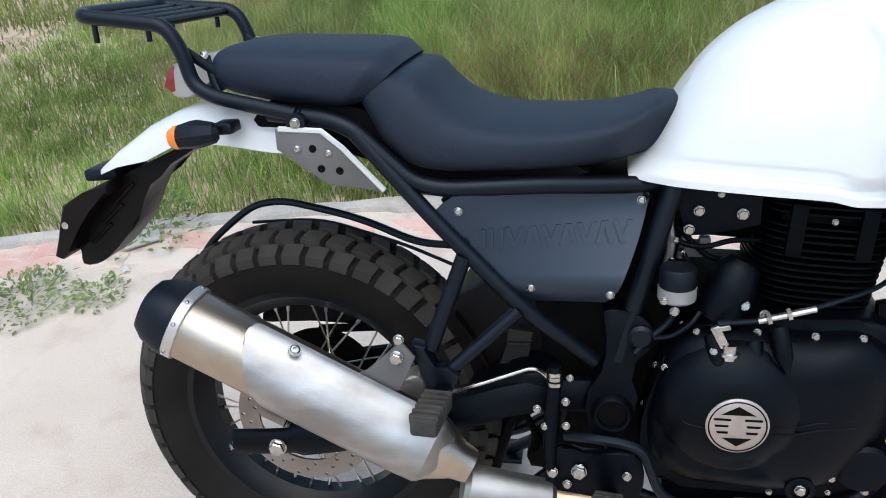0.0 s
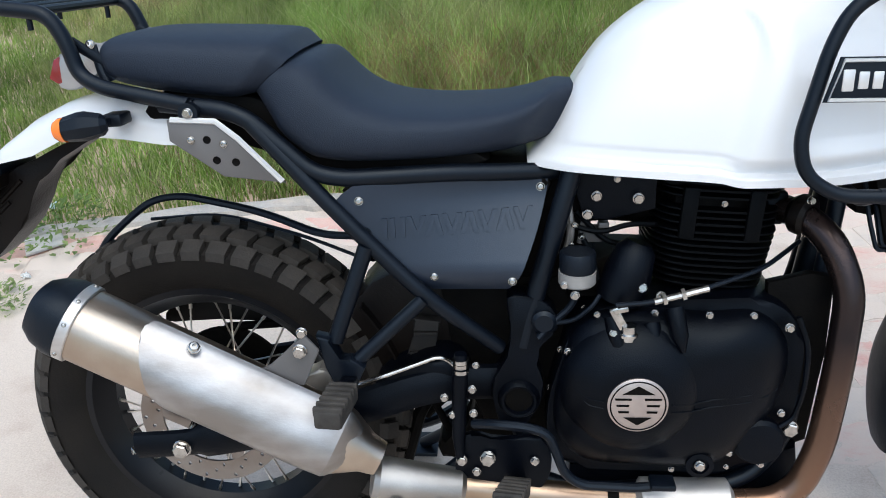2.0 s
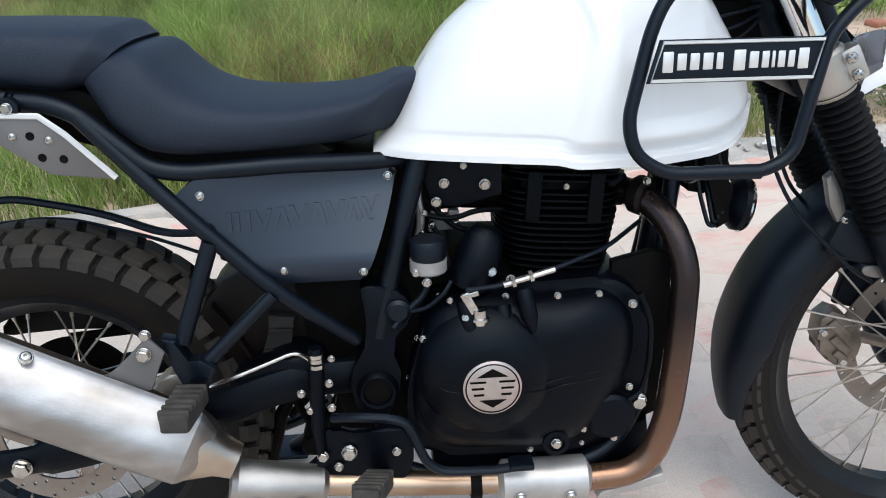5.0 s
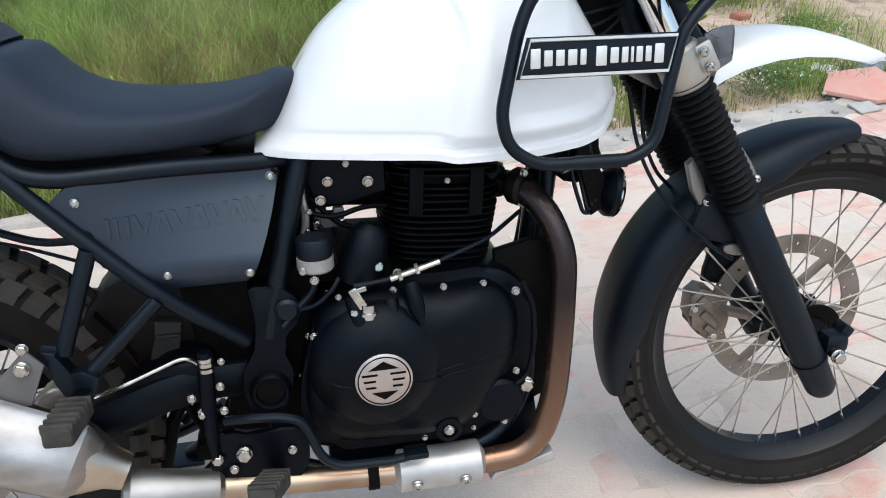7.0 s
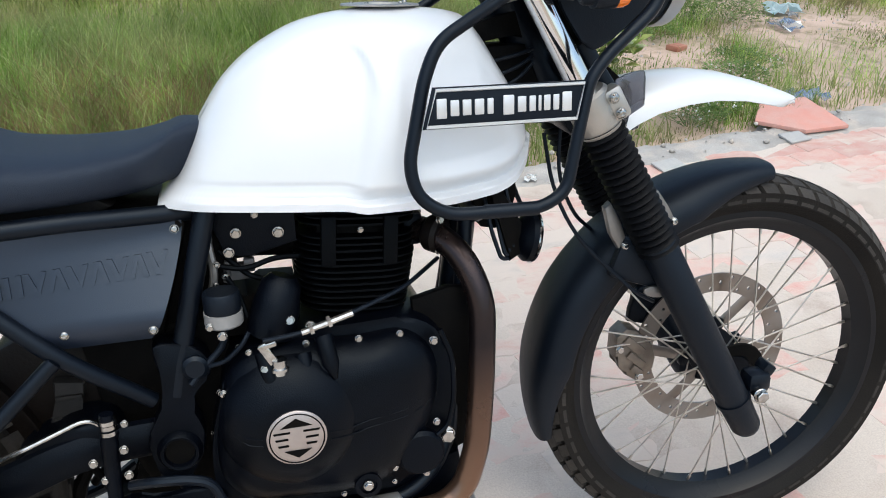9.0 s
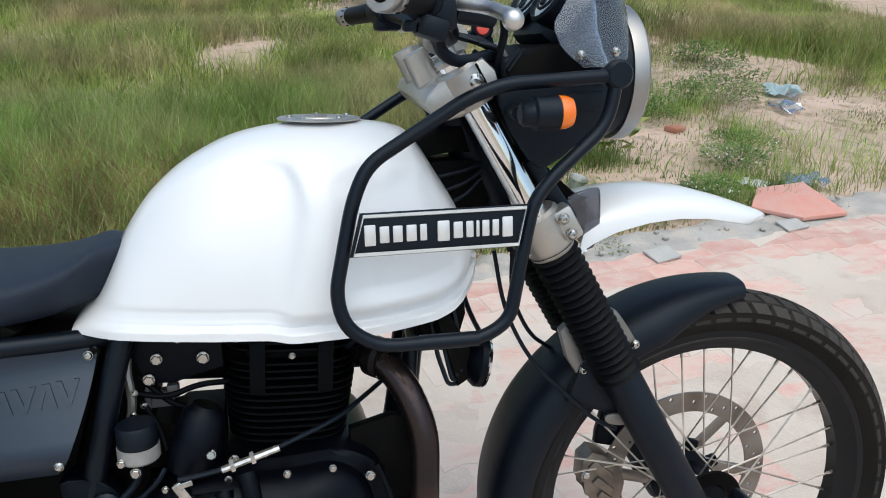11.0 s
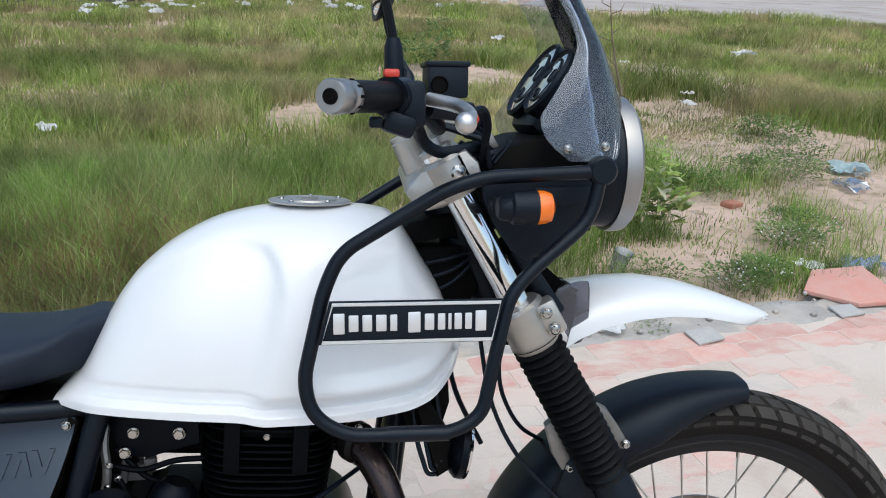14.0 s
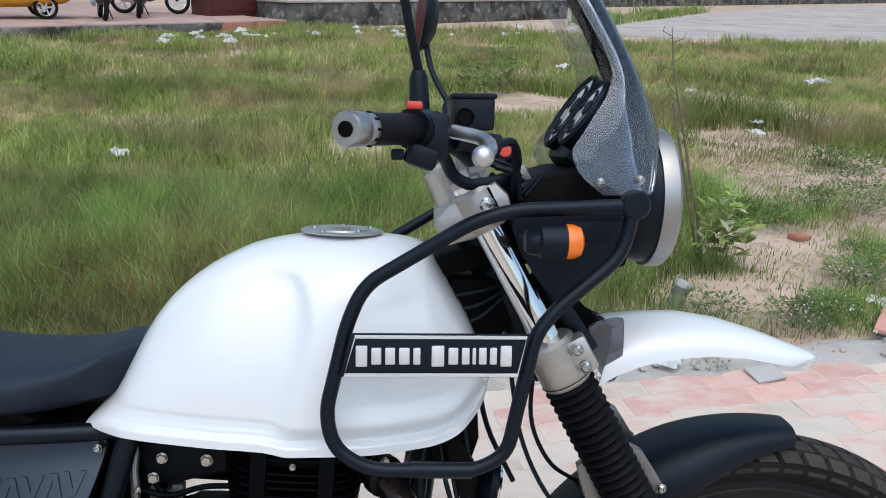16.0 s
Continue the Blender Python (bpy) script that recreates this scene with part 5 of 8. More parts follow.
# ---- tail: rack, mudguard, lights, plate holder ----
def tail():
    loop = [(0.085, -0.135, 0.838), (-0.035, -0.125, 0.862), (-0.066, -0.12, 0.878), (-0.076, -0.12, 0.925), (-0.095, -0.12, 0.960), (-0.215, -0.12, 0.975), (-0.228, -0.10, 0.977), (-0.228, 0.10, 0.977), (-0.215, 0.12, 0.975), (-0.095, 0.12, 0.965), (-0.076, 0.12, 0.925), (-0.066, 0.12, 0.878), (-0.035, 0.125, 0.862), (0.085, 0.135, 0.838)]
    rack = part("luggage_rack", tube(loop, 0.0105, 0.03, 12), "black", bike, "black tubular luggage rack")
    for k in range(4):
        x = -0.11 - 0.029 * k
        part("rack_bar", tube([(x, -0.118, 0.963 + 0.003 * k), (x, 0.118, 0.963 + 0.003 * k)], 0.0065, 0, 10), "black", rack)
    for x, y in ((-0.205, -0.112), (-0.125, -0.112), (-0.205, 0.112), (-0.125, 0.112)):
        part("rack_peg", sweep(bmesh.new(), [(x, y, 0.966), (x, y, 0.938)], 0.004, 8), "black", rack)
    for sy in (-1, 1):
        part("grab_rail", tube([(-0.055, sy * 0.118, 0.868), (0.02, sy * 0.122, 0.846), (0.09, sy * 0.13, 0.836)], 0.0095, 0.03, 10), "black", rack)
    bolt(rack, (0.087, -0.147, 0.829), (0, -1, 0), 0.0062)
    bm = bmesh.new()
    revolve(bm, [(0, 0), (0.0135, 0), (0.0135, 0.011), (0.0, 0.011)], (0.087, -0.136, 0.829), (0, -1, 0), 20)
    part("rack_lug", bm, "black", rack)
    # added dark slab standing in for the shade below the seats
    part("under_seat_filler", slab(bmesh.new(), smooth_outline([(0.02, 0.845), (0.16, 0.842), (0.30, 0.78), (0.46, 0.762), (0.46, 0.735), (0.26, 0.735), (0.12, 0.79), (0.02, 0.80)], 2), -0.098, 0.098, 0.006), "dark", bike, "dark filler slab for shade under the seats")
    # white rear mudguard
    bm = bmesh.new()
    st = [(0.085, 0.822, 0.776, 0.110), (0.03, 0.828, 0.779, 0.108), (-0.03, 0.834, 0.786, 0.100), (-0.09, 0.840, 0.790, 0.094), (-0.13, 0.832, 0.783, 0.088), (-0.18, 0.810, 0.760, 0.084), (-0.235, 0.774, 0.748, 0.074), (-0.275, 0.745, 0.732, 0.056), (-0.298, 0.729, 0.724, 0.030)]
    rings = []
    for x, zt, zb, w in st:
        o, i = [], []
        for k in range(17):
            a = math.pi * k / 16
            cy, cz = math.cos(a), math.sin(a)
            e = math.copysign(abs(cy) ** 0.5, cy)
            o.append((x, -w * e, zb + (zt - zb) * cz ** 0.6 if cz > 0 else zb))
            i.append((x, -(w - 0.004) * e, zb + (zt - zb - 0.004) * cz ** 0.6 if cz > 0 else zb))
        rings.append(o + i[::-1])
    loft(bm, rings)
    part("rear_mudguard", bm, "white", bike, "glossy white rear mudguard", 50)
    # black inner mudguard flap and number plate holder
    bm = bmesh.new()
    rings = []
    slab(bm, smooth_outline([(-0.10, 0.782), (-0.150, 0.770), (-0.206, 0.744), (-0.262, 0.722), (-0.300, 0.688), (-0.338, 0.630), (-0.353, 0.597), (-0.356, 0.570), (-0.330, 0.570), (-0.300, 0.588), (-0.268, 0.618), (-0.240, 0.648), (-0.219, 0.690), (-0.190, 0.728), (-0.14, 0.758)], 2), -0.036, 0.036, 0.006)
    flap = part("mudguard_flap", bm, "dustyblack", bike, "dusty black rear mudguard flap", 30)
    for k in range(3):
        x, z = -0.250 - 0.026 * k, 0.690 - 0.034 * k
        part("flap_rib", sweep(bmesh.new(), [(x - 0.024, -0.037, z - 0.012), (x + 0.016, -0.037, z + 0.022)], 0.0035, 6), "dustyblack", flap)
    bm = bmesh.new()
    brick(bm, (-0.283, 0, 0.729), (0.058, 0.10, 0.020), 0.006, Matrix.Rotation(radians(-4), 4, "Y"))
    part("plate_lamp", bm, "matte", bike, "black number plate lamp")
    bm = slab(bmesh.new(), [(-0.252, 0.726), (-0.300, 0.708), (-0.338, 0.687), (-0.350, 0.648), (-0.370, 0.601), (-0.357, 0.595), (-0.336, 0.610), (-0.322, 0.650), (-0.296, 0.682), (-0.256, 0.706)], -0.082, 0.082, 0.005)
    hold = part("plate_holder", bm, "dustyblack", bike, "dusty black number plate holder", 30)
    bm = bmesh.new()
    revolve(bm, [(0, 0), (0.006, 0), (0.006, 0.004), (0, 0.005)], (-0.338, -0.080, 0.655), (0, -1, 0), 14)
    part("holder_stud", bm, "zinc", hold)
    # tail light
    bm = slab(bmesh.new(), smooth_outline([(-0.128, 0.899), (-0.075, 0.910), (-0.050, 0.916), (-0.058, 0.892), (-0.092, 0.856), (-0.125, 0.849), (-0.138, 0.862)], 2), -0.055, 0.055, 0.006)
    tl = part("tail_light", bm, "satinsilver", bike, "tail light with red lens and silver shell")
    bm = slab(bmesh.new(), [(-0.136, 0.893), (-0.124, 0.899), (-0.126, 0.857), (-0.136, 0.858), (-0.148, 0.866)], -0.056, 0.056, 0.005)
    part("red_lens", bm, "redlens", tl, "dark red tail light lens")
    for sy in (-1, 1):
        part("rack_brace", sweep(bmesh.new(), [(-0.077, sy * 0.106, 0.922), (-0.040, sy * 0.098, 0.893), (-0.030, sy * 0.098, 0.868)], 0.0075, 10, flat=(1, 0.5)), "black", rack)
        part("rack_brace", sweep(bmesh.new(), [(-0.052, sy * 0.096, 0.915), (-0.045, sy * 0.10, 0.880), (-0.036, sy * 0.105, 0.862)], 0.006, 10, flat=(1, 0.5)), "black", rack)
        bolt(rack, (-0.054, sy * 0.099, 0.916), (-0.1, sy, 0.4), 0.006, "allen")
    # indicators on short stalks
    for sy in (-1, 1):
        bm = sweep(bmesh.new(), [(-0.020, sy * 0.158, 0.820), (-0.0245, sy * 0.160, 0.8195), (-0.046, sy * 0.160, 0.8180), (-0.056, sy * 0.160, 0.8165), (-0.0775, sy * 0.160, 0.8130)], [0.009, 0.0145, 0.0195, 0.0195, 0.0165], 8, flat=(1, 0.9))
        ind = part("rear_indicator", bm, "matte", bike, "black indicator with amber lens", 25)
        bm = bmesh.new()
        brick(bm, (-0.0245, sy * 0.120, 0.819), (0.029, 0.036, 0.017), 0.004, Matrix.Rotation(radians(-3), 4, "Y"))
        brick(bm, (-0.030, sy * 0.145, 0.819), (0.012, 0.020, 0.012), 0.003)
        part("stalk", bm, "matte", ind, "short black stalk")
        bm = bmesh.new()
        sweep(bm, [(-0.077, sy * 0.16, 0.8130), (-0.084, sy * 0.16, 0.8125), (-0.091, sy * 0.16, 0.8122), (-0.0945, sy * 0.16, 0.812)], [0.0168, 0.0163, 0.012, 0.004], 16, flat=(1, 0.9))
        part("amber_lens", bm, "amber", ind, "amber indicator lens")
        # grey pannier plate with five holes
        bm = slab(bmesh.new(), [(0.056, 0.820), (0.070, 0.824), (0.122, 0.820), (0.150, 0.796), (0.208, 0.732), (0.125, 0.742), (0.056, 0.792)], sy * 0.138, sy * 0.146, 0.002)
        pl = part("side_plate", bm, "greyplate", bike, "grey steel mounting plate with five bolt holes")
        bm = bmesh.new()
        sweep(bm, [(0.062, sy * 0.146, 0.8205), (0.122, sy * 0.146, 0.8175), (0.150, sy * 0.146, 0.794), (0.205, sy * 0.146, 0.7345)], 0.0042, 6)
        part("plate_edge", bm, "silver", pl, "bright silver line along the plate's upper edge")
        bolt(pl, (0.086, sy * 0.146, 0.793), (0, sy, 0), 0.005, "allen")
        bolt(pl, (0.130, sy * 0.146, 0.787), (0, sy, 0), 0.005, "allen")
        # three holes shown as dark discs, their inner shade put into colour
        for x, z in ((0.108, 0.793), (0.118, 0.765), (0.144, 0.762)):
            bm = bmesh.new()
            revolve(bm, [(0, 0.0004), (0.0040, 0.0004), (0.0050, 0.0010), (0.0055, 0.0004)], (x, sy * 0.146, z), (0, sy, 0), 16)
            part("hole_shade_disc", bm, "dark", pl)


tail()


# ---- fork, front mudguards ----
FD = Vector((0.41, 0, -0.751)).normalized()
FTOP = Vector((1.066, 0, 0.998))


def on_fork(d, y=0.0, ahead=0.0):
    return FTOP + FD * d + Vector((0, y, 0)) + Vector((-FD.z, 0, FD.x)) * ahead


def spart(name, bm, material, parent, label="", smooth=35):
    """A part that turns with the steering."""
    ob = part(name, bm, material, parent, label, smooth)
    if parent is bike:
        ob.matrix_basis = STEER
    return ob


def fork():
    for sy in (-1, 1):
        y = sy * 0.112
        leg = spart("fork_leg", sweep(bmesh.new(), [on_fork(0.42, y), on_fork(0.43, y), on_fork(0.60, y), on_fork(0.72, y), on_fork(0.80, y), on_fork(0.842, y), on_fork(0.852, y), on_fork(0.857, y)], [0.024, 0.029, 0.029, 0.0285, 0.0275, 0.026, 0.021, 0.012], 24), "matte", bike, "matte black fork lower leg", 40)
        bm = bmesh.new()
        sweep(bm, [on_fork(0.775, y), on_fork(0.783, y)], 0.0305, 24)
        part("leg_collar", bm, "black", leg)
        spart("fork_tube", sweep(bmesh.new(), [on_fork(-0.075, y), on_fork(0.30, y)], 0.0195, 24), "chrome", bike, "chromed fork tube", 40)
        pts, rad = [], []
        n = 19
        for k in range(n * 4 + 1):
            t = k / (n * 4)
            pts.append(on_fork(0.215 + 0.225 * t, y))
            rad.append((0.031 - 0.001 * t) + 0.0042 * math.cos(2 * math.pi * k / 4))
        spart("fork_gaiter", sweep(bmesh.new(), pts, rad, 28), "gaiter", bike, "ribbed black rubber fork gaiter", 60)
        # cap on top of the tube
        spart("fork_cap", revolve(bmesh.new(), [(0, 0), (0.022, 0), (0.022, 0.006), (0.012, 0.008), (0.012, 0.018), (0, 0.018)], on_fork(-0.07, y), -FD, 20), "alloy", bike, "alloy fork cap")
        # clamps of the lower and upper yoke
        spart("lower_clamp", sweep(bmesh.new(), [on_fork(0.158, y), on_fork(0.163, y), on_fork(0.215, y), on_fork(0.222, y)], [0.030, 0.034, 0.034, 0.031], 24), "alloy", bike, "cast alloy lower fork clamp")
        spart("upper_clamp", sweep(bmesh.new(), [on_fork(-0.062, y), on_fork(-0.057, y), on_fork(-0.015, y), on_fork(-0.010, y)], [0.027, 0.031, 0.031, 0.027], 24), "alloy", bike, "cast alloy upper fork clamp")
        lug = bmesh.new()
        brick(lug, on_fork(0.190, y * 1.12, 0.03), (0.03, 0.03, 0.05), 0.006, Matrix.Rotation(RAKE * -1, 4, "Y"))
        lg = spart("clamp_lug", lug, "alloy", bike, "alloy clamp lug")
        for k in (0.178, 0.203):
            bolt(lg, on_fork(k, y + sy * 0.030, 0.028), (0, sy, 0), 0.007, "allen")
        # cast brackets that hold the mudguard, seen each side of the gaiter
        for o in ([(1.193, 0.674), (1.203, 0.683), (1.222, 0.650), (1.238, 0.604), (1.224, 0.598), (1.205, 0.630)], [(1.256, 0.711), (1.282, 0.696), (1.298, 0.672), (1.313, 0.648), (1.304, 0.632), (1.270, 0.676)]):
            if sy > 0 and o[0][0] < 1.2:
                continue
            br = spart("mudguard_bracket", slab(bmesh.new(), smooth_outline(o, 1), sy * 0.072, sy * 0.090, 0.004), "bracket", bike, "cast grey alloy mudguard bracket")
            bolt(br, (o[4][0] + 0.006, sy * 0.091, o[4][1] + 0.012), (0, sy, 0), 0.006, "allen")
    bm = bmesh.new()
    brick(bm, on_fork(0.19, 0, -0.015), (0.055, 0.20, 0.045), 0.01, Matrix.Rotation(-RAKE, 4, "Y"))
    spart("lower_yoke", bm, "engine", bike, "black lower yoke between the fork clamps")
    bm = slab(bmesh.new(), smooth_outline([(on_fork(-0.058, 0, 0.034).x, on_fork(-0.058, 0, 0.034).z), (on_fork(-0.014, 0, 0.036).x, on_fork(-0.014, 0, 0.036).z), (on_fork(-0.006, 0, 0.0).x, on_fork(-0.006, 0, 0.0).z), (on_fork(-0.012, 0, -0.045).x, on_fork(-0.012, 0, -0.045).z), (on_fork(-0.046, 0, -0.058).x, on_fork(-0.046, 0, -0.058).z), (on_fork(-0.058, 0, -0.03).x, on_fork(-0.058, 0, -0.03).z)], 2), -0.134, 0.134, 0.006)
    yoke = spart("upper_yoke", bm, "alloy", bike, "cast alloy upper yoke", 35)
    # clamp slot drawn as a dark strip in place of its shade
    part("slot_shade_strip", slab(bmesh.new(), [(on_fork(-0.056, 0, 0.021).x, on_fork(-0.056, 0, 0.021).z), (on_fork(-0.056, 0, 0.024).x, on_fork(-0.056, 0, 0.024).z), (on_fork(-0.016, 0, 0.024).x, on_fork(-0.016, 0, 0.024).z), (on_fork(-0.016, 0, 0.021).x, on_fork(-0.016, 0, 0.021).z)], -0.1349, -0.13, 0), "dark", yoke)
    bolt(yoke, on_fork(-0.038, -0.1342, 0.010), (0, -1, 0), 0.0105, "allen")
    for sy in (-1, 1):
        bm = bmesh.new()
        sweep(bm, [on_fork(-0.055, sy * 0.05, -0.03), on_fork(-0.098, sy * 0.05, -0.03)], [0.019, 0.016], 18)
        spart("bar_riser", bm, "alloy", bike, "alloy handlebar riser")
    # axle and pinch bolts
    ax = spart("front_axle", sweep(bmesh.new(), [WF + Vector((0, -0.135, 0)), WF + Vector((0, 0.135, 0))], 0.010, 16), "zinc", bike, "zinc front axle")
    bolt(ax, WF + Vector((0.0, -0.134, 0)), (0, -1, 0), 0.011)
    bm = bmesh.new()
    brick(bm, WF + Vector((0.006, -0.105, 0.014)), (0.044, 0.04, 0.040), 0.012)
    brick(bm, WF + Vector((0.026, -0.100, 0.034)), (0.022, 0.03, 0.020), 0.004, Matrix.Rotation(radians(35), 4, "Y"))
    spart("axle_clamp", bm, "black", bike, "black axle clamp")
    # front caliper, left leg
    bm = slab(bmesh.new(), [(1.276, 0.345), (1.278, 0.386), (1.296, 0.402), (1.318, 0.394), (1.350, 0.362), (1.358, 0.335), (1.354, 0.312), (1.338, 0.296), (1.318, 0.292), (1.298, 0.306), (1.290, 0.326)], 0.022, 0.066, 0.006)
    cal = spart("front_caliper", bm, "caliper", bike, "cast bronze-grey front brake caliper")
    for o in ([(1.288, 0.376), (1.300, 0.388), (1.334, 0.358), (1.322, 0.346)], [(1.296, 0.346), (1.306, 0.356), (1.336, 0.330), (1.328, 0.318)], [(1.306, 0.318), (1.314, 0.328), (1.334, 0.312), (1.326, 0.302)]):
        part("caliper_rib", slab(bmesh.new(), o, 0.016, 0.023, 0.002), "caliper", cal)
    bolt(cal, (1.284, 0.022, 0.362), (0, -1, 0), 0.007)
    bolt(cal, (1.326, 0.022, 0.302), (0, -1, 0), 0.007)
    part("caliper_bracket", slab(bmesh.new(), smooth_outline([(1.312, 0.405), (1.322, 0.452), (1.332, 0.470), (1.378, 0.470), (1.388, 0.432), (1.374, 0.392), (1.350, 0.400)], 2), 0.050, 0.066, 0.004), "engine", bike, "black brake caliper bracket")
    # front mudguard hugging the wheel
    bm = bmesh.new()
    rings = []
    n = 44
    for k in range(n + 1):
        a = radians(84 + 112 * k / n)
        r = curve([84, 100, 120, 150, 175, 196], [0.380, 0.381, 0.380, 0.385, 0.383, 0.377], math.degrees(a))
        w = 0.074 * min(1, 0.55 + 2.0 * min(k, n - k) / n)
        o, i = [], []
        dep = 0.058 * min(1, 0.35 + 3.0 * min(k, n - k) / n)
        for q in range(13):
            b = math.pi * q / 12
            yy, hh = -w * math.copysign(abs(math.cos(b)) ** 0.7, math.cos(b)), math.sin(b) ** 0.7 if math.sin(b) > 0 else 0
            rr = r - dep * (1 - hh)
            o.append((WF.x + rr * math.cos(a), yy, WF.z + rr * math.sin(a)))
            rr -= 0.004
            i.append((WF.x + rr * math.cos(a), yy * 0.95, WF.z + rr * math.sin(a)))
        rings.append(o + i[::-1])
    loft(bm, rings)
    fm = spart("front_mudguard", bm, "matte", bike, "matte black front mudguard hugging the tyre", 50)
    bm = bmesh.new()
    brick(bm, on_fork(0.465, -0.085, -0.03), (0.10, 0.02, 0.07), 0.008, Matrix.Rotation(radians(20), 4, "Y"))
    part("mudguard_stay", bm, "matte", fm)
    # speed sensor and brake lines
    for pts, r in (([(1.10, -0.05, 0.79), (1.112, -0.06, 0.70), (1.15, -0.075, 0.62), (1.24, -0.10, 0.53), (1.28, -0.09, 0.505)], 0.0032), ([(1.135, -0.03, 0.79), (1.128, -0.04, 0.72), (1.16, -0.03, 0.65), (1.22, 0.02, 0.60)], 0.0032), ([(1.06, 0.02, 0.80), (1.07, 0.02, 0.70), (1.12, 0.03, 0.60)], 0.004)):
        part("brake_line", tube(pts, r, 0.05, 8), "matte", bike, "thin black brake line")
    spart("sensor_bracket", slab(bmesh.new(), smooth_outline([(1.265, 0.535), (1.285, 0.538), (1.305, 0.528), (1.30, 0.518), (1.27, 0.522)], 3), -0.10, -0.094, 0.002), "bracket", bike, "small dull sensor bracket")
    # white beak mudguard above
    bm = bmesh.new()
    st = [(1.240, 0.860, 0.788, 0.090), (1.262, 0.864, 0.801, 0.087), (1.295, 0.869, 0.815, 0.082), (1.345, 0.8715, 0.826, 0.075), (1.392, 0.866, 0.829, 0.066), (1.442, 0.852, 0.825, 0.054), (1.487, 0.836, 0.816, 0.044), (1.508, 0.828, 0.811, 0.036), (1.520, 0.8225, 0.810, 0.026), (1.526, 0.818, 0.810, 0.014), (1.528, 0.8145, 0.811, 0.004)]
    rings = []
    for x, zt, zb, w in st:
        o, i = [], []
        yc = -0.20 * (x - 1.20)
        for k in range(17):
            a = math.pi * k / 16
            c, q = math.cos(a), max(0, math.sin(a))
            yy = -w * math.copysign(abs(c) ** 0.8, c)
            o.append((x - 0.03 * (1 - q), yc + yy, zb + (zt - zb) * q ** 0.75))
            i.append((x - 0.03 * (1 - q), yc + yy * 0.95, zb - 0.001 + (zt - zb - 0.004) * q ** 0.75))
        rings.append(o + i[::-1])
    loft(bm, rings)
    part("beak_mudguard", bm, "white", bike, "glossy white high front mudguard", 50)
    bm = slab(bmesh.new(), smooth_outline([(1.200, 0.840), (1.196, 0.869), (1.235, 0.880), (1.242, 0.868), (1.239, 0.803), (1.218, 0.795)], 3), -0.095, -0.089, 0.002)
    part("beak_bracket", bm, "smokepanel", bike, "dark smoked grey beak side panel")
    part("beak_stay", tube([(1.140, -0.096, 0.925), (1.162, -0.096, 0.889), (1.198, -0.096, 0.837)], 0.011, 0, 10, flat=(1, 0.4)), "black", bike, "black beak stay")
    # added slab; its near-black colour stands for shade between the fork legs
    part("beak_filler", slab(bmesh.new(), [(1.12, 0.90), (1.16, 0.93), (1.22, 0.86), (1.27, 0.85), (1.25, 0.79), (1.18, 0.82)], -0.05, 0.05, 0.006), "dark", bike, "dark filler slab for shade behind the beak")


fork()


# ---- tank guards with name plate ----
def guards():
    for sy in (-1, 1):
        y = lambda v: sy * v
        pts = [(1.222, y(0.178), 1.036), (1.072, y(0.188), 1.030), (1.026, y(0.19), 1.016), (0.902, y(0.188), 0.942), (0.882, y(0.192), 0.900), (0.856, y(0.200), 0.790), (0.866, y(0.203), 0.748), (0.905, y(0.205), 0.722), (1.035, y(0.208), 0.720), (1.072, y(0.206), 0.740), (1.082, y(0.204), 0.790), (1.104, y(0.198), 0.885), (1.130, y(0.194), 0.915), (1.210, y(0.18), 0.976), (1.222, y(0.178), 1.036)]
        g = part("tank_guard", tube([(a, b, c - (0.013 if sy > 0 and c > 0.93 else 0)) for a, b, c in pts], 0.0088, 0.03, 14), "black", bike, "bent black steel tank guard")
        part("guard_mount", revolve(bmesh.new(), [(0, 0), (0.018, 0), (0.018, 0.014), (0.015, 0.017), (0, 0.017)], (1.222, y(0.172), 1.037), (0, sy, 0), 20), "black", g)
        part("guard_stay", tube([(1.222, y(0.175), 1.036), (1.23, y(0.08), 1.036)], 0.009, 0, 10), "black", g)
        part("guard_stay", tube([(0.95, y(0.204), 0.721), (0.958, y(0.15), 0.700), (0.975, y(0.04), 0.690)], 0.009, 0.02, 10), "black", g)
        part("guard_sleeve", tube([(0.955, y(0.2053), 0.7213), (1.03, y(0.2078), 0.7203)], 0.0098, 0, 14), "black", g)
        # name plate: black enamel with a silver rim and plain raised shapes
        o = [(0.888, 0.889), (1.095, 0.887), (1.083, 0.835), (0.874, 0.837)]
        pl = part("name_plate", slab(bmesh.new(), o, y(0.211), y(0.205), 0.002), "matte", g, "black enamel plate with silver rim and raised silver shapes")
        o2 = [(0.8915, 0.8855), (1.0905, 0.8835), (1.0805, 0.8385), (0.8785, 0.8405)]
        bm = sweep(bmesh.new(), [(a, y(0.2125), b) for a, b in o2], 0.0023, 6, closed=True)
        part("plate_rim", bm, "silver", pl)
        x = 0.8905
        widths = [0.0175, 0.0152, 0.0152, 0.0163, 0.0110, 0.0085, 0.0195, 0.0152, 0.0120, 0.0056, 0.0120, 0.0110, 0.0175]
        for k, w in enumerate(widths):
            if k == 5:
                x += w
                continue
            tall = 0.0125 if k in (0, 6, 12) else 0.010
            cz = 0.8625 - 0.006 * (x - 0.9)
            bm = bmesh.new()
            brick(bm, (x + w * 0.46, y(0.2115), cz), (w * 0.76, 0.002, 2 * tall), 0.0012)
            part("raised_bar", bm, "silver", pl, "", 30)
            x += w * 0.93 + 0.0018


guards()


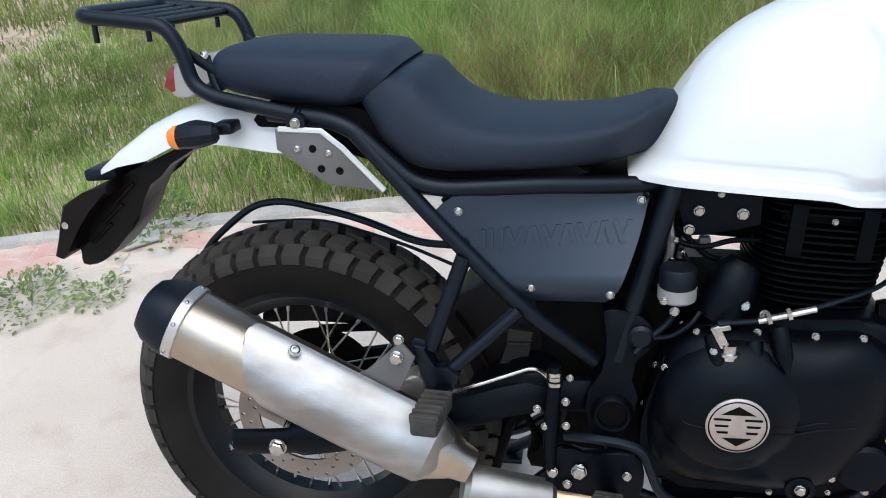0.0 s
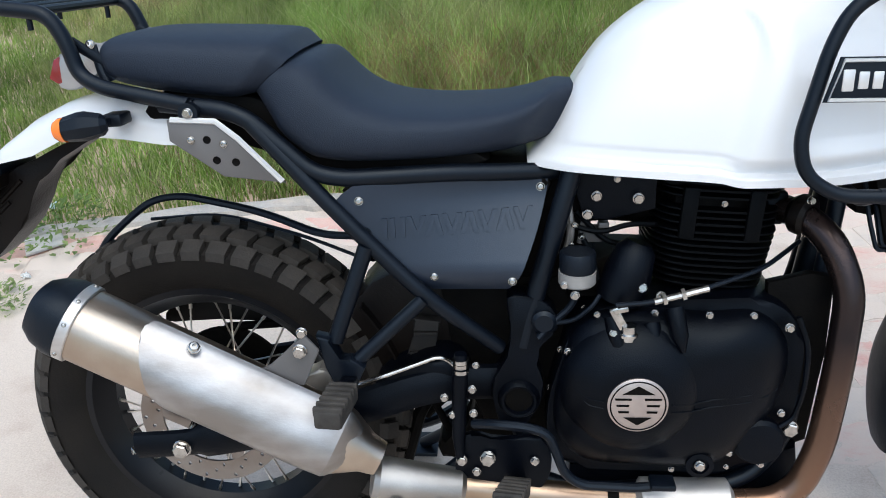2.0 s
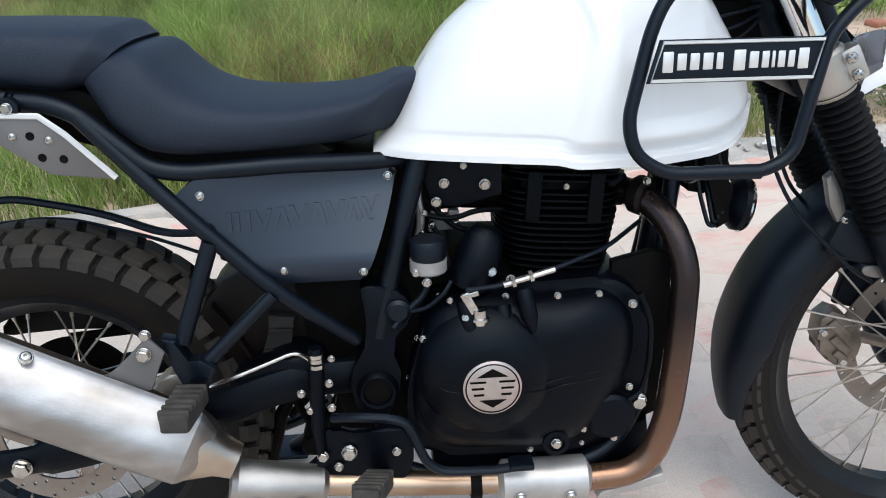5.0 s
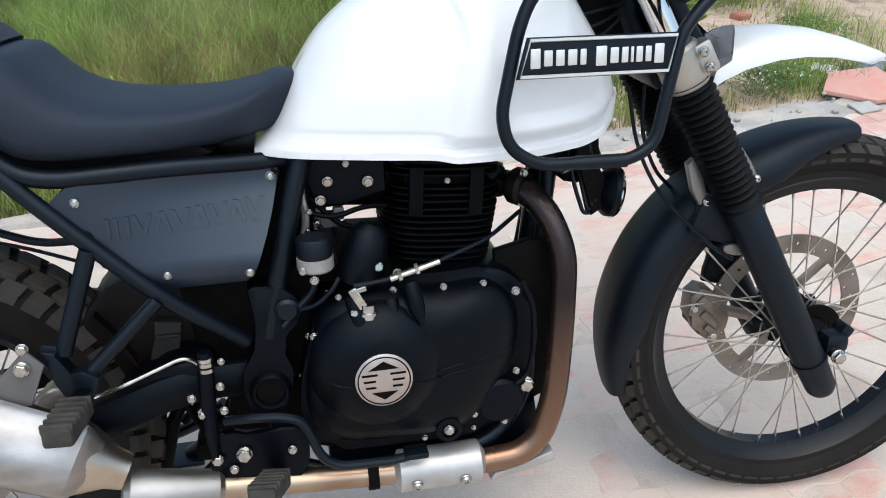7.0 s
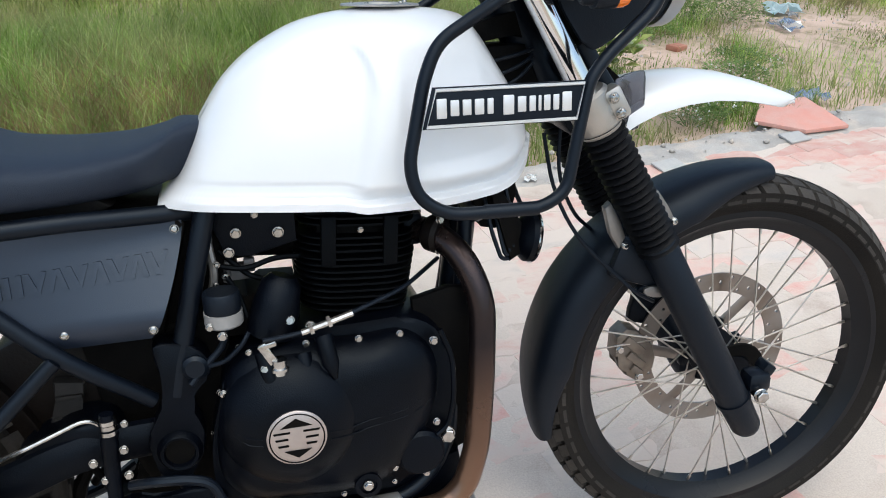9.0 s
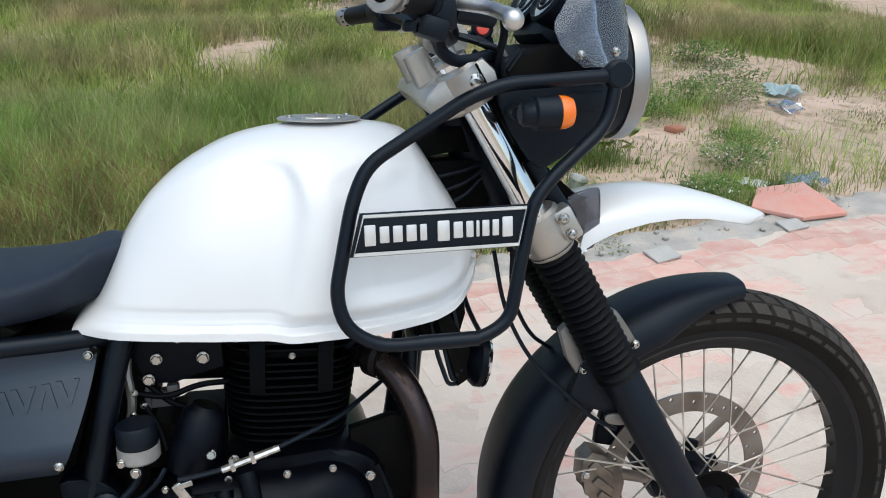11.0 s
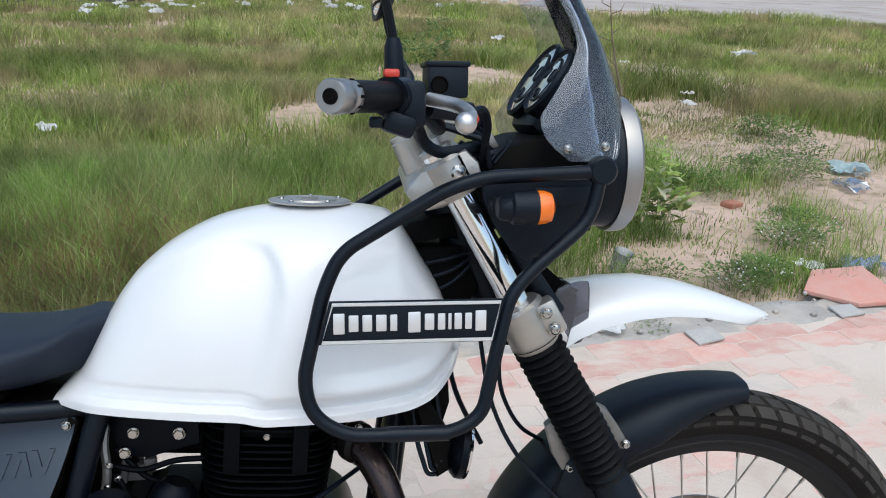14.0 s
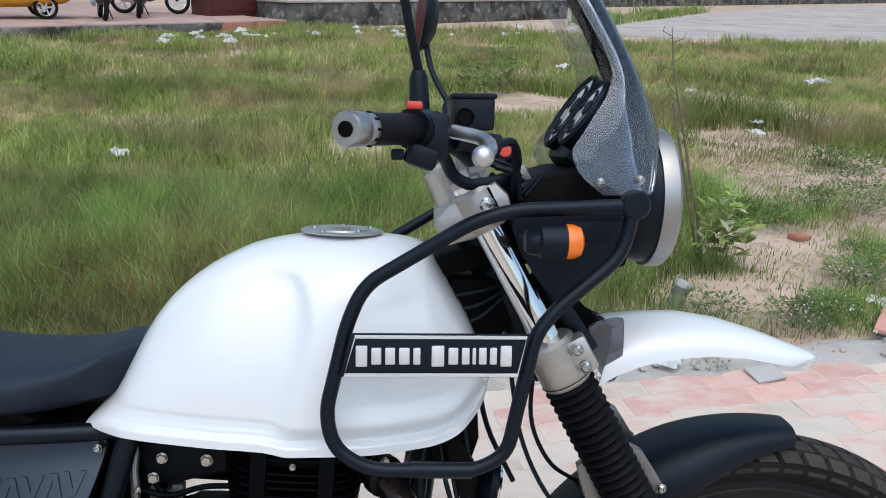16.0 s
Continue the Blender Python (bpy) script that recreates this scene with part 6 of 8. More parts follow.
# ---- headlight, screen, dials ----
def cockpit():
    c = Vector((1.292, 0, 1.033))
    bm = revolve(bmesh.new(), [(0.0, -0.085), (0.035, -0.082), (0.07, -0.06), (0.088, -0.03), (0.092, 0.0), (0.0, 0.0)], c, (1, 0, 0), 48)
    lamp = part("headlight", bm, "black", bike, "round headlight with brushed steel rim")
    part("headlight_rim", revolve(bmesh.new(), [(0.090, -0.004), (0.096, -0.004), (0.098, 0.004), (0.097, 0.017), (0.092, 0.022), (0.086, 0.02), (0.086, 0.004)], c, (1, 0, 0), 56, closed=True), "rimsteel", lamp, "brushed steel headlight rim")
    part("headlight_lens", revolve(bmesh.new(), [(0.0, 0.034), (0.04, 0.032), (0.07, 0.026), (0.086, 0.016), (0.086, 0.012), (0, 0.012)], c, (1, 0, 0), 48), "chrome", lamp, "clear headlight lens")
    # bracket panels each side
    for sy in (-1, 1):
        o = smooth_outline([(1.086, 1.022), (1.16, 1.024), (1.230, 1.024), (1.230, 0.985), (1.201, 0.956), (1.155, 0.920), (1.132, 0.921), (1.106, 0.955), (1.090, 0.985)], 3)
        pn = part("headlight_bracket", slab(bmesh.new(), o, sy * 0.118, sy * 0.128, 0.004), "matte", bike, "black headlight side bracket")
        part("bracket_rib", slab(bmesh.new(), [(1.15, 1.012), (1.225, 1.014), (1.225, 0.990), (1.15, 0.984)], sy * 0.128, sy * 0.132, 0.002), "matte", pn)
        ind = part("front_indicator", sweep(bmesh.new(), [(1.088, sy * 0.195, 0.994), (1.092, sy * 0.195, 0.994), (1.103, sy * 0.195, 0.9945), (1.106, sy * 0.195, 0.9945), (1.136, sy * 0.195, 0.9945)], [0.011, 0.015, 0.0165, 0.0205, 0.0208], 22), "matte", bike, "black front indicator with amber lens", 40)
        part("amber_lens", sweep(bmesh.new(), [(1.1355, sy * 0.195, 0.9945), (1.145, sy * 0.195, 0.9945), (1.153, sy * 0.195, 0.9945), (1.157, sy * 0.195, 0.9945)], [0.0208, 0.0205, 0.0175, 0.010], 22), "amber", ind, "amber indicator lens")
        part("indicator_stalk", tube([(1.10, sy * 0.12, 0.993), (1.095, sy * 0.17, 0.993)], 0.009, 0, 10), "matte", ind)
    # solid dark block added as the shaded space behind the lamp
    part("headlight_gap_filler", slab(bmesh.new(), [(1.10, 1.00), (1.10, 1.055), (1.16, 1.075), (1.22, 1.08), (1.26, 1.04), (1.24, 0.95), (1.16, 0.925)], -0.10, 0.10, 0.008), "dark", bike, "dark filler block for shade behind the headlight")
    # screen: a curved smoked sheet
    zs = [1.045, 1.06, 1.077, 1.098, 1.118, 1.146, 1.17, 1.195, 1.22, 1.25, 1.28, 1.31, 1.345, 1.36]
    xf = [1.314, 1.315, 1.313, 1.307, 1.301, 1.289, 1.279, 1.268, 1.255, 1.239, 1.222, 1.203, 1.180, 1.168]
    xb = [1.196, 1.176, 1.161, 1.155, 1.167, 1.186, 1.203, 1.211, 1.205, 1.188, 1.170, 1.152, 1.140, 1.145]
    wy = [0.134, 0.136, 0.136, 0.134, 0.130, 0.120, 0.108, 0.098, 0.092, 0.089, 0.087, 0.083, 0.072, 0.055]
    bm = bmesh.new()
    f, b = [], []
    nz, na = 44, 40
    for j in range(nz + 1):
        r0, r1 = [], []
        for k in range(na + 1):
            # the lower front is cut out over the lamp
            kk = min(k, na - k) / (na / 2)
            e = min(1, max(0, (kk - 0.34) / 0.42))
            z0 = 1.045 + 0.085 * e * e * (3 - 2 * e)
            z = z0 + (1.36 - z0) * j / nz
            X, Bk, W = soft(zs, xf, z), soft(zs, xb, z), soft(zs, wy, z)
            a = -math.pi / 2 + math.pi * k / na
            co, si = math.cos(a) ** 0.9 if math.cos(a) > 0 else 0, math.sin(a)
            p = Vector((Bk + (X - Bk) * co, W * math.copysign(abs(si) ** 0.85, si), z))
            r0.append(bm.verts.new(p))
            r1.append(bm.verts.new(p - Vector((0.0022 * co, 0.0022 * si, 0))))
        f.append(r0)
        b.append(r1)
    for j in range(nz):
        for k in range(na):
            bm.faces.new((f[j][k], f[j][k + 1], f[j + 1][k + 1], f[j + 1][k]))
            bm.faces.new((b[j][k], b[j + 1][k], b[j + 1][k + 1], b[j][k + 1]))
        for k in (0, na):
            bm.faces.new((f[j][k], f[j + 1][k], b[j + 1][k], b[j][k]))
    for k in range(na):
        for j in (0, nz):
            bm.faces.new((f[j][k], f[j][k + 1], b[j][k + 1], b[j][k]))
    sc = part("windscreen", bm, "screen", bike, "smoked transparent windscreen with two screws", 60)
    for x, z, y in ((1.191, 1.061, -0.1365), (1.245, 1.064, -0.124)):
        bolt(sc, (x, y, z), (0.1, -1, 0), 0.0052, "allen")
        bolt(sc, (x, -y, z), (0.1, 1, 0), 0.0052, "allen")
    # dials, tilted back to the rider
    n = Vector((-0.826, 0, 0.563))
    cc = Vector((1.193, 0.0, 1.150))
    for y, r, nm in ((0.030, 0.060, "main"), (-0.058, 0.050, "small")):
        o = cc + Vector((0, y, 0)) + Vector((0.563, 0, 0.826)) * (0 if r > 0.05 else -0.006)
        dial = part("instrument_dial", revolve(bmesh.new(), [(0, -0.045), (r * 0.8, -0.045), (r * 0.98, -0.025), (r, 0.0), (r * 1.02, 0.006), (r * 0.95, 0.010), (r * 0.9, 0.006), (0, 0.006)], o, n, 40), "matte", bike, "black round instrument dial")
        part("dial_glass", revolve(bmesh.new(), [(r * 0.9, 0.0062), (r * 0.6, 0.0085), (0, 0.0095)], o, n, 40), "dialglass", dial, "pale reflecting dial glass")
        for du, dv, q in ((0.30, 0.24, 0.19), (-0.42, 0.10, 0.22), (0.05, -0.42, 0.16)):
            oo = o + Vector((0, du * r, 0)) + Vector((0.563, 0, 0.826)) * dv * r
            part("dial_gauge", revolve(bmesh.new(), [(0, 0.0092), (r * q * 0.82, 0.0092), (r * q * 0.9, 0.0108), (r * q, 0.0085)], oo, n, 24), "matte", dial, "small black gauge in the dial")
        part("dial_ring", revolve(bmesh.new(), [(r * 0.62, 0.009), (r * 0.66, 0.0105), (r * 0.70, 0.009)], o, n, 40), "matte", dial)
    bm = bmesh.new()
    brick(bm, (1.190, 0.0, 1.096), (0.045, 0.13, 0.05), 0.014, Matrix.Rotation(radians(35), 4, "Y"))
    hs = part("dial_housing", bm, "matte", bike, "black instrument housing")
    for y, r in ((0.030, 0.056), (-0.058, 0.048)):
        o = cc + Vector((0, y, 0))
        part("dial_cup", revolve(bmesh.new(), [(r, -0.036), (r * 0.96, -0.052), (r * 0.80, -0.068), (r * 0.45, -0.080), (0, -0.084)], o, n, 36), "matte", hs, "black rounded cup behind the dial")
    # loose cables by the yoke
    for k in range(5):
        part("control_cable", tube([(1.03 + 0.01 * k, -0.09 + 0.02 * k, 1.09), (1.08 + 0.008 * k, -0.10 + 0.025 * k, 1.075 + 0.006 * k), (1.12, -0.07 + 0.03 * k, 1.045), (1.13, -0.05 + 0.02 * k, 1.00)], 0.004, 0.03, 8), "matte", bike, "black control cable")
    part("throttle_cable", tube([(0.985, -0.19, 1.10), (0.998, -0.150, 1.086), (1.006, -0.138, 1.068), (1.026, -0.132, 1.056), (1.054, -0.125, 1.058), (1.075, -0.11, 1.064), (1.11, -0.06, 1.05)], 0.0078, 0.03, 12), "matte", bike, "black throttle cables in a sleeve")
    part("switch_wire", tube([(1.063, -0.11, 1.078), (1.088, -0.115, 1.072), (1.094, -0.11, 1.05), (1.097, -0.105, 1.036)], 0.004, 0.02, 8), "matte", bike, "black switch wiring")
    for dx in (0.0, 0.007):
        part("cable_tie", tube([(1.096 + dx, -0.105, 1.042), (1.108 + dx, -0.10, 1.055), (1.122 + dx, -0.095, 1.070)], 0.0018, 0, 6), "matte", bike, "loose end of a black cable tie")
    bm = bmesh.new()
    brick(bm, (1.107, -0.05, 1.066), (0.017, 0.022, 0.024), 0.003, Matrix.Rotation(radians(-28), 4, "Y"))
    part("relay_box", bm, "bracket", bike, "small grey relay behind the yoke")
    for k, (x, z) in enumerate(((1.088, 1.052), (1.102, 1.044), (1.118, 1.050), (1.130, 1.040))):
        part("wire", tube([(x - 0.03, -0.10 + 0.012 * k, z + 0.016), (x, -0.098 + 0.01 * k, z - 0.006), (x + 0.022, -0.092 + 0.012 * k, z + 0.006), (x + 0.05, -0.07 + 0.01 * k, z - 0.012)], 0.0042, 0.02, 8), "matte", bike, "black wire by the yoke")
    # horn
    hn = part("horn", revolve(bmesh.new(), [(0, -0.02), (0.02, -0.018), (0.035, -0.006), (0.040, 0.0), (0.040, 0.012), (0.034, 0.014), (0.012, 0.010), (0, 0.010)], (1.068, -0.06, 0.632), (0.97, -0.05, -0.2), 32), "engine", bike, "round black horn with chrome ring")
    part("horn_ring", revolve(bmesh.new(), [(0.0395, 0.008), (0.042, 0.010), (0.0395, 0.014), (0.037, 0.0115)], (1.068, -0.06, 0.632), (0.97, -0.05, -0.2), 32, closed=True), "chrome", hn)
    part("horn_bracket", slab(bmesh.new(), [(1.0, 0.72), (1.02, 0.72), (1.055, 0.66), (1.052, 0.61), (1.035, 0.60), (1.02, 0.66)], -0.08, -0.05, 0.003), "dark", bike, "dark horn bracket")
    for k in range(4):
        part("wire", tube([(1.0 + 0.012 * k, -0.05, 0.72), (1.008 + 0.012 * k, -0.072, 0.65), (1.022 + 0.006 * k, -0.078, 0.604 + 0.006 * k), (1.040 + 0.003 * k, -0.074, 0.604 + 0.008 * k), (1.055, -0.064, 0.628 + 0.004 * k)], 0.0034, 0.016, 6), "matte", bike, "black wire")
    part("regulator", slab(bmesh.new(), smooth_outline([(0.985, 0.735), (1.055, 0.735), (1.045, 0.66), (1.0, 0.65)], 2), -0.05, 0.05, 0.005), "dark", bike, "dark regulator below the tank")


cockpit()


# ---- handlebar and its controls ----
def handlebar():
    bar = [(0.9005, -0.373, 1.1203), (0.955, -0.27, 1.122), (1.000, -0.17, 1.110), (1.035, -0.09, 1.086), (1.040, 0, 1.084), (1.047, 0.09, 1.090), (1.030, 0.17, 1.118), (1.000, 0.27, 1.135), (0.965, 0.405, 1.132)]
    hb = part("handlebar", tube(bar, 0.011, 0.05, 14), "black", bike, "black steel handlebar")
    for sgn, a, b in ((-1, Vector(bar[0]), Vector(bar[1])), (1, Vector(bar[-1]), Vector(bar[-2]))):
        d = (a - b).normalized()
        part("grip", sweep(bmesh.new(), [b, b + d * 0.004, a - d * 0.02, a - d * 0.018], [0.0145, 0.0162, 0.0156, 0.014], 24), "gaiter", hb, "black rubber grip")
        e = a - d * 0.018
        part("bar_end", sweep(bmesh.new(), [e, e + d * 0.003, e + d * 0.012, e + d * 0.014, e + d * 0.017, e + d * 0.020, e + d * 0.038, e + d * 0.041], [0.0140, 0.0160, 0.0160, 0.0148, 0.0148, 0.0163, 0.0163, 0.0146], 32), "barend", hb, "turned alloy bar end weight")
        side = d.cross(Vector((0, 0, 1))).normalized()
        upv = side.cross(d).normalized()
        # notches drawn as thin dark rods, shade by colour
        for q in range(10):
            c0 = e + (side * math.cos(q * 0.6283) + upv * math.sin(q * 0.6283)) * 0.0157
            part("notch_shade_rod", sweep(bmesh.new(), [c0 + d * 0.0035, c0 + d * 0.0105], 0.0016, 6), "dark", hb)
        part("end_socket", revolve(bmesh.new(), [(0.0074, -0.001), (0.0074, 0.0010), (0.0060, 0.0014), (0.0052, 0.0006), (0.0046, 0.0012), (0.0024, 0.0012), (0.0020, 0.0002), (0.0, 0.0002)], e + d * 0.0412, d, 20), "dark", hb, "dark hex socket screw")
        bm = bmesh.new()
        sweep(bm, [b + d * 0.002, b + d * 0.006, b - d * 0.03, b - d * 0.034], [0.018, 0.0215, 0.0215, 0.018], 24)
        brick(bm, b - d * 0.014 + Vector((0.008, 0, -0.008)), (0.045, 0.035, 0.05), 0.007)
        sw = part("switch_housing", bm, "matte", hb, "black switch housing")
        if sgn < 0:
            bm = bmesh.new()
            brick(bm, b + d * 0.002 + Vector((0.001, 0, 0.024)), (0.017, 0.016, 0.009), 0.003)
            part("kill_switch", bm, "red", sw, "red engine stop switch")
            bm = bmesh.new()
            brick(bm, b + d * 0.006 + Vector((0.010, 0, -0.028)), (0.034, 0.03, 0.024), 0.006, Matrix.Rotation(radians(18), 4, "Y"))
            brick(bm, b + d * 0.016 + Vector((-0.010, 0, -0.026)), (0.014, 0.012, 0.012), 0.003)
            part("throttle_housing", bm, "matte", hb, "black throttle cable housing")
        # lever
        p = b - d * 0.03 + Vector((0.028, 0, -0.002))
        tip = Vector((1.013, -0.39, 1.097)) if sgn < 0 else a + Vector((0.10, 0.0, -0.02))
        mid = p.lerp(tip, 0.4) + Vector((0.028, 0, -0.004))
        lever = [p, p.lerp(mid, 0.5) + Vector((0.012, 0, 0)), mid, mid.lerp(tip, 0.6) + Vector((0.006, 0, 0)), tip]
        part("lever", sweep(bmesh.new(), fillet(lever, 0.03), 0.0064, 12, flat=(1.2, 0.8)), "steel", hb, "polished alloy lever")
        bm = bmesh.new()
        bmesh.ops.create_uvsphere(bm, u_segments=16, v_segments=10, radius=0.0105, matrix=Matrix.Translation(lever[-1]))
        part("lever_ball", bm, "steel", hb, "polished lever ball end")
    # brake fluid reservoir and master cylinder
    bm = bmesh.new()
    brick(bm, (1.022, -0.205, 1.140), (0.046, 0.05, 0.036), 0.004)
    rv = part("front_reservoir", bm, "matte", hb, "square black brake fluid reservoir")
    bm = bmesh.new()
    brick(bm, (1.022, -0.205, 1.159), (0.05, 0.054, 0.006), 0.002)
    part("reservoir_lid", bm, "matte", rv)
    part("sight_glass", revolve(bmesh.new(), [(0.0, 0.001), (0.008, 0.001), (0.009, 0.003), (0.010, 0.001)], (1.012, -0.230, 1.136), (0, -1, 0), 18), "dark", rv)
    bm = bmesh.new()
    sweep(bm, [(1.005, -0.205, 1.112), (1.055, -0.19, 1.106)], 0.012, 14)
    part("master_cylinder", bm, "matte", hb, "black front master cylinder")
    part("brake_hose", tube([(1.055, -0.19, 1.106), (1.075, -0.17, 1.112), (1.088, -0.14, 1.09), (1.085, -0.11, 1.05), (1.10, -0.06, 1.02)], 0.005, 0.03, 8), "matte", hb, "black brake hose")
    part("ignition_switch", revolve(bmesh.new(), [(0, -0.02), (0.014, -0.02), (0.015, 0.0), (0.012, 0.003), (0.010, 0.001), (0, 0.001)], (1.082, -0.062, 1.097), (-0.15, -1, 0.1), 22), "matte", hb, "black round fitting with red centre")
    part("red_centre", revolve(bmesh.new(), [(0.0, 0.0035), (0.008, 0.003), (0.009, 0.001)], (1.082, -0.062, 1.097), (-0.15, -1, 0.1), 20), "red", hb, "red centre disc")
    part("bar_clamp", sweep(bmesh.new(), [(1.040, -0.07, 1.084), (1.040, -0.035, 1.084)], 0.021, 18), "alloy", hb, "alloy bar clamp")
    part("bar_clamp", sweep(bmesh.new(), [(1.043, 0.035, 1.085), (1.045, 0.07, 1.087)], 0.021, 18), "alloy", hb, "alloy bar clamp")
    # mirrors
    for name, base, knee, topp, cen in (("r", (0.962, -0.235, 1.138), (0.960, -0.238, 1.185), (0.942, -0.265, 1.262), (0.935, -0.285, 1.335)), ("l", (1.032, 0.235, 1.135), (1.030, 0.25, 1.172), (1.000, 0.275, 1.228), (0.990, 0.295, 1.315))):
        bm = bmesh.new()
        sweep(bm, [base, Vector(base).lerp(Vector(knee), 0.8), knee], [0.0115, 0.010, 0.007], 14)
        sweep(bm, fillet([knee, topp, cen], 0.03), 0.0052, 10)
        part("mirror_stem", bm, "black", hb, "black mirror stem")
        n = Vector((-0.97, 0.05 if name == "r" else -0.1, 0.1)).normalized()
        bm = revolve(bmesh.new(), [(0, -0.024), (0.03, -0.021), (0.05, -0.010), (0.058, 0.002), (0.058, 0.006), (0.055, 0.006), (0.0, 0.004)], cen, n, 36)
        part("mirror", bm, "matte", hb, "round black rear-view mirror")
        part("mirror_glass", revolve(bmesh.new(), [(0.0, 0.0058), (0.054, 0.0058), (0.0545, 0.0045)], cen, n, 36), "mirror", hb, "mirror glass")


handlebar()


# ---- ground, paving, sand ----
def ground_mat(name, c1, c2, c3, s1, s2, bump):
    """Earth or sand: two scales of patches and a fine grain, in world metres."""
    m = bpy.data.materials.new(name)
    m.use_nodes = True
    nt = m.node_tree
    p = nt.nodes["Principled BSDF"]
    p.inputs["Roughness"].default_value = 0.95
    p.inputs["Specular IOR Level"].default_value = 0.2
    g = nt.nodes.new("ShaderNodeNewGeometry")

    def nz(scale, detail=6):
        n = nt.nodes.new("ShaderNodeTexNoise")
        n.inputs["Scale"].default_value, n.inputs["Detail"].default_value = scale, detail
        nt.links.new(g.outputs["Position"], n.inputs["Vector"])
        return n

    def ramp(n, a, b):
        r = nt.nodes.new("ShaderNodeMapRange")
        r.inputs[1].default_value, r.inputs[2].default_value = a, b
        nt.links.new(n.outputs[0], r.inputs[0])
        return r

    def blend(f, a, b):
        x = nt.nodes.new("ShaderNodeMix")
        x.data_type = "RGBA"
        nt.links.new(f.outputs[0], x.inputs[0])
        for k, v in ((6, a), (7, b)):
            if isinstance(v, tuple):
                x.inputs[k].default_value = (*v, 1)
            else:
                nt.links.new(v, x.inputs[k])
        return x.outputs[2]
    a = blend(ramp(nz(s1), 0.4, 0.62), c1, c2)
    b = blend(ramp(nz(s2), 0.52, 0.7), a, c3)
    fine = nz(260, 3)
    hs = nt.nodes.new("ShaderNodeHueSaturation")
    r = nt.nodes.new("ShaderNodeMapRange")
    r.inputs[3].default_value, r.inputs[4].default_value = 0.75, 1.25
    nt.links.new(fine.outputs[0], r.inputs[0])
    nt.links.new(r.outputs[0], hs.inputs["Value"])
    nt.links.new(b, hs.inputs["Color"])
    nt.links.new(hs.outputs[0], p.inputs["Base Color"])
    bp = nt.nodes.new("ShaderNodeBump")
    bp.inputs["Strength"].default_value, bp.inputs["Distance"].default_value = bump, 0.006
    nt.links.new(nz(70, 8).outputs[0], bp.inputs["Height"])
    nt.links.new(bp.outputs[0], p.inputs["Normal"])
    return m


M["sand"] = ground_mat("dusty_sand", (0.55, 0.475, 0.41), (0.50, 0.425, 0.36), (0.44, 0.36, 0.305), 2.0, 7.0, 0.35)
M["soil"] = ground_mat("bare_earth", (0.50, 0.37, 0.295), (0.37, 0.285, 0.205), (0.23, 0.195, 0.115), 1.5, 10.0, 1.0)
M["rubble"] = ground_mat("broken_mortar", (0.41, 0.385, 0.355), (0.32, 0.30, 0.275), (0.48, 0.415, 0.355), 5.0, 7.0, 1.0)
M["gravel"] = ground_mat("pale_gravel", (0.41, 0.37, 0.34), (0.35, 0.31, 0.285), (0.28, 0.23, 0.20), 0.35, 0.9, 0.5)
M["oldwall"] = ground_mat("mossy_stained_plaster", (0.13, 0.125, 0.115), (0.035, 0.034, 0.03), (0.28, 0.26, 0.235), 1.6, 4.5, 0.9)
M["terrace"] = ground_mat("pink_terrace", (0.40, 0.28, 0.24), (0.34, 0.23, 0.2), (0.28, 0.2, 0.17), 0.5, 2.0, 0.3)


def paver_mat(name, c, c2, dust):
    """Concrete paver with sand trodden into it in streaks and smears."""
    m = mat(name, c, 0.9, color2=c2, scale=14, amount=0.5, bump=0.5, bump_scale=160, fine=0.18, obj_var=0.10, spec=0.2)
    nt = m.node_tree
    p = nt.nodes["Principled BSDF"]
    src = p.inputs["Base Color"].links[0].from_socket
    g = nt.nodes.new("ShaderNodeNewGeometry")
    mp = nt.nodes.new("ShaderNodeMapping")
    mp.inputs["Scale"].default_value = (0.55, 1.25, 1.0)
    mp.inputs["Rotation"].default_value = (0, 0, radians(-10))
    nt.links.new(g.outputs["Position"], mp.inputs[0])
    total = None
    for scale, detail, weight in ((4.2, 8, 0.62), (15.0, 6, 0.38)):
        n = nt.nodes.new("ShaderNodeTexNoise")
        n.inputs["Scale"].default_value, n.inputs["Detail"].default_value, n.inputs["Roughness"].default_value = scale, detail, 0.62
        nt.links.new(mp.outputs[0], n.inputs["Vector"])
        k = nt.nodes.new("ShaderNodeMath")
        k.operation = "MULTIPLY"
        k.inputs[1].default_value = weight
        nt.links.new(n.outputs[0], k.inputs[0])
        if total is None:
            total = k
        else:
            a = nt.nodes.new("ShaderNodeMath")
            a.operation = "ADD"
            nt.links.new(total.outputs[0], a.inputs[0])
            nt.links.new(k.outputs[0], a.inputs[1])
            total = a
    mr = nt.nodes.new("ShaderNodeMapRange")
    mr.interpolation_type = "SMOOTHSTEP"
    mr.inputs[1].default_value, mr.inputs[2].default_value = 0.61 - 0.26 * dust, 0.79 - 0.26 * dust
    mr.inputs[4].default_value = 0.9
    nt.links.new(total.outputs[0], mr.inputs[0])
    mx = nt.nodes.new("ShaderNodeMix")
    mx.data_type = "RGBA"
    nt.links.new(mr.outputs[0], mx.inputs[0])
    nt.links.new(src, mx.inputs[6])
    mx.inputs[7].default_value = (0.56, 0.475, 0.41, 1)
    nt.links.new(mx.outputs[2], p.inputs["Base Color"])
    return m


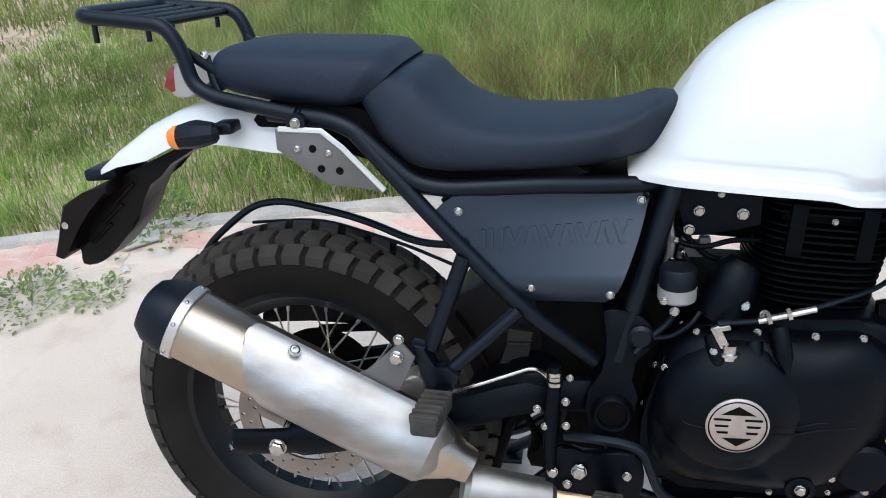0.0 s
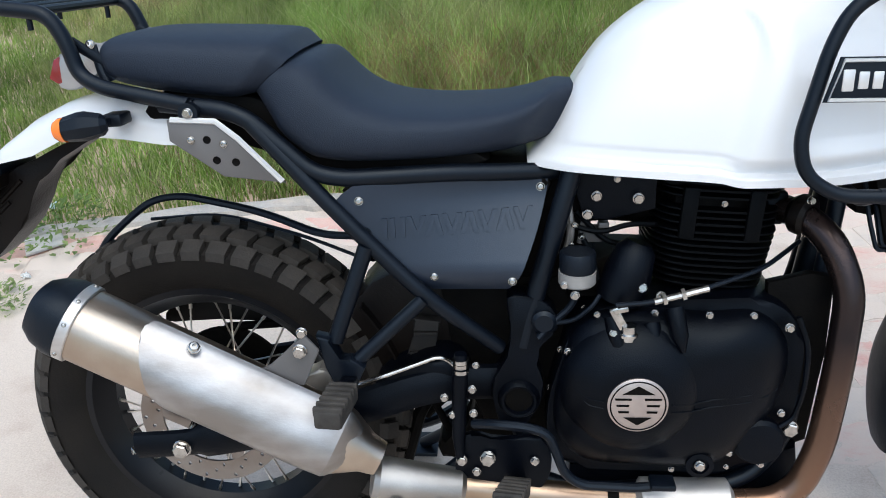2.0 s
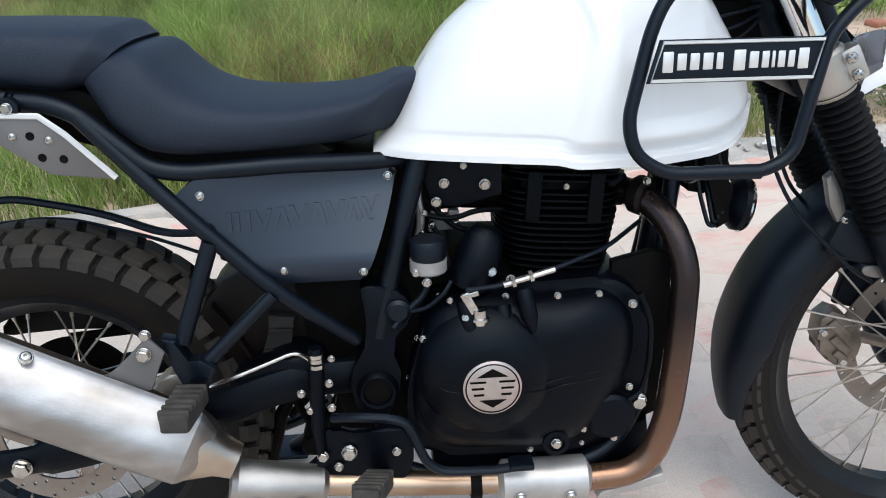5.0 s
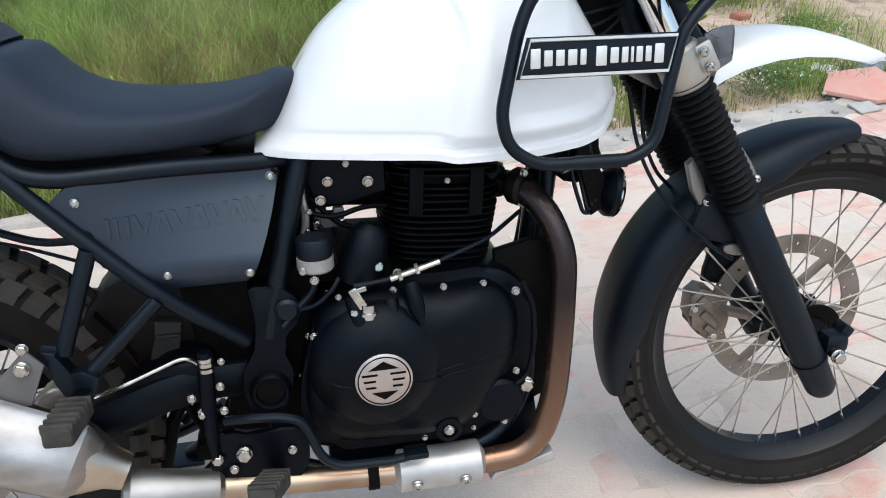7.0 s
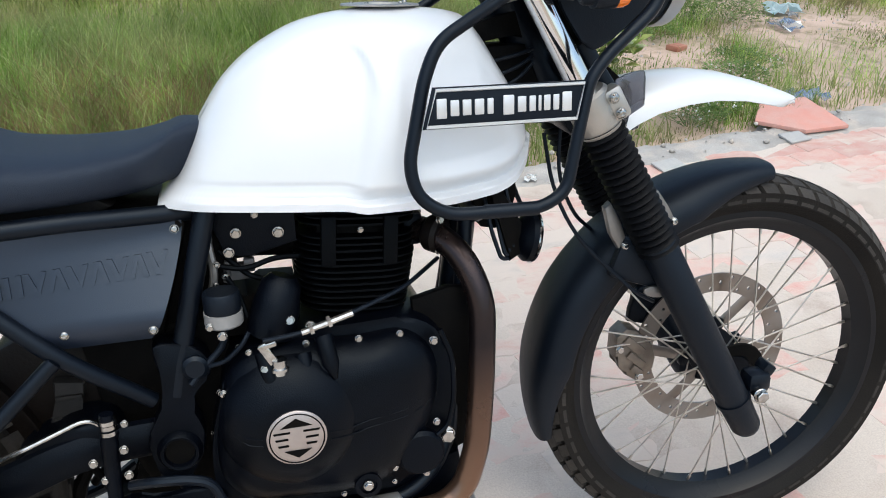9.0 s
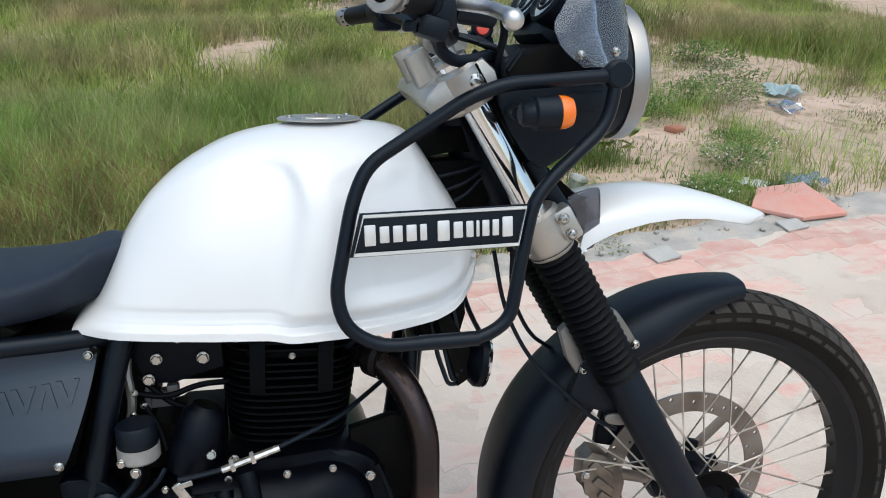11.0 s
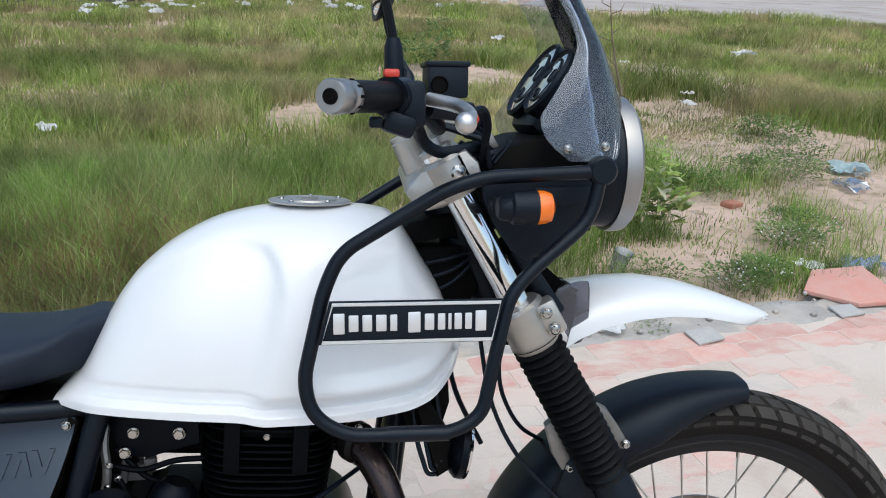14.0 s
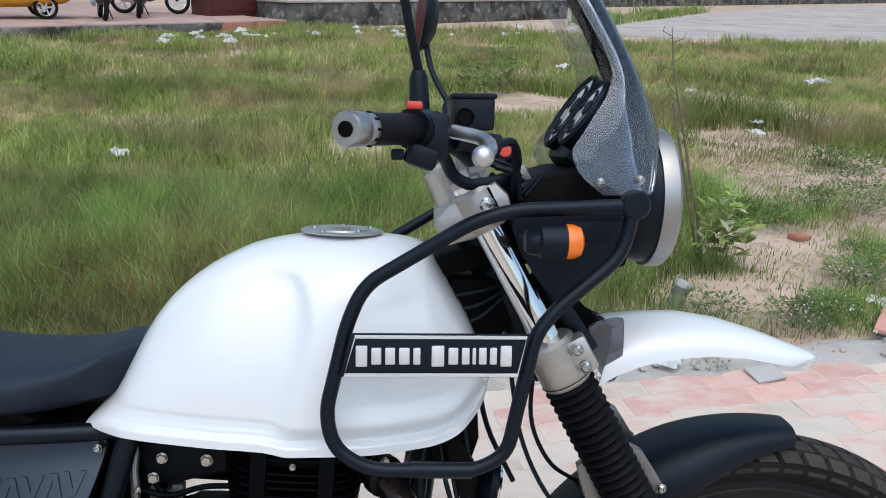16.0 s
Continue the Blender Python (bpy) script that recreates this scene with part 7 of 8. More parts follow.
M["redpaver"] = paver_mat("red_paver", (0.54, 0.30, 0.25), (0.55, 0.38, 0.325), 0.56)
M["dustyred"] = paver_mat("dusty_red_paver", (0.55, 0.29, 0.245), (0.56, 0.41, 0.35), 0.90)
M["greypaver"] = paver_mat("grey_paver", (0.43, 0.395, 0.365), (0.51, 0.45, 0.40), 1.0)
M["looseslab"] = paver_mat("loose_red_slab", (0.55, 0.26, 0.21), (0.52, 0.30, 0.25), 0.1)
M["loosegrey"] = paver_mat("loose_grey_slab", (0.37, 0.365, 0.355), (0.43, 0.41, 0.385), 0.35)

PAVE_X = [-8, -3, -1.38, -0.52, 0.5, 1.83, 2.97, 6, 14]
PAVE_Y = [-0.57, 0.69, 1.10, 1.325, 1.455, 1.605, 1.76, 2.24, 3.65]
KERB_X = [-8, -3, -1.42, -0.54, 0.5, 1.85, 2.54, 2.94, 6, 14]
KERB_Y = [-0.51, 0.75, 1.16, 1.395, 1.57, 1.80, 1.92, 2.01, 2.60, 4.15]

bm = bmesh.new()
slab(bm, [(-900, -900), (900, -900), (900, 900), (-900, 900)], -0.3, -0.045, 0, axis=2)
ground = tagged(part("ground", bm, "soil", None, "", 0), "bare reddish earth of a grassy vacant plot", "ground", kind="structure")

# bed under the pavers, up to the kerb
bm = bmesh.new()
outline = [(-8, -7), (14, -7)] + [(x, y) for x, y in zip(PAVE_X[::-1], PAVE_Y[::-1])]
slab(bm, outline, -0.06, -0.0016, 0, axis=2)
pavement = tagged(part("pavement", bm, "sand", None, "", 0), "sandy paving of red and grey interlocking blocks", "pavement", kind="structure")

# strip of broken mortar and kerb between paving and grass
bm = bmesh.new()
n = 420
rows = []
for i in range(n + 1):
    x = -6 + 16 * i / n
    y0, y1 = curve(PAVE_X, PAVE_Y, x) - 0.03 + 0.03 * noise.noise((x * 6, 2, 1)) + 0.015 * noise.noise((x * 21, 5, 1)), curve(KERB_X, KERB_Y, x)
    y1 += 0.06 * noise.noise((x * 4, 0, 5)) * (1 if x > 1 else 0.2) + (0.05 if x > 1.6 else 0)
    row = []
    for j in range(15):
        v = j / 14
        y = y0 + (y1 - y0) * v
        rough = 1 if x > 1.4 else 0.25
        z = 0.004 + 0.012 * (1 - rough) + 0.010 * rough * noise.noise((x * 7, y * 7, 2)) + 0.008 * rough * noise.noise((x * 25, y * 25, 3)) + 0.005 * rough * noise.noise((x * 60, y * 60, 6))
        z -= rough * 0.055 * max(0, v - 0.55 - 0.3 * noise.noise((x * 5, 1, 8))) / 0.45
        if j == 0:
            z = -0.004
        if j == 14:
            z = min(z, -0.05)
        row.append((x, y, z))
    rows.append(row)
loft(bm, rows, closed_ring=False, caps=False)
tagged(part("kerb", bm, "rubble", None, "", 60), "crumbling grey mortar kerb along the grass", "kerb", kind="structure")

# sand blown over the pavers: it lies proud of them in places and leaves others bare
bm = bmesh.new()
nx, ny = 250, 130
rows = []
for i in range(nx + 1):
    x = -2.6 + 7.4 * i / nx
    top = curve(PAVE_X, PAVE_Y, x)
    row = []
    for j in range(ny + 1):
        y = -1.6 + (top + 1.6) * j / ny
        big = noise.noise((x * 1.1 + 3, y * 1.4, 0)) * 0.6 + noise.noise((x * 2.6, y * 2.6, 4)) * 0.5
        small = noise.noise((x * 9, y * 9, 7)) * 0.35 + noise.noise((x * 26, y * 26, 9)) * 0.18
        band = math.exp(-((top - y - 0.11) / 0.17) ** 2)
        left = 1 / (1 + math.exp((x - 0.1) / 0.25))
        bias = 0.40 + 0.55 * left * (1 - band) - 1.0 * band - 0.52 * (1 / (1 + math.exp(-(x - 0.9) / 0.3)))
        z = 0.0035 * (big + small + bias)
        row.append((x, y, max(-0.008, min(0.009, z))))
    rows.append(row)
loft(bm, rows, closed_ring=False, caps=False)
tagged(part("blown_sand", bm, "sand", None, "", 80), "pale sand blown over the paving", "sand", kind="structure")


# ---- grass ----
def blade_material(name, cols, dry, low=0.72, high=1.24, dry0=0.475, dry1=0.69):
    m = bpy.data.materials.new(name)
    m.use_nodes = True
    nt = m.node_tree
    p = nt.nodes["Principled BSDF"]
    p.inputs["Roughness"].default_value = 0.6
    p.inputs["Specular IOR Level"].default_value = 0.25
    g = nt.nodes.new("ShaderNodeNewGeometry")
    cr = nt.nodes.new("ShaderNodeValToRGB")
    el = cr.color_ramp.elements
    el[0].color, el[1].color = (*cols[0], 1), (*cols[-1], 1)
    for k, c in enumerate(cols[1:-1]):
        e = el.new((k + 1) / (len(cols) - 1))
        e.color = (*c, 1)
    nt.links.new(g.outputs["Random Per Island"], cr.inputs[0])
    nz = nt.nodes.new("ShaderNodeTexNoise")
    nz.inputs["Scale"].default_value, nz.inputs["Detail"].default_value = 0.9, 5
    nt.links.new(g.outputs["Position"], nz.inputs["Vector"])
    mr = nt.nodes.new("ShaderNodeMapRange")
    mr.inputs[1].default_value, mr.inputs[2].default_value = dry0, dry1
    nt.links.new(nz.outputs[0], mr.inputs[0])
    mx = nt.nodes.new("ShaderNodeMix")
    mx.data_type = "RGBA"
    nt.links.new(mr.outputs[0], mx.inputs[0])
    nt.links.new(cr.outputs[0], mx.inputs[6])
    mx.inputs[7].default_value = (*dry, 1)
    # broad patches of lush dark and thin pale growth
    n2 = nt.nodes.new("ShaderNodeTexNoise")
    n2.inputs["Scale"].default_value, n2.inputs["Detail"].default_value = 0.55, 3
    nt.links.new(g.outputs["Position"], n2.inputs["Vector"])
    m2 = nt.nodes.new("ShaderNodeMapRange")
    m2.inputs[1].default_value, m2.inputs[2].default_value = 0.38, 0.62
    m2.inputs[3].default_value, m2.inputs[4].default_value = low, high
    nt.links.new(n2.outputs[0], m2.inputs[0])
    n3 = nt.nodes.new("ShaderNodeTexNoise")
    n3.inputs["Scale"].default_value, n3.inputs["Detail"].default_value = 4.5, 4
    nt.links.new(g.outputs["Position"], n3.inputs["Vector"])
    m3 = nt.nodes.new("ShaderNodeMapRange")
    m3.inputs[1].default_value, m3.inputs[2].default_value, m3.inputs[3].default_value, m3.inputs[4].default_value = 0.36, 0.64, 0.60, 1.30
    nt.links.new(n3.outputs[0], m3.inputs[0])
    ml = nt.nodes.new("ShaderNodeMath")
    ml.operation = "MULTIPLY"
    nt.links.new(m2.outputs[0], ml.inputs[0])
    nt.links.new(m3.outputs[0], ml.inputs[1])
    hs = nt.nodes.new("ShaderNodeHueSaturation")
    nt.links.new(ml.outputs[0], hs.inputs["Value"])
    nt.links.new(mx.outputs[2], hs.inputs["Color"])
    nt.links.new(hs.outputs[0], p.inputs["Base Color"])
    tl = nt.nodes.new("ShaderNodeBsdfTranslucent")
    nt.links.new(hs.outputs[0], tl.inputs[0])
    ms = nt.nodes.new("ShaderNodeMixShader")
    ms.inputs[0].default_value = 0.5
    nt.links.new(p.outputs[0], ms.inputs[1])
    nt.links.new(tl.outputs[0], ms.inputs[2])
    nt.links.new(ms.outputs[0], nt.nodes["Material Output"].inputs[0])
    return m


GREENS = [(0.098, 0.182, 0.029), (0.238, 0.360, 0.072), (0.330, 0.448, 0.116), (0.167, 0.272, 0.047), (0.53, 0.55, 0.26), (0.258, 0.380, 0.083), (0.133, 0.230, 0.039)]
M["blade"] = blade_material("grass_blades", GREENS, (0.41, 0.37, 0.18))
FIELD = [(0.115, 0.182, 0.029), (0.265, 0.350, 0.074), (0.365, 0.440, 0.120), (0.190, 0.268, 0.048), (0.56, 0.54, 0.27), (0.290, 0.372, 0.085), (0.155, 0.226, 0.041)]
M["fieldblade"] = blade_material("field_grass_blades", FIELD, (0.46, 0.375, 0.20), 0.72, 1.24, 0.44, 0.64)
M["mixedblade"] = blade_material("mixed_short_blades", GREENS + [(0.36, 0.29, 0.16), (0.30, 0.24, 0.13)], (0.40, 0.31, 0.19))
M["dryblade"] = blade_material("dry_grass_blades", [(0.17, 0.095, 0.05), (0.31, 0.185, 0.095), (0.26, 0.195, 0.095), (0.13, 0.125, 0.045), (0.40, 0.28, 0.155)], (0.30, 0.19, 0.10))
M["weed"] = blade_material("weed_leaves", [(0.095, 0.165, 0.045), (0.15, 0.235, 0.07), (0.21, 0.285, 0.10)], (0.22, 0.26, 0.12), 0.9, 1.1)
M["shrubleaf"] = blade_material("shrub_leaves", [(0.20, 0.29, 0.07), (0.32, 0.42, 0.12), (0.42, 0.46, 0.17), (0.24, 0.35, 0.09), (0.66, 0.62, 0.48)], (0.44, 0.45, 0.18), 1.1, 1.3)
M["twig"] = mat("dry_twig", (0.22, 0.17, 0.12), 0.85, color2=(0.13, 0.10, 0.07), scale=30, bump=0.4, bump_scale=200)
rng = np.random.default_rng(7)


def wave(x, y, s, seed):
    """Smooth patches between about -1 and 1."""
    r = np.random.default_rng(seed)
    out = 0
    for k in range(7):
        a, f, ph = r.uniform(0, 6.28), s * r.uniform(0.5, 1.9), r.uniform(0, 6.28)
        out = out + np.sin((x * np.cos(a) + y * np.sin(a)) * f + ph)
    return out / 3.2


def cover(x, y):
    """How thickly the grass grows, 0 to 1."""
    d = 0.92 + 0.40 * wave(x, y, 2.6, 3)
    right = 1 / (1 + np.exp(-(x - (1.75 + 0.10 * y)) / 0.35))
    near = 1 / (1 + np.exp((y - 5.2) / 0.7))
    d = d * (1 - right * near * 0.86) + right * near * np.clip(wave(x, y, 5.5, 8), 0, 1) * 0.5
    for bx, by, rx, ry, k in ((0.72, 5.65, 0.26, 0.45, 1.7), (-0.47, 6.85, 0.45, 0.22, 0.9), (-1.95, 5.35, 0.28, 0.30, 1.1), (-2.42, 9.44, 0.50, 0.16, 1.3), (-3.2, 8.5, 0.35, 0.18, 1.1), (2.58, 8.35, 0.62, 0.75, 1.7), (1.05, 6.2, 0.35, 0.35, 1.2), (4.95, 8.6, 0.85, 0.85, 1.5), (3.70, 4.45, 0.36, 0.40, 1.7), (3.12, 3.05, 0.32, 0.36, 1.7),
                              (2.48, 2.40, 0.20, 0.22, 1.3), (4.2, 6.3, 0.55, 0.45, 1.2), (4.25, 3.8, 0.35, 0.4, 1.4), (5.0, 5.0, 0.5, 0.4, 1.1), (7.4, 19.0, 1.4, 1.6, 1.5), (3.0, 6.7, 0.5, 0.5, 0.8), (5.6, 7.2, 0.5, 0.4, 1.0)):
        d = d - k * np.exp(-((x - bx) / rx) ** 2 - ((y - by) / ry) ** 2)
    d = d - 0.42 * np.exp(-((x - 0.1) / 0.6) ** 2 - ((y - 2.2) / 0.5) ** 2)
    edge = y - np.interp(x, KERB_X, KERB_Y)
    return np.clip(d, 0, 1) * np.clip((edge + 0.02) / 0.06, 0, 1)


def blades(name, count, x0, x1, y0, y1, high, wide, segs, material, keep, label, lean=0.5, tuft=0.0):
    """Curved, tapering blades of grass in one mesh."""
    x, y = rng.uniform(x0, x1, count), rng.uniform(y0, y1, count)
    if tuft:
        k = max(1, count // 14)
        cx, cy = rng.uniform(x0, x1, k), rng.uniform(y0, y1, k)
        i = rng.integers(0, k, count)
        x, y = cx[i] + rng.normal(0, tuft, count), cy[i] + rng.normal(0, tuft, count)
    ok = rng.uniform(0, 1, count) < keep(x, y)
    x, y = x[ok], y[ok]
    n = len(x)
    h = high * rng.uniform(0.4, 1.2, n) * (0.72 + 0.5 * wave(x, y, 1.7, 11))
    h = np.maximum(h, high * 0.25)
    a = rng.uniform(0, 2 * np.pi, n)
    bend = lean * rng.uniform(0.15, 1.0, n) * h
    ph = rng.uniform(0, 2 * np.pi, n)
    w = wide * rng.uniform(0.6, 1.3, n)
    vs = np.zeros((n, 2 * segs + 1, 3))
    for s in range(segs + 1):
        t = s / segs
        cxx, cyy, cz = x + np.cos(a) * bend * t * t, y + np.sin(a) * bend * t * t, -0.045 + h * (t - 0.18 * t * t)
        ww = w * (1 - t) ** 0.7 * 0.5
        if s < segs:
            vs[:, 2 * s] = np.stack([cxx + np.cos(ph) * ww, cyy + np.sin(ph) * ww, cz], 1)
            vs[:, 2 * s + 1] = np.stack([cxx - np.cos(ph) * ww, cyy - np.sin(ph) * ww, cz], 1)
        else:
            vs[:, 2 * s] = np.stack([cxx, cyy, cz], 1)
    m = 2 * segs + 1
    base = (np.arange(n) * m)[:, None]
    pat = []
    for s in range(segs - 1):
        pat += [(2 * s, 2 * s + 1, 2 * s + 2), (2 * s + 1, 2 * s + 3, 2 * s + 2)]
    pat.append((2 * segs - 2, 2 * segs - 1, 2 * segs))
    tri = np.concatenate([base + np.array(q)[None, :] for q in pat], 0)
    me = bpy.data.meshes.new(name)
    me.vertices.add(n * m)
    me.vertices.foreach_set("co", vs.reshape(-1))
    me.loops.add(tri.size)
    me.loops.foreach_set("vertex_index", tri.reshape(-1).astype(np.int32))
    me.polygons.add(len(tri))
    me.polygons.foreach_set("loop_start", (np.arange(len(tri)) * 3).astype(np.int32))
    me.update(calc_edges=True)
    me.materials.append(M[material])
    return tagged(new(name, me), label, "grass", kind="stuff")


blades("near_grass", 120000, -2.8, 4.2, 1.1, 4.2, 0.36, 0.0045, 3, "blade", lambda x, y: cover(x, y) ** 1.1, "tall green grass behind the paving", 0.75, 0.07)
blades("middle_grass", 130000, -4.5, 8.0, 4.0, 9.5, 0.30, 0.009, 2, "fieldblade", lambda x, y: cover(x, y) ** 1.2, "rough green grass on the plot", 0.8, 0.11)
blades("far_grass", 130000, -9.5, 14.0, 9.0, 20.0, 0.30, 0.02, 2, "fieldblade", lambda x, y: cover(x, y) * (y < 17.0 + 0.5 * (x + 6)) * (1 - (x > 5.5) * (y > 19.6 - 0.35 * (x - 6.0))), "distant rough grass", 0.8, 0.16)
blades("far_weeds", 9000, 6.8, 16.0, 23.5, 40.0, 0.5, 0.05, 2, "blade", lambda x, y: 1.0 * (np.abs((y - 24.8) - 1.62 * (x - 8.0) - 1.2) < 1.5), "rough weeds along the foot of the far wall", 0.8, 0.3)
blades("dry_grass", 70000, -1.4, 1.8, 1.5, 3.4, 0.34, 0.004, 3, "dryblade", lambda x, y: np.exp(-((x - 0.15) / 0.62) ** 2 - ((y - 2.2) / 0.5) ** 2), "dry brown grass stems beside the kerb", 0.9, 0.06)
blades("straw", 9000, -3.5, 6.0, 1.6, 9.0, 0.42, 0.004, 3, "dryblade", lambda x, y: 0.35 * cover(x, y), "pale dry stalks among the grass", 0.6, 0.1)
blades("short_grass", 130000, 1.6, 7.0, 1.9, 6.5, 0.085, 0.005, 2, "mixedblade", lambda x, y: np.clip(wave(x, y, 5.0, 21) + 0.40, 0.04, 1) * np.clip(0.30 + cover(x, y) * 3, 0, 1) * (y > np.interp(x, KERB_X, KERB_Y) + 0.02), "short sparse grass on bare earth", 0.9, 0.05)
blades("low_grass", 70000, -4.0, 8.0, 1.6, 10.0, 0.12, 0.008, 2, "blade", lambda x, y: np.clip(cover(x, y) + 0.25, 0, 1) * np.clip(cover(x, y) * 4, 0, 1) * (1 - 0.9 * (x > 2.2) * (y < 6)), "short grass under the taller blades", 0.9, 0.09)


# ---- weeds, shrub, sapling ----
def leafy(name, places, leaf, material, label, category, stems=None, flowers=0, seed=1, kind=""):
    """A low plant: thin stems with many small folded leaves; and some pale flowers."""
    r = random.Random(seed)
    base = new(name)
    x0, y0 = places[0][0], places[0][1]
    base.location = (x0, y0, -0.045)
    bm, bs, bf = bmesh.new(), bmesh.new(), bmesh.new()
    for px, py, rad, high, count in places:
        for k in range(count):
            a, q = r.uniform(0, 6.283), r.random() ** 0.6 * rad
            p = Vector((px - x0 + q * math.cos(a), py - y0 + q * math.sin(a), high * r.uniform(0.1, 1.0) * (1 - 0.5 * (q / rad) ** 2) + 0.045))
            if k % 34 == 0:
                g = Vector((px - x0 + 0.25 * q * math.cos(a), py - y0 + 0.25 * q * math.sin(a), 0.0))
                sweep(bs, [g, g.lerp(p, 0.5) + Vector((0, 0, 0.03 * high)), p], 0.0012, 4)
            s = leaf * r.uniform(0.5, 1.3)
            d = Vector((math.cos(a + r.uniform(-1, 1)), math.sin(a + r.uniform(-1, 1)), r.uniform(-0.3, 0.7))).normalized()
            t = d.cross(Vector((r.uniform(-0.4, 0.4), r.uniform(-0.4, 0.4), 1))).normalized()
            up = t.cross(d).normalized()
            v = [bm.verts.new(p), bm.verts.new(p + d * s * 0.5 + t * s * 0.24 + up * s * 0.10), bm.verts.new(p + d * s), bm.verts.new(p + d * s * 0.5 - t * s * 0.24 + up * s * 0.10), bm.verts.new(p + d * s * 0.5)]
            bm.faces.new((v[0], v[1], v[4]))
            bm.faces.new((v[1], v[2], v[4]))
            bm.faces.new((v[2], v[3], v[4]))
            bm.faces.new((v[3], v[0], v[4]))
            if flowers and k % flowers == 0:
                bmesh.ops.create_icosphere(bf, subdivisions=1, radius=0.0045 * r.uniform(0.6, 1.2), matrix=Matrix.Translation(p + Vector((0, 0, 0.012))))
    part("leaves", bm, material, base, "", 0)
    tagged(part("stem", bs, material, base, "", 40), "thin stems", kind="stuff")
    if flowers:
        tagged(part("flower", bf, "platewhite", base, "", 40), "tiny white flowers", kind="stuff")
    else:
        bf.free()
    return tagged(base, label, category, kind=kind)


leafy("weed_clump", [(-1.14, 0.76, 0.16, 0.07, 460), (-0.92, 0.80, 0.09, 0.04, 170)], 0.022, "weed", "grey-green weeds growing through the paving", "weed", seed=3)
leafy("weed_clump", [(2.68, 2.12, 0.15, 0.07, 650)], 0.022, "weed", "green weeds with tiny white flowers", "weed", flowers=30, seed=4)
leafy("weed_clump", [(2.85, 2.22, 0.13, 0.07, 500)], 0.022, "weed", "green weeds with tiny white flowers", "weed", flowers=30, seed=5)
leafy("weed_clump", [(3.22, 2.62, 0.17, 0.08, 650)], 0.024, "weed", "green weeds with tiny white flowers", "weed", flowers=34, seed=6)
leafy("weed_clump", [(2.34, 2.20, 0.18, 0.06, 420)], 0.022, "weed", "low green weeds on bare earth", "weed", seed=7)
leafy("weed_clump", [(3.95, 3.90, 0.28, 0.13, 800), (3.72, 3.98, 0.16, 0.10, 300)], 0.032, "weed", "dark green weeds on bare earth", "weed", seed=8)
leafy("weed_clump", [(-0.95, 1.20, 0.20, 0.10, 300)], 0.03, "weed", "broad-leaved weeds at the kerb", "weed", seed=9)
leafy("weed_clump", [(2.10, 1.73, 0.10, 0.03, 110)], 0.015, "weed", "dry weed scraps on the mortar strip", "weed", seed=10)
leafy("weed_clump", [(3.20, 3.58, 0.22, 0.12, 520), (3.02, 3.66, 0.12, 0.10, 200)], 0.030, "weed", "dark green weeds around the bare earth", "weed", seed=14)
leafy("weed_clump", [(4.55, 5.10, 0.30, 0.14, 520)], 0.04, "weed", "dark green weeds in thin grass", "weed", seed=15)
leafy("weed_clump", [(3.40, 2.80, 0.20, 0.09, 520)], 0.024, "weed", "green weeds with tiny white flowers", "weed", flowers=30, seed=16)
leafy("weed_clump", [(4.35, 4.45, 0.25, 0.11, 420)], 0.032, "weed", "green weeds with tiny white flowers", "weed", flowers=40, seed=17)
leafy("bush", [(2.02, 8.75, 0.20, 0.34, 150), (2.33, 9.0, 0.15, 0.60, 130)], 0.09, "weed", "small dark green bush in the grass", "bush", seed=12)
leafy("shrub", [(2.60, 2.86, 0.075, 0.47, 95), (2.66, 2.84, 0.075, 0.36, 70)], 0.080, "shrubleaf", "pale green leafy shrub", "shrub", seed=13)


def sapling():
    base = new("sapling")
    base.location = (2.567, 2.96, -0.05)
    o = Vector((2.567, 2.96, -0.05))
    P = lambda x, z, y=2.96: Vector((x, y, z)) - o
    trunk = [P(2.567, -0.05), P(2.52, 0.2), P(2.44, 0.45), P(2.385, 0.66), P(2.34, 0.80), P(2.30, 0.96), P(2.275, 1.12)]
    part("trunk", sweep(bmesh.new(), trunk, [0.010, 0.009, 0.008, 0.007, 0.005, 0.004, 0.002], 8), "twig", base, "thin crooked trunk")
    r = random.Random(5)
    for x, z, dx, dz in ((2.34, 0.80, -0.07, 0.10), (2.30, 0.96, 0.09, 0.07), (2.31, 0.92, -0.10, 0.05), (2.285, 1.05, 0.06, 0.05), (2.385, 0.66, 0.03, 0.10), (2.28, 1.08, -0.06, 0.05)):
        a = P(x, z)
        part("twig", sweep(bmesh.new(), [a, a + Vector((dx * 0.6, r.uniform(-0.04, 0.04), dz * 0.4)), a + Vector((dx, r.uniform(-0.08, 0.08), dz))], [0.003, 0.0022, 0.001], 5), "twig", base)
    part("stake", sweep(bmesh.new(), [P(2.56, -0.05, 2.98), P(2.33, 0.76, 2.98)], 0.007, 8), "twig", base, "weathered support stick")
    tagged(base, "bare thin sapling tied to a stick", "sapling")


sapling()


# ---- litter ----
M["plastic_white"] = mat("white_plastic_litter", (0.88, 0.88, 0.87), 0.4, color2=(0.76, 0.76, 0.74), scale=40)
M["plastic_blue"] = mat("bluish_plastic_litter", (0.62, 0.70, 0.72), 0.3, color2=(0.45, 0.6, 0.62), scale=30)
M["plastic_clear"] = glass_mat("clear_plastic", (0.7, 0.72, 0.72), 0.2, 0.35)
M["plastic_sheet"] = glass_mat("grey_plastic_sheet", (0.62, 0.63, 0.66), 0.25, 0.62)
M["foil"] = mat("silver_foil_litter", (0.7, 0.7, 0.7), 0.2, 0.8, color2=(0.1, 0.1, 0.1), scale=30, amount=0.6)
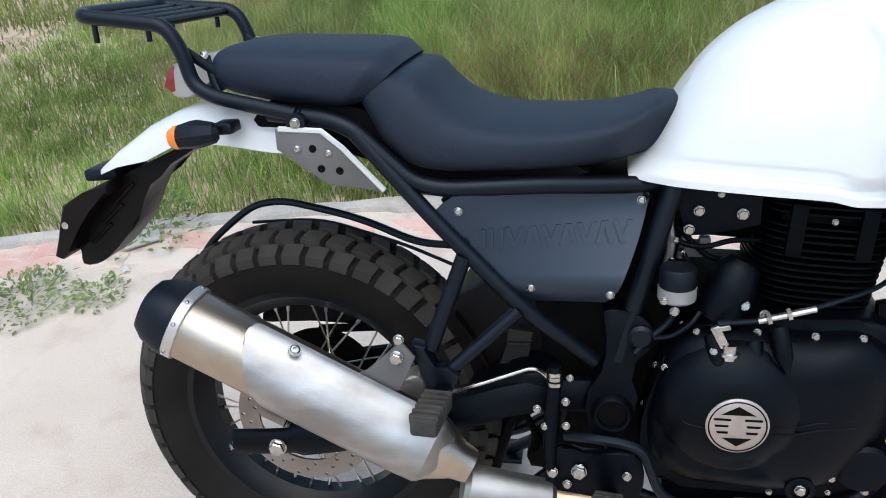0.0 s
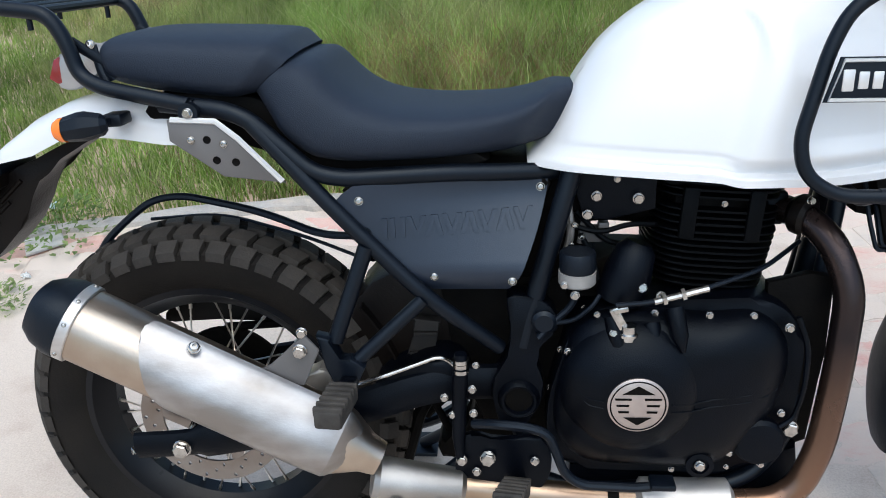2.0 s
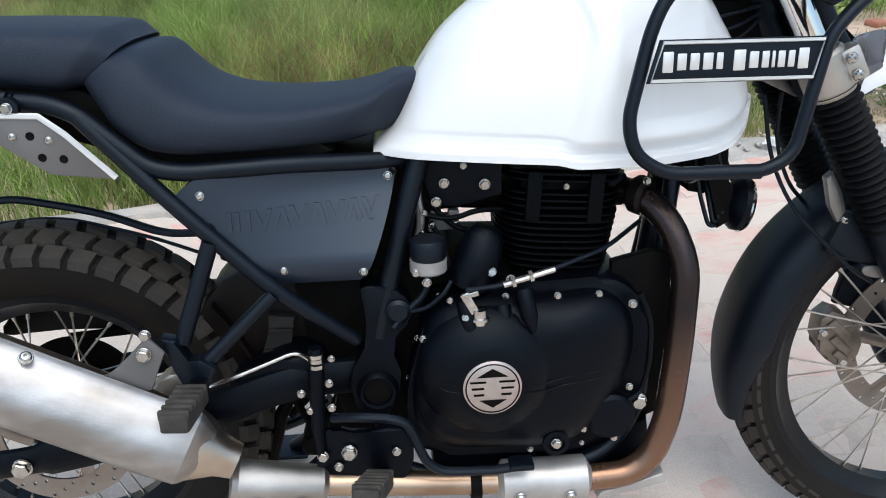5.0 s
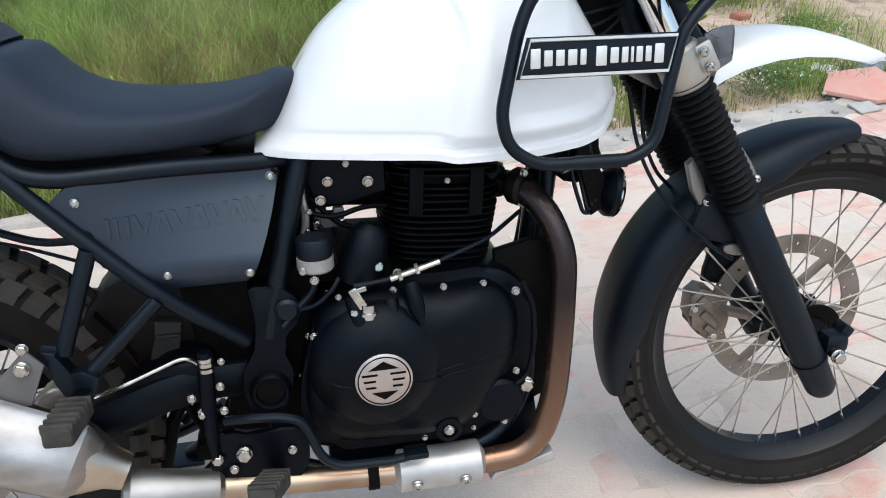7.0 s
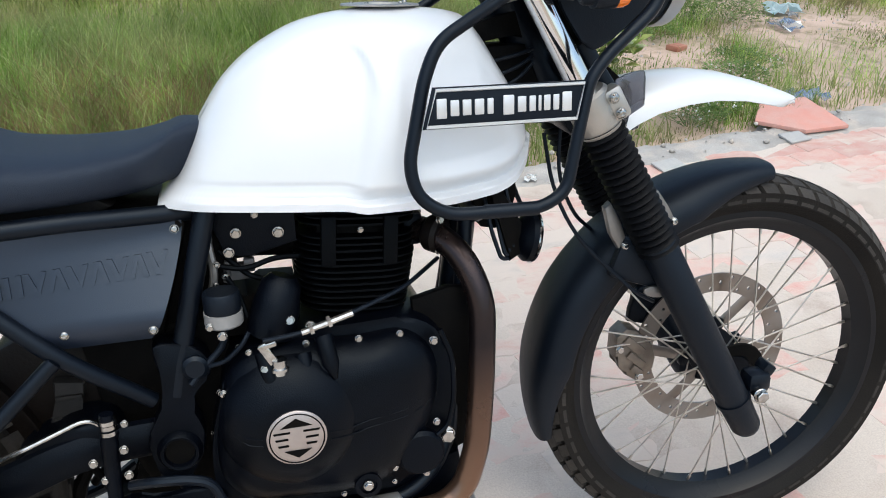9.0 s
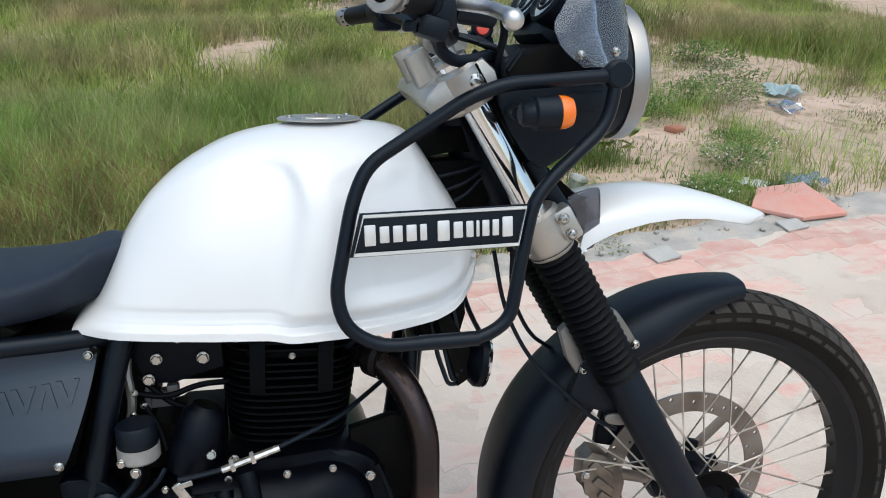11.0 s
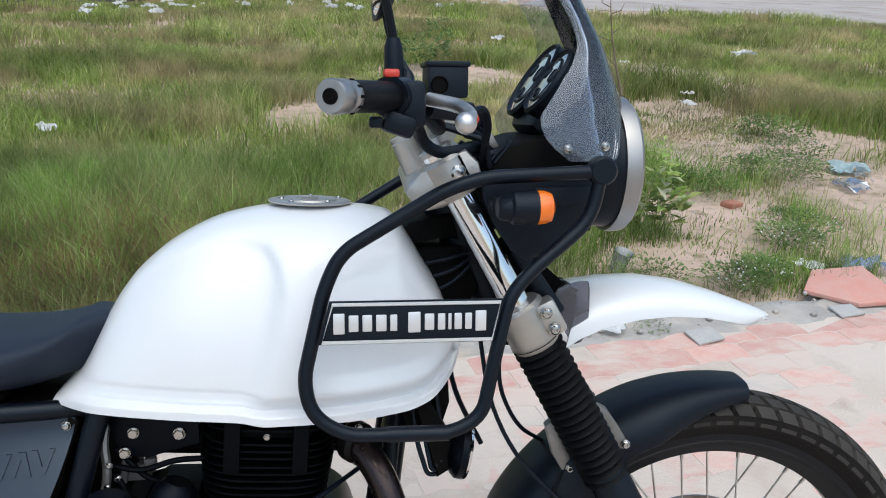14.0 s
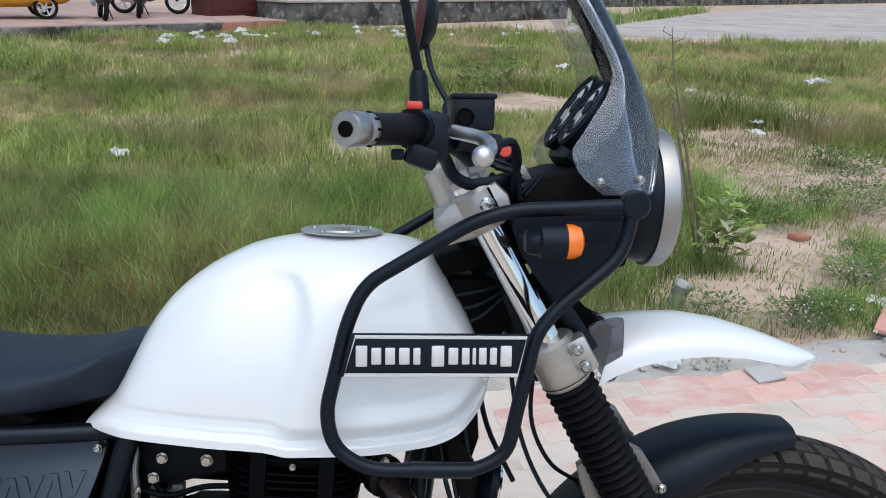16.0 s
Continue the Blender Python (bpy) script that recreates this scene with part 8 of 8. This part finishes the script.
M["redstone"] = mat("broken_red_brick", (0.38, 0.18, 0.12), 0.9, color2=(0.3, 0.12, 0.08), scale=20, bump=0.6, bump_scale=120)


def litter(x, y, size, material, label, seed, high=0.35, z=0.0):
    r = random.Random(seed)
    bm = bmesh.new()
    n = 7
    g = []
    for i in range(n):
        row = []
        for j in range(n):
            u, v = i / (n - 1) - 0.5, j / (n - 1) - 0.5
            rad = 1 - 0.4 * (abs(u) + abs(v))
            row.append(bm.verts.new((size * u * (1 + r.uniform(-0.25, 0.25)), 0.7 * size * v * (1 + r.uniform(-0.3, 0.3)), size * high * r.random() * rad)))
        g.append(row)
    for i in range(n - 1):
        for j in range(n - 1):
            bm.faces.new((g[i][j], g[i + 1][j], g[i + 1][j + 1]))
            bm.faces.new((g[i][j], g[i + 1][j + 1], g[i][j + 1]))
    bmesh.ops.solidify(bm, geom=list(bm.faces), thickness=0.0012)
    ob = part("litter", bm, material, None, "", 0, Matrix.Translation((x, y, z)) @ Matrix.Rotation(r.uniform(0, 6.28), 4, "Z"))
    return tagged(ob, label, "litter", group="scattered litter")


W_ = "crumpled white plastic scrap in the grass"
for k, (x, y, s, m, l, h, z) in enumerate((
        (-2.83, 13.74, 0.20, "plastic_white", W_, 0.5, 0.16), (-2.55, 14.6, 0.16, "plastic_white", W_, 0.5, 0.16), (-1.6, 15.4, 0.2, "plastic_white", W_, 0.3, 0.10), 
        (-0.94, 4.84, 0.13, "plastic_white", W_, 0.5, 0.06), (4.32, 6.22, 0.13, "plastic_white", W_, 0.4, 0.02), (4.69, 8.87, 0.14, "plastic_white", W_, 0.4, 0.04), (-1.03, 1.325, 0.05, "plastic_blue", "pale blue plastic scrap at the grass edge", 0.5, 0.03), (4.52, 6.67, 0.12, "plastic_white", W_, 0.4, 0.04),
        (3.17, 2.34, 0.14, "plastic_white", "torn white wrapper beside the red slab", 0.25, -0.03), (3.40, 2.30, 0.26, "plastic_sheet", "crumpled clear plastic sheet behind the red slab", 0.25, -0.03), (0.05, 1.73, 0.15, "foil", "black and silver torn packet in the grass", 0.45, 0.07), (4.51, 4.04, 0.26, "plastic_blue", "bluish torn plastic bag on earth", 0.35, -0.03),
        (4.28, 3.66, 0.26, "plastic_clear", "clear plastic scrap on earth", 0.2, -0.03), (3.45, 10.6, 0.2, "plastic_white", W_, 0.4, 0.12), (1.955, 1.665, 0.085, "plastic_white", "white card scrap on the mortar strip", 0.05, 0.022), (-0.91, 0.94, 0.035, "plastic_white", "small white scrap on the sand", 0.3, 0.006), (-1.06, 1.35, 0.06, "plastic_blue", "blue plastic scrap in the grass", 0.4, 0.05),
        (3.9, 9.0, 0.16, "plastic_white", W_, 0.3, 0.10), (4.5, 3.9, 0.10, "plastic_clear", "clear plastic scrap on earth", 0.4, -0.03), (6.6, 9.5, 0.3, "plastic_white", W_, 0.3, 0.10), (1.70, 1.60, 0.06, "plastic_white", "white paper scrap at the kerb", 0.2, 0.012))):
    litter(x, y, s, m, l, 30 + k, h, z)
rl = random.Random(77)
for k in range(30):
    # small scraps blown against the foot of the terrace and the wall
    u = rl.uniform(-2.9, 5.5)
    y = 17.6 + 0.30 * u + rl.uniform(-2.6, 0.2) if u > -1.5 else 14.2 + rl.uniform(-0.9, 1.6)
    litter(u, y, rl.uniform(0.06, 0.22), "plastic_white", "small white scrap at the foot of the terrace", 300 + k, 0.6, rl.uniform(0.08, 0.16))

bm = bmesh.new()
revolve(bm, [(0.0, 0.0), (0.030, 0.0), (0.036, 0.085), (0.039, 0.088), (0.039, 0.092), (0.0355, 0.088), (0.029, 0.003), (0, 0.003)], (0, 0, 0), (0, 0, 1), 24)
tagged(part("plastic_cup", bm, "plastic_clear", None, "", 40, pose(2.22, 2.36, -0.04, 8, 12, 0) @ Matrix.Scale(1.15, 4)), "clear plastic cup on bare earth", "cup")
bm = bmesh.new()
brick(bm, (0, 0, 0.012), (0.12, 0.085, 0.036), 0.010)
tagged(part("brick_fragment", bm, "redstone", None, "", 30, pose(3.28, 3.32, -0.045, 0, 4, 30)), "broken red brick on bare earth", "brick")
# a raised corner of red slabs beside the kerb, and loose grey pieces
bm = slab(bmesh.new(), [(-0.175, -0.045), (-0.020, -0.195), (0.205, -0.185), (0.24, 0.17), (-0.02, 0.15)], 0.0, 0.020, 0.004, axis=2)
tagged(part("loose_slab", bm, "looseslab", None, "", 35, pose(3.07, 2.00, 0.010, 1.5, -1, 0)), "loose red paving slab on the mortar strip", "slab")
for k, (x, y, s, a) in enumerate(((2.28, 1.60, 0.062, 14), (2.97, 1.77, 0.058, 8), (-0.95, 1.13, 0.06, 35))):
    bm = slab(bmesh.new(), [(-s, -s * 0.78), (s * 0.95, -s * 0.72), (s, s * 0.72), (-s * 0.85, s * 0.8)], 0.0, 0.009, 0.002, axis=2)
    tagged(part("loose_paver", bm, "loosegrey", None, "", 35, pose(x, y, 0.006, 3, -2, a)), "loose grey paver piece on the kerb strip", "paver", group="loose grey pavers")
rp = random.Random(11)
for k in range(46):
    x = rp.uniform(1.5, 3.4)
    y = curve(PAVE_X, PAVE_Y, x) + rp.uniform(0.0, 0.22)
    if k == 0:
        bm = bmesh.new()
        bmesh.ops.create_icosphere(bm, subdivisions=1, radius=1.0)
        for v in bm.verts:
            v.co *= rp.uniform(0.75, 1.2)
        st = tagged(part("pebble", bm, "rubble", None, "", 0), "grey mortar pebble on the kerb strip", "pebble", group="kerb pebbles")
        st.matrix_basis = Matrix.Translation((x, y, 0.012)) @ Matrix.Diagonal((0.014, 0.012, 0.009, 1))
    else:
        s = rp.uniform(0.005, 0.017)
        c = copy_thing(st, Matrix())
        c.matrix_basis = Matrix.Translation((x, y, 0.012)) @ Matrix.Rotation(rp.uniform(0, 6), 4, "Z") @ Matrix.Diagonal((s, s * 0.85, s * 0.6, 1))


# small stones and crumbs strewn over the bare earth
rs = np.random.default_rng(19)
verts, faces = [], []
for k in range(900):
    x, y = rs.uniform(1.9, 5.2), rs.uniform(1.9, 5.4)
    if y < curve(KERB_X, KERB_Y, x) + 0.03:
        continue
    r0 = rs.uniform(0.004, 0.013) * (0.7 + 0.12 * y)
    n0 = len(verts)
    a0 = rs.uniform(0, 6.28)
    for q in range(5):
        verts.append((x + r0 * math.cos(a0 + q * 1.2566) * rs.uniform(0.7, 1.2), y + r0 * math.sin(a0 + q * 1.2566) * rs.uniform(0.7, 1.2), -0.047))
    verts.append((x, y, -0.045 + r0 * rs.uniform(0.5, 0.9)))
    faces += [(n0 + q, n0 + (q + 1) % 5, n0 + 5) for q in range(5)]
me = bpy.data.meshes.new("earth_crumbs")
me.from_pydata(verts, [], faces)
me.materials.append(M["rubble"])
tagged(new("earth_crumbs", me), "small pale stones strewn on bare earth", "stones", kind="stuff")


# ---- far side of the plot: terrace, wall, gravel, parked vehicles ----
U = Vector((0.74, 0.67, 0)).normalized()
V = Vector((-U.y, U.x, 0))
O = Vector((-1.35, 18.9, 0))


def far(u, v, z=0.0):
    return O + U * u + V * v + Vector((0, 0, z))


FAR = Matrix.Translation(O) @ Matrix(((U.x, V.x, 0, 0), (U.y, V.y, 0, 0), (0, 0, 1, 0), (0, 0, 0, 1)))
bm = bmesh.new()
brick(bm, (-15, 9.0, 0.02), (30, 18, 0.40), 0.02)
terrace = tagged(part("terrace", bm, "terrace", None, "", 30, FAR), "low pink plastered terrace", "terrace", kind="structure")
bm = bmesh.new()
brick(bm, (-15, -0.012, 0.02), (29.9, 0.03, 0.34), 0.006)
part("terrace_face", bm, "oldwall", terrace, "stained concrete face of the terrace")
bm = bmesh.new()
brick(bm, (6.2, 0.9, 0.26), (12.4, 1.8, 0.62), 0.03)
wall = tagged(part("wall_low", bm, "oldwall", None, "", 30, pose(-1.44, 19.75, 0, 0, 0, 44.6)), "low mossy concrete wall", "wall", kind="structure")
bm = bmesh.new()
brick(bm, (6.2, 0.9, 0.60), (12.5, 1.9, 0.06), 0.012)
part("coping", bm, "gravel", wall, "pale coping of the wall")
for u, w in ((-0.55, 0.9),):
    bm = bmesh.new()
    brick(bm, (-0.55, -0.10, 0.09), (0.85, 0.08, 0.26), 0.01)
    brick(bm, (-1.42, -0.10, 0.08), (0.75, 0.08, 0.24), 0.01)
    tagged(part("red_block", bm, "redstone", None, "", 30, FAR), "red painted stones against the terrace", "stone")
bm = slab(bmesh.new(), [(6.2, 20.6), (8.2, 19.4), (9.6, 19.6), (11.0, 20.2), (10.9, 18.3), (12.0, 17.3), (14.5, 15.6), (45, 30), (62, 60), (38, 60), (25, 48), (17.4, 39), (12.4, 31.5), (8.2, 25.2)], -0.05, -0.03, 0, axis=2)
tagged(part("gravel_lot", bm, "gravel", None, "", 0), "pale gravel yard beyond the grass", "yard", kind="structure")
bm = bmesh.new()
brick(bm, (0, 0, 1.0), (70, 0.3, 2.6), 0.02)
tagged(part("wall_far", bm, "oldwall", None, "", 30, pose(30, 58, -0.3, 0, 0, 42)), "long dark stained boundary wall far off", "wall", kind="structure")

M["scooter_blue"] = mat("dark_blue_paint", (0.02, 0.035, 0.07), 0.3, scale=10)
M["scooter_grey"] = mat("dark_grey_paint", (0.05, 0.05, 0.055), 0.3, scale=10)
M["rick_yellow"] = mat("yellow_paint", (0.62, 0.30, 0.02), 0.4, scale=6)
M["maroon"] = mat("maroon_paint", (0.09, 0.018, 0.014), 0.5, color2=(0.06, 0.012, 0.01), scale=5)


def far_wheel(parent, x, y, r, w):
    bm = bmesh.new()
    revolve(bm, [(r * 0.72, -w), (r * 0.9, -w * 1.1), (r, -w * 0.5), (r, w * 0.5), (r * 0.9, w * 1.1), (r * 0.72, w)], (x, y, r), (0, 1, 0), 28, closed=True)
    wh = part("wheel", bm, "rubber", parent, "black tyre")
    bm = bmesh.new()
    for k in range(5):
        a = k * 1.2566
        sweep(bm, [(x, y, r), (x + r * 0.74 * math.cos(a), y, r + r * 0.74 * math.sin(a))], r * 0.08, 6)
    revolve(bm, [(r * 0.66, -w * 0.7), (r * 0.75, -w * 0.7), (r * 0.75, w * 0.7), (r * 0.66, w * 0.7)], (x, y, r), (0, 1, 0), 28, closed=True)
    part("rim", bm, "silver", wh, "grey alloy rim")


def parked_scooter(place, turn, paint, label, r=0.28):
    b = new("parked_motorbike")
    b.matrix_basis = Matrix.Translation(place) @ Matrix.Rotation(turn, 4, "Z") @ Matrix.Rotation(radians(-7), 4, "X")
    far_wheel(b, 0, 0, r, 0.05)
    far_wheel(b, 1.25, 0, r, 0.045)
    part("body", skin([(-0.25, 0.80), (0.0, 0.86), (0.3, 0.80), (0.6, 0.84), (0.85, 0.95), (1.0, 0.85)], [(-0.2, 0.6), (0.0, 0.5), (0.3, 0.3), (0.6, 0.28), (0.85, 0.4), (1.0, 0.6)], [0.08, 0.14, 0.16, 0.17, 0.16, 0.10], 20, 16), paint, b, "", 50)
    part("seat", skin([(-0.30, 0.86), (0.0, 0.88), (0.35, 0.84), (0.62, 0.87)], [(-0.28, 0.78), (0.0, 0.79), (0.35, 0.77), (0.62, 0.80)], [0.09, 0.13, 0.13, 0.10], 14, 14), "seat", b, "black seat", 50)
    part("fork", sweep(bmesh.new(), [(1.25, 0, r), (0.98, 0, 0.95)], 0.04, 10), "black", b)
    part("handlebar", sweep(bmesh.new(), [(0.9, -0.34, 1.02), (0.96, 0, 0.98), (0.9, 0.34, 1.02)], 0.014, 8), "black", b)
    part("muffler", sweep(bmesh.new(), [(0.3, -0.16, 0.28), (-0.25, -0.18, 0.36)], 0.05, 12), "steel", b)
    part("front_mudguard", sweep(bmesh.new(), [(1.25 + (r + 0.04) * math.cos(a), 0, r + (r + 0.04) * math.sin(a)) for a in (0.6, 1.0, 1.5, 2.0, 2.4)], 0.05, 8, flat=(0.3, 1.2)), paint, b)
    part("stand", sweep(bmesh.new(), [(0.45, 0.08, 0.3), (0.40, 0.22, 0.02)], 0.014, 8), "black", b)
    return tagged(b, label, "motorbike", group="motorbikes parked on the terrace")


tz = 0.221
parked_scooter(Vector((-5.35, 18.1, tz)), radians(-68), "scooter_blue", "dark blue motorbike parked on the terrace")
parked_scooter(Vector((-4.85, 19.3, tz)), radians(-75), "scooter_grey", "dark grey motorbike parked on the terrace")
parked_scooter(Vector((-5.4, 20.0, tz)), radians(12), "scooter_grey", "dark grey motorbike standing side-on on the terrace", 0.30)


def rickshaw():
    b = new("auto_rickshaw")
    b.matrix_basis = Matrix.Translation((-6.4, 17.4, tz)) @ Matrix.Rotation(radians(28), 4, "Z")
    far_wheel(b, 0.1, -0.5, 0.24, 0.06)
    far_wheel(b, 0.1, 0.5, 0.24, 0.06)
    far_wheel(b, -1.9, 0.0, 0.24, 0.06)
    part("body", skin([(-2.1, 0.8), (-1.7, 1.1), (-0.6, 1.0), (0.4, 1.15), (0.75, 1.0)], [(-2.0, 0.35), (-1.7, 0.25), (-0.6, 0.22), (0.4, 0.28), (0.75, 0.4)], [0.3, 0.5, 0.6, 0.62, 0.5], 18, 16), "rick_yellow", b, "yellow sheet-metal body", 45)
    bm = bmesh.new()
    brick(bm, (-0.5, 0, 1.55), (2.2, 1.15, 0.12), 0.05)
    part("canopy", bm, "maroon", b, "dark canopy")
    for x, y in ((-1.5, -0.5), (-1.5, 0.5), (0.5, -0.5), (0.5, 0.5)):
        part("post", sweep(bmesh.new(), [(x, y, 0.9), (x, y, 1.52)], 0.025, 8), "black", b)
    tagged(b, "yellow auto rickshaw parked on the terrace", "rickshaw")


rickshaw()
bm = bmesh.new()
brick(bm, (0, 0, 0.55), (1.75, 0.8, 1.1), 0.02)
cab = tagged(part("maroon_cabinet", bm, "maroon", None, "", 30, pose(-2.95, 20.6, tz, 0, 0, 40)), "maroon metal cabinet standing on the terrace", "cabinet")
bm = bmesh.new()
brick(bm, (0, -0.41, 0.55), (1.5, 0.02, 0.9), 0.004)
part("cabinet_door", bm, "maroon", cab)


# ---- the pavers themselves: zigzag blocks in rows along the kerb ----
L_, W2 = 0.225, 0.1125


def paver_mesh():
    bm = bmesh.new()
    k = 0.014
    g = 0.0009
    up = [(-L_ / 2 + g, W2 / 2 - g), (-L_ / 4, W2 / 2 - g + k), (0, W2 / 2 - g), (L_ / 4, W2 / 2 - g + k), (L_ / 2 - g, W2 / 2 - g)]
    dn = [(L_ / 2 - g, -W2 / 2 + g), (L_ / 4, -W2 / 2 + g + k), (0, -W2 / 2 + g), (-L_ / 4, -W2 / 2 + g + k), (-L_ / 2 + g, -W2 / 2 + g)]
    out = up + dn
    c = Vector((0, k / 2, 0))
    r0 = [bm.verts.new((x, y, -0.05)) for x, y in out]
    r1 = [bm.verts.new((x, y, -0.003)) for x, y in out]
    r2 = [bm.verts.new((x * 0.982, (y - c.y) * 0.965 + c.y, 0.0)) for x, y in out]
    n = len(out)
    for a, b in ((r0, r1), (r1, r2)):
        for i in range(n):
            bm.faces.new((a[i], a[(i + 1) % n], b[(i + 1) % n], b[i]))
    bm.faces.new(r2)
    return bm


ANG = radians(8.5)
rp = random.Random(21)
spots = []
for j in range(-14, 30):
    for i in range(-16, 28):
        lx, ly = (i + (0.5 if j % 2 else 0)) * L_, j * W2
        x, y = lx * math.cos(ANG) - ly * math.sin(ANG), lx * math.sin(ANG) + ly * math.cos(ANG)
        if not (-2.5 < x < 4.7 and -1.2 < y) or y > curve(PAVE_X, PAVE_Y, x) - 0.05:
            continue
        top = curve(PAVE_X, PAVE_Y, x)
        red = rp.random() < (0.94 if top - y < 0.20 else 0.74 if (j // 3) % 2 else 0.52)
        if rp.random() < (0.10 if top - y < 0.16 and x > 1.2 else 0.0):
            continue
        d = Vector((max(0, abs(x - 1.2) - 0.8), y - 0.8, 0)).length
        spots.append((d, x, y, red, rp.uniform(-0.0018, 0.0012), rp.uniform(-0.6, 0.6), rp.uniform(-0.5, 0.5)))
spots.sort()
src = {}
for d, x, y, red, z, ra, rb in spots[:300]:
    m = pose(x, y, z, ra, rb, math.degrees(ANG))
    kind = "greypaver" if not red else "redpaver" if curve(PAVE_X, PAVE_Y, x) - y < 0.20 else "dustyred"
    if kind not in src:
        src[kind] = part("paver", paver_mesh(), kind, pavement, "grey interlocking paver" if not red else "faded red interlocking paver", 0, m)
    else:
        share(src[kind], "paver", pavement, m)
for kind in ("redpaver", "dustyred", "greypaver"):
    bm = bmesh.new()
    for d, x, y, red, z, ra, rb in spots[300:]:
        if kind == ("greypaver" if not red else "redpaver" if curve(PAVE_X, PAVE_Y, x) - y < 0.20 else "dustyred"):
            one = paver_mesh()
            one.transform(pose(x, y, z, ra, rb, math.degrees(ANG)))
            tmp = bpy.data.meshes.new("tmp")
            one.to_mesh(tmp)
            one.free()
            bm.from_mesh(tmp)
            bpy.data.meshes.remove(tmp)
    ob = part("outer_pavers", bm, kind, pavement, "", 0)
    tagged(ob, "further interlocking pavers", kind="stuff")
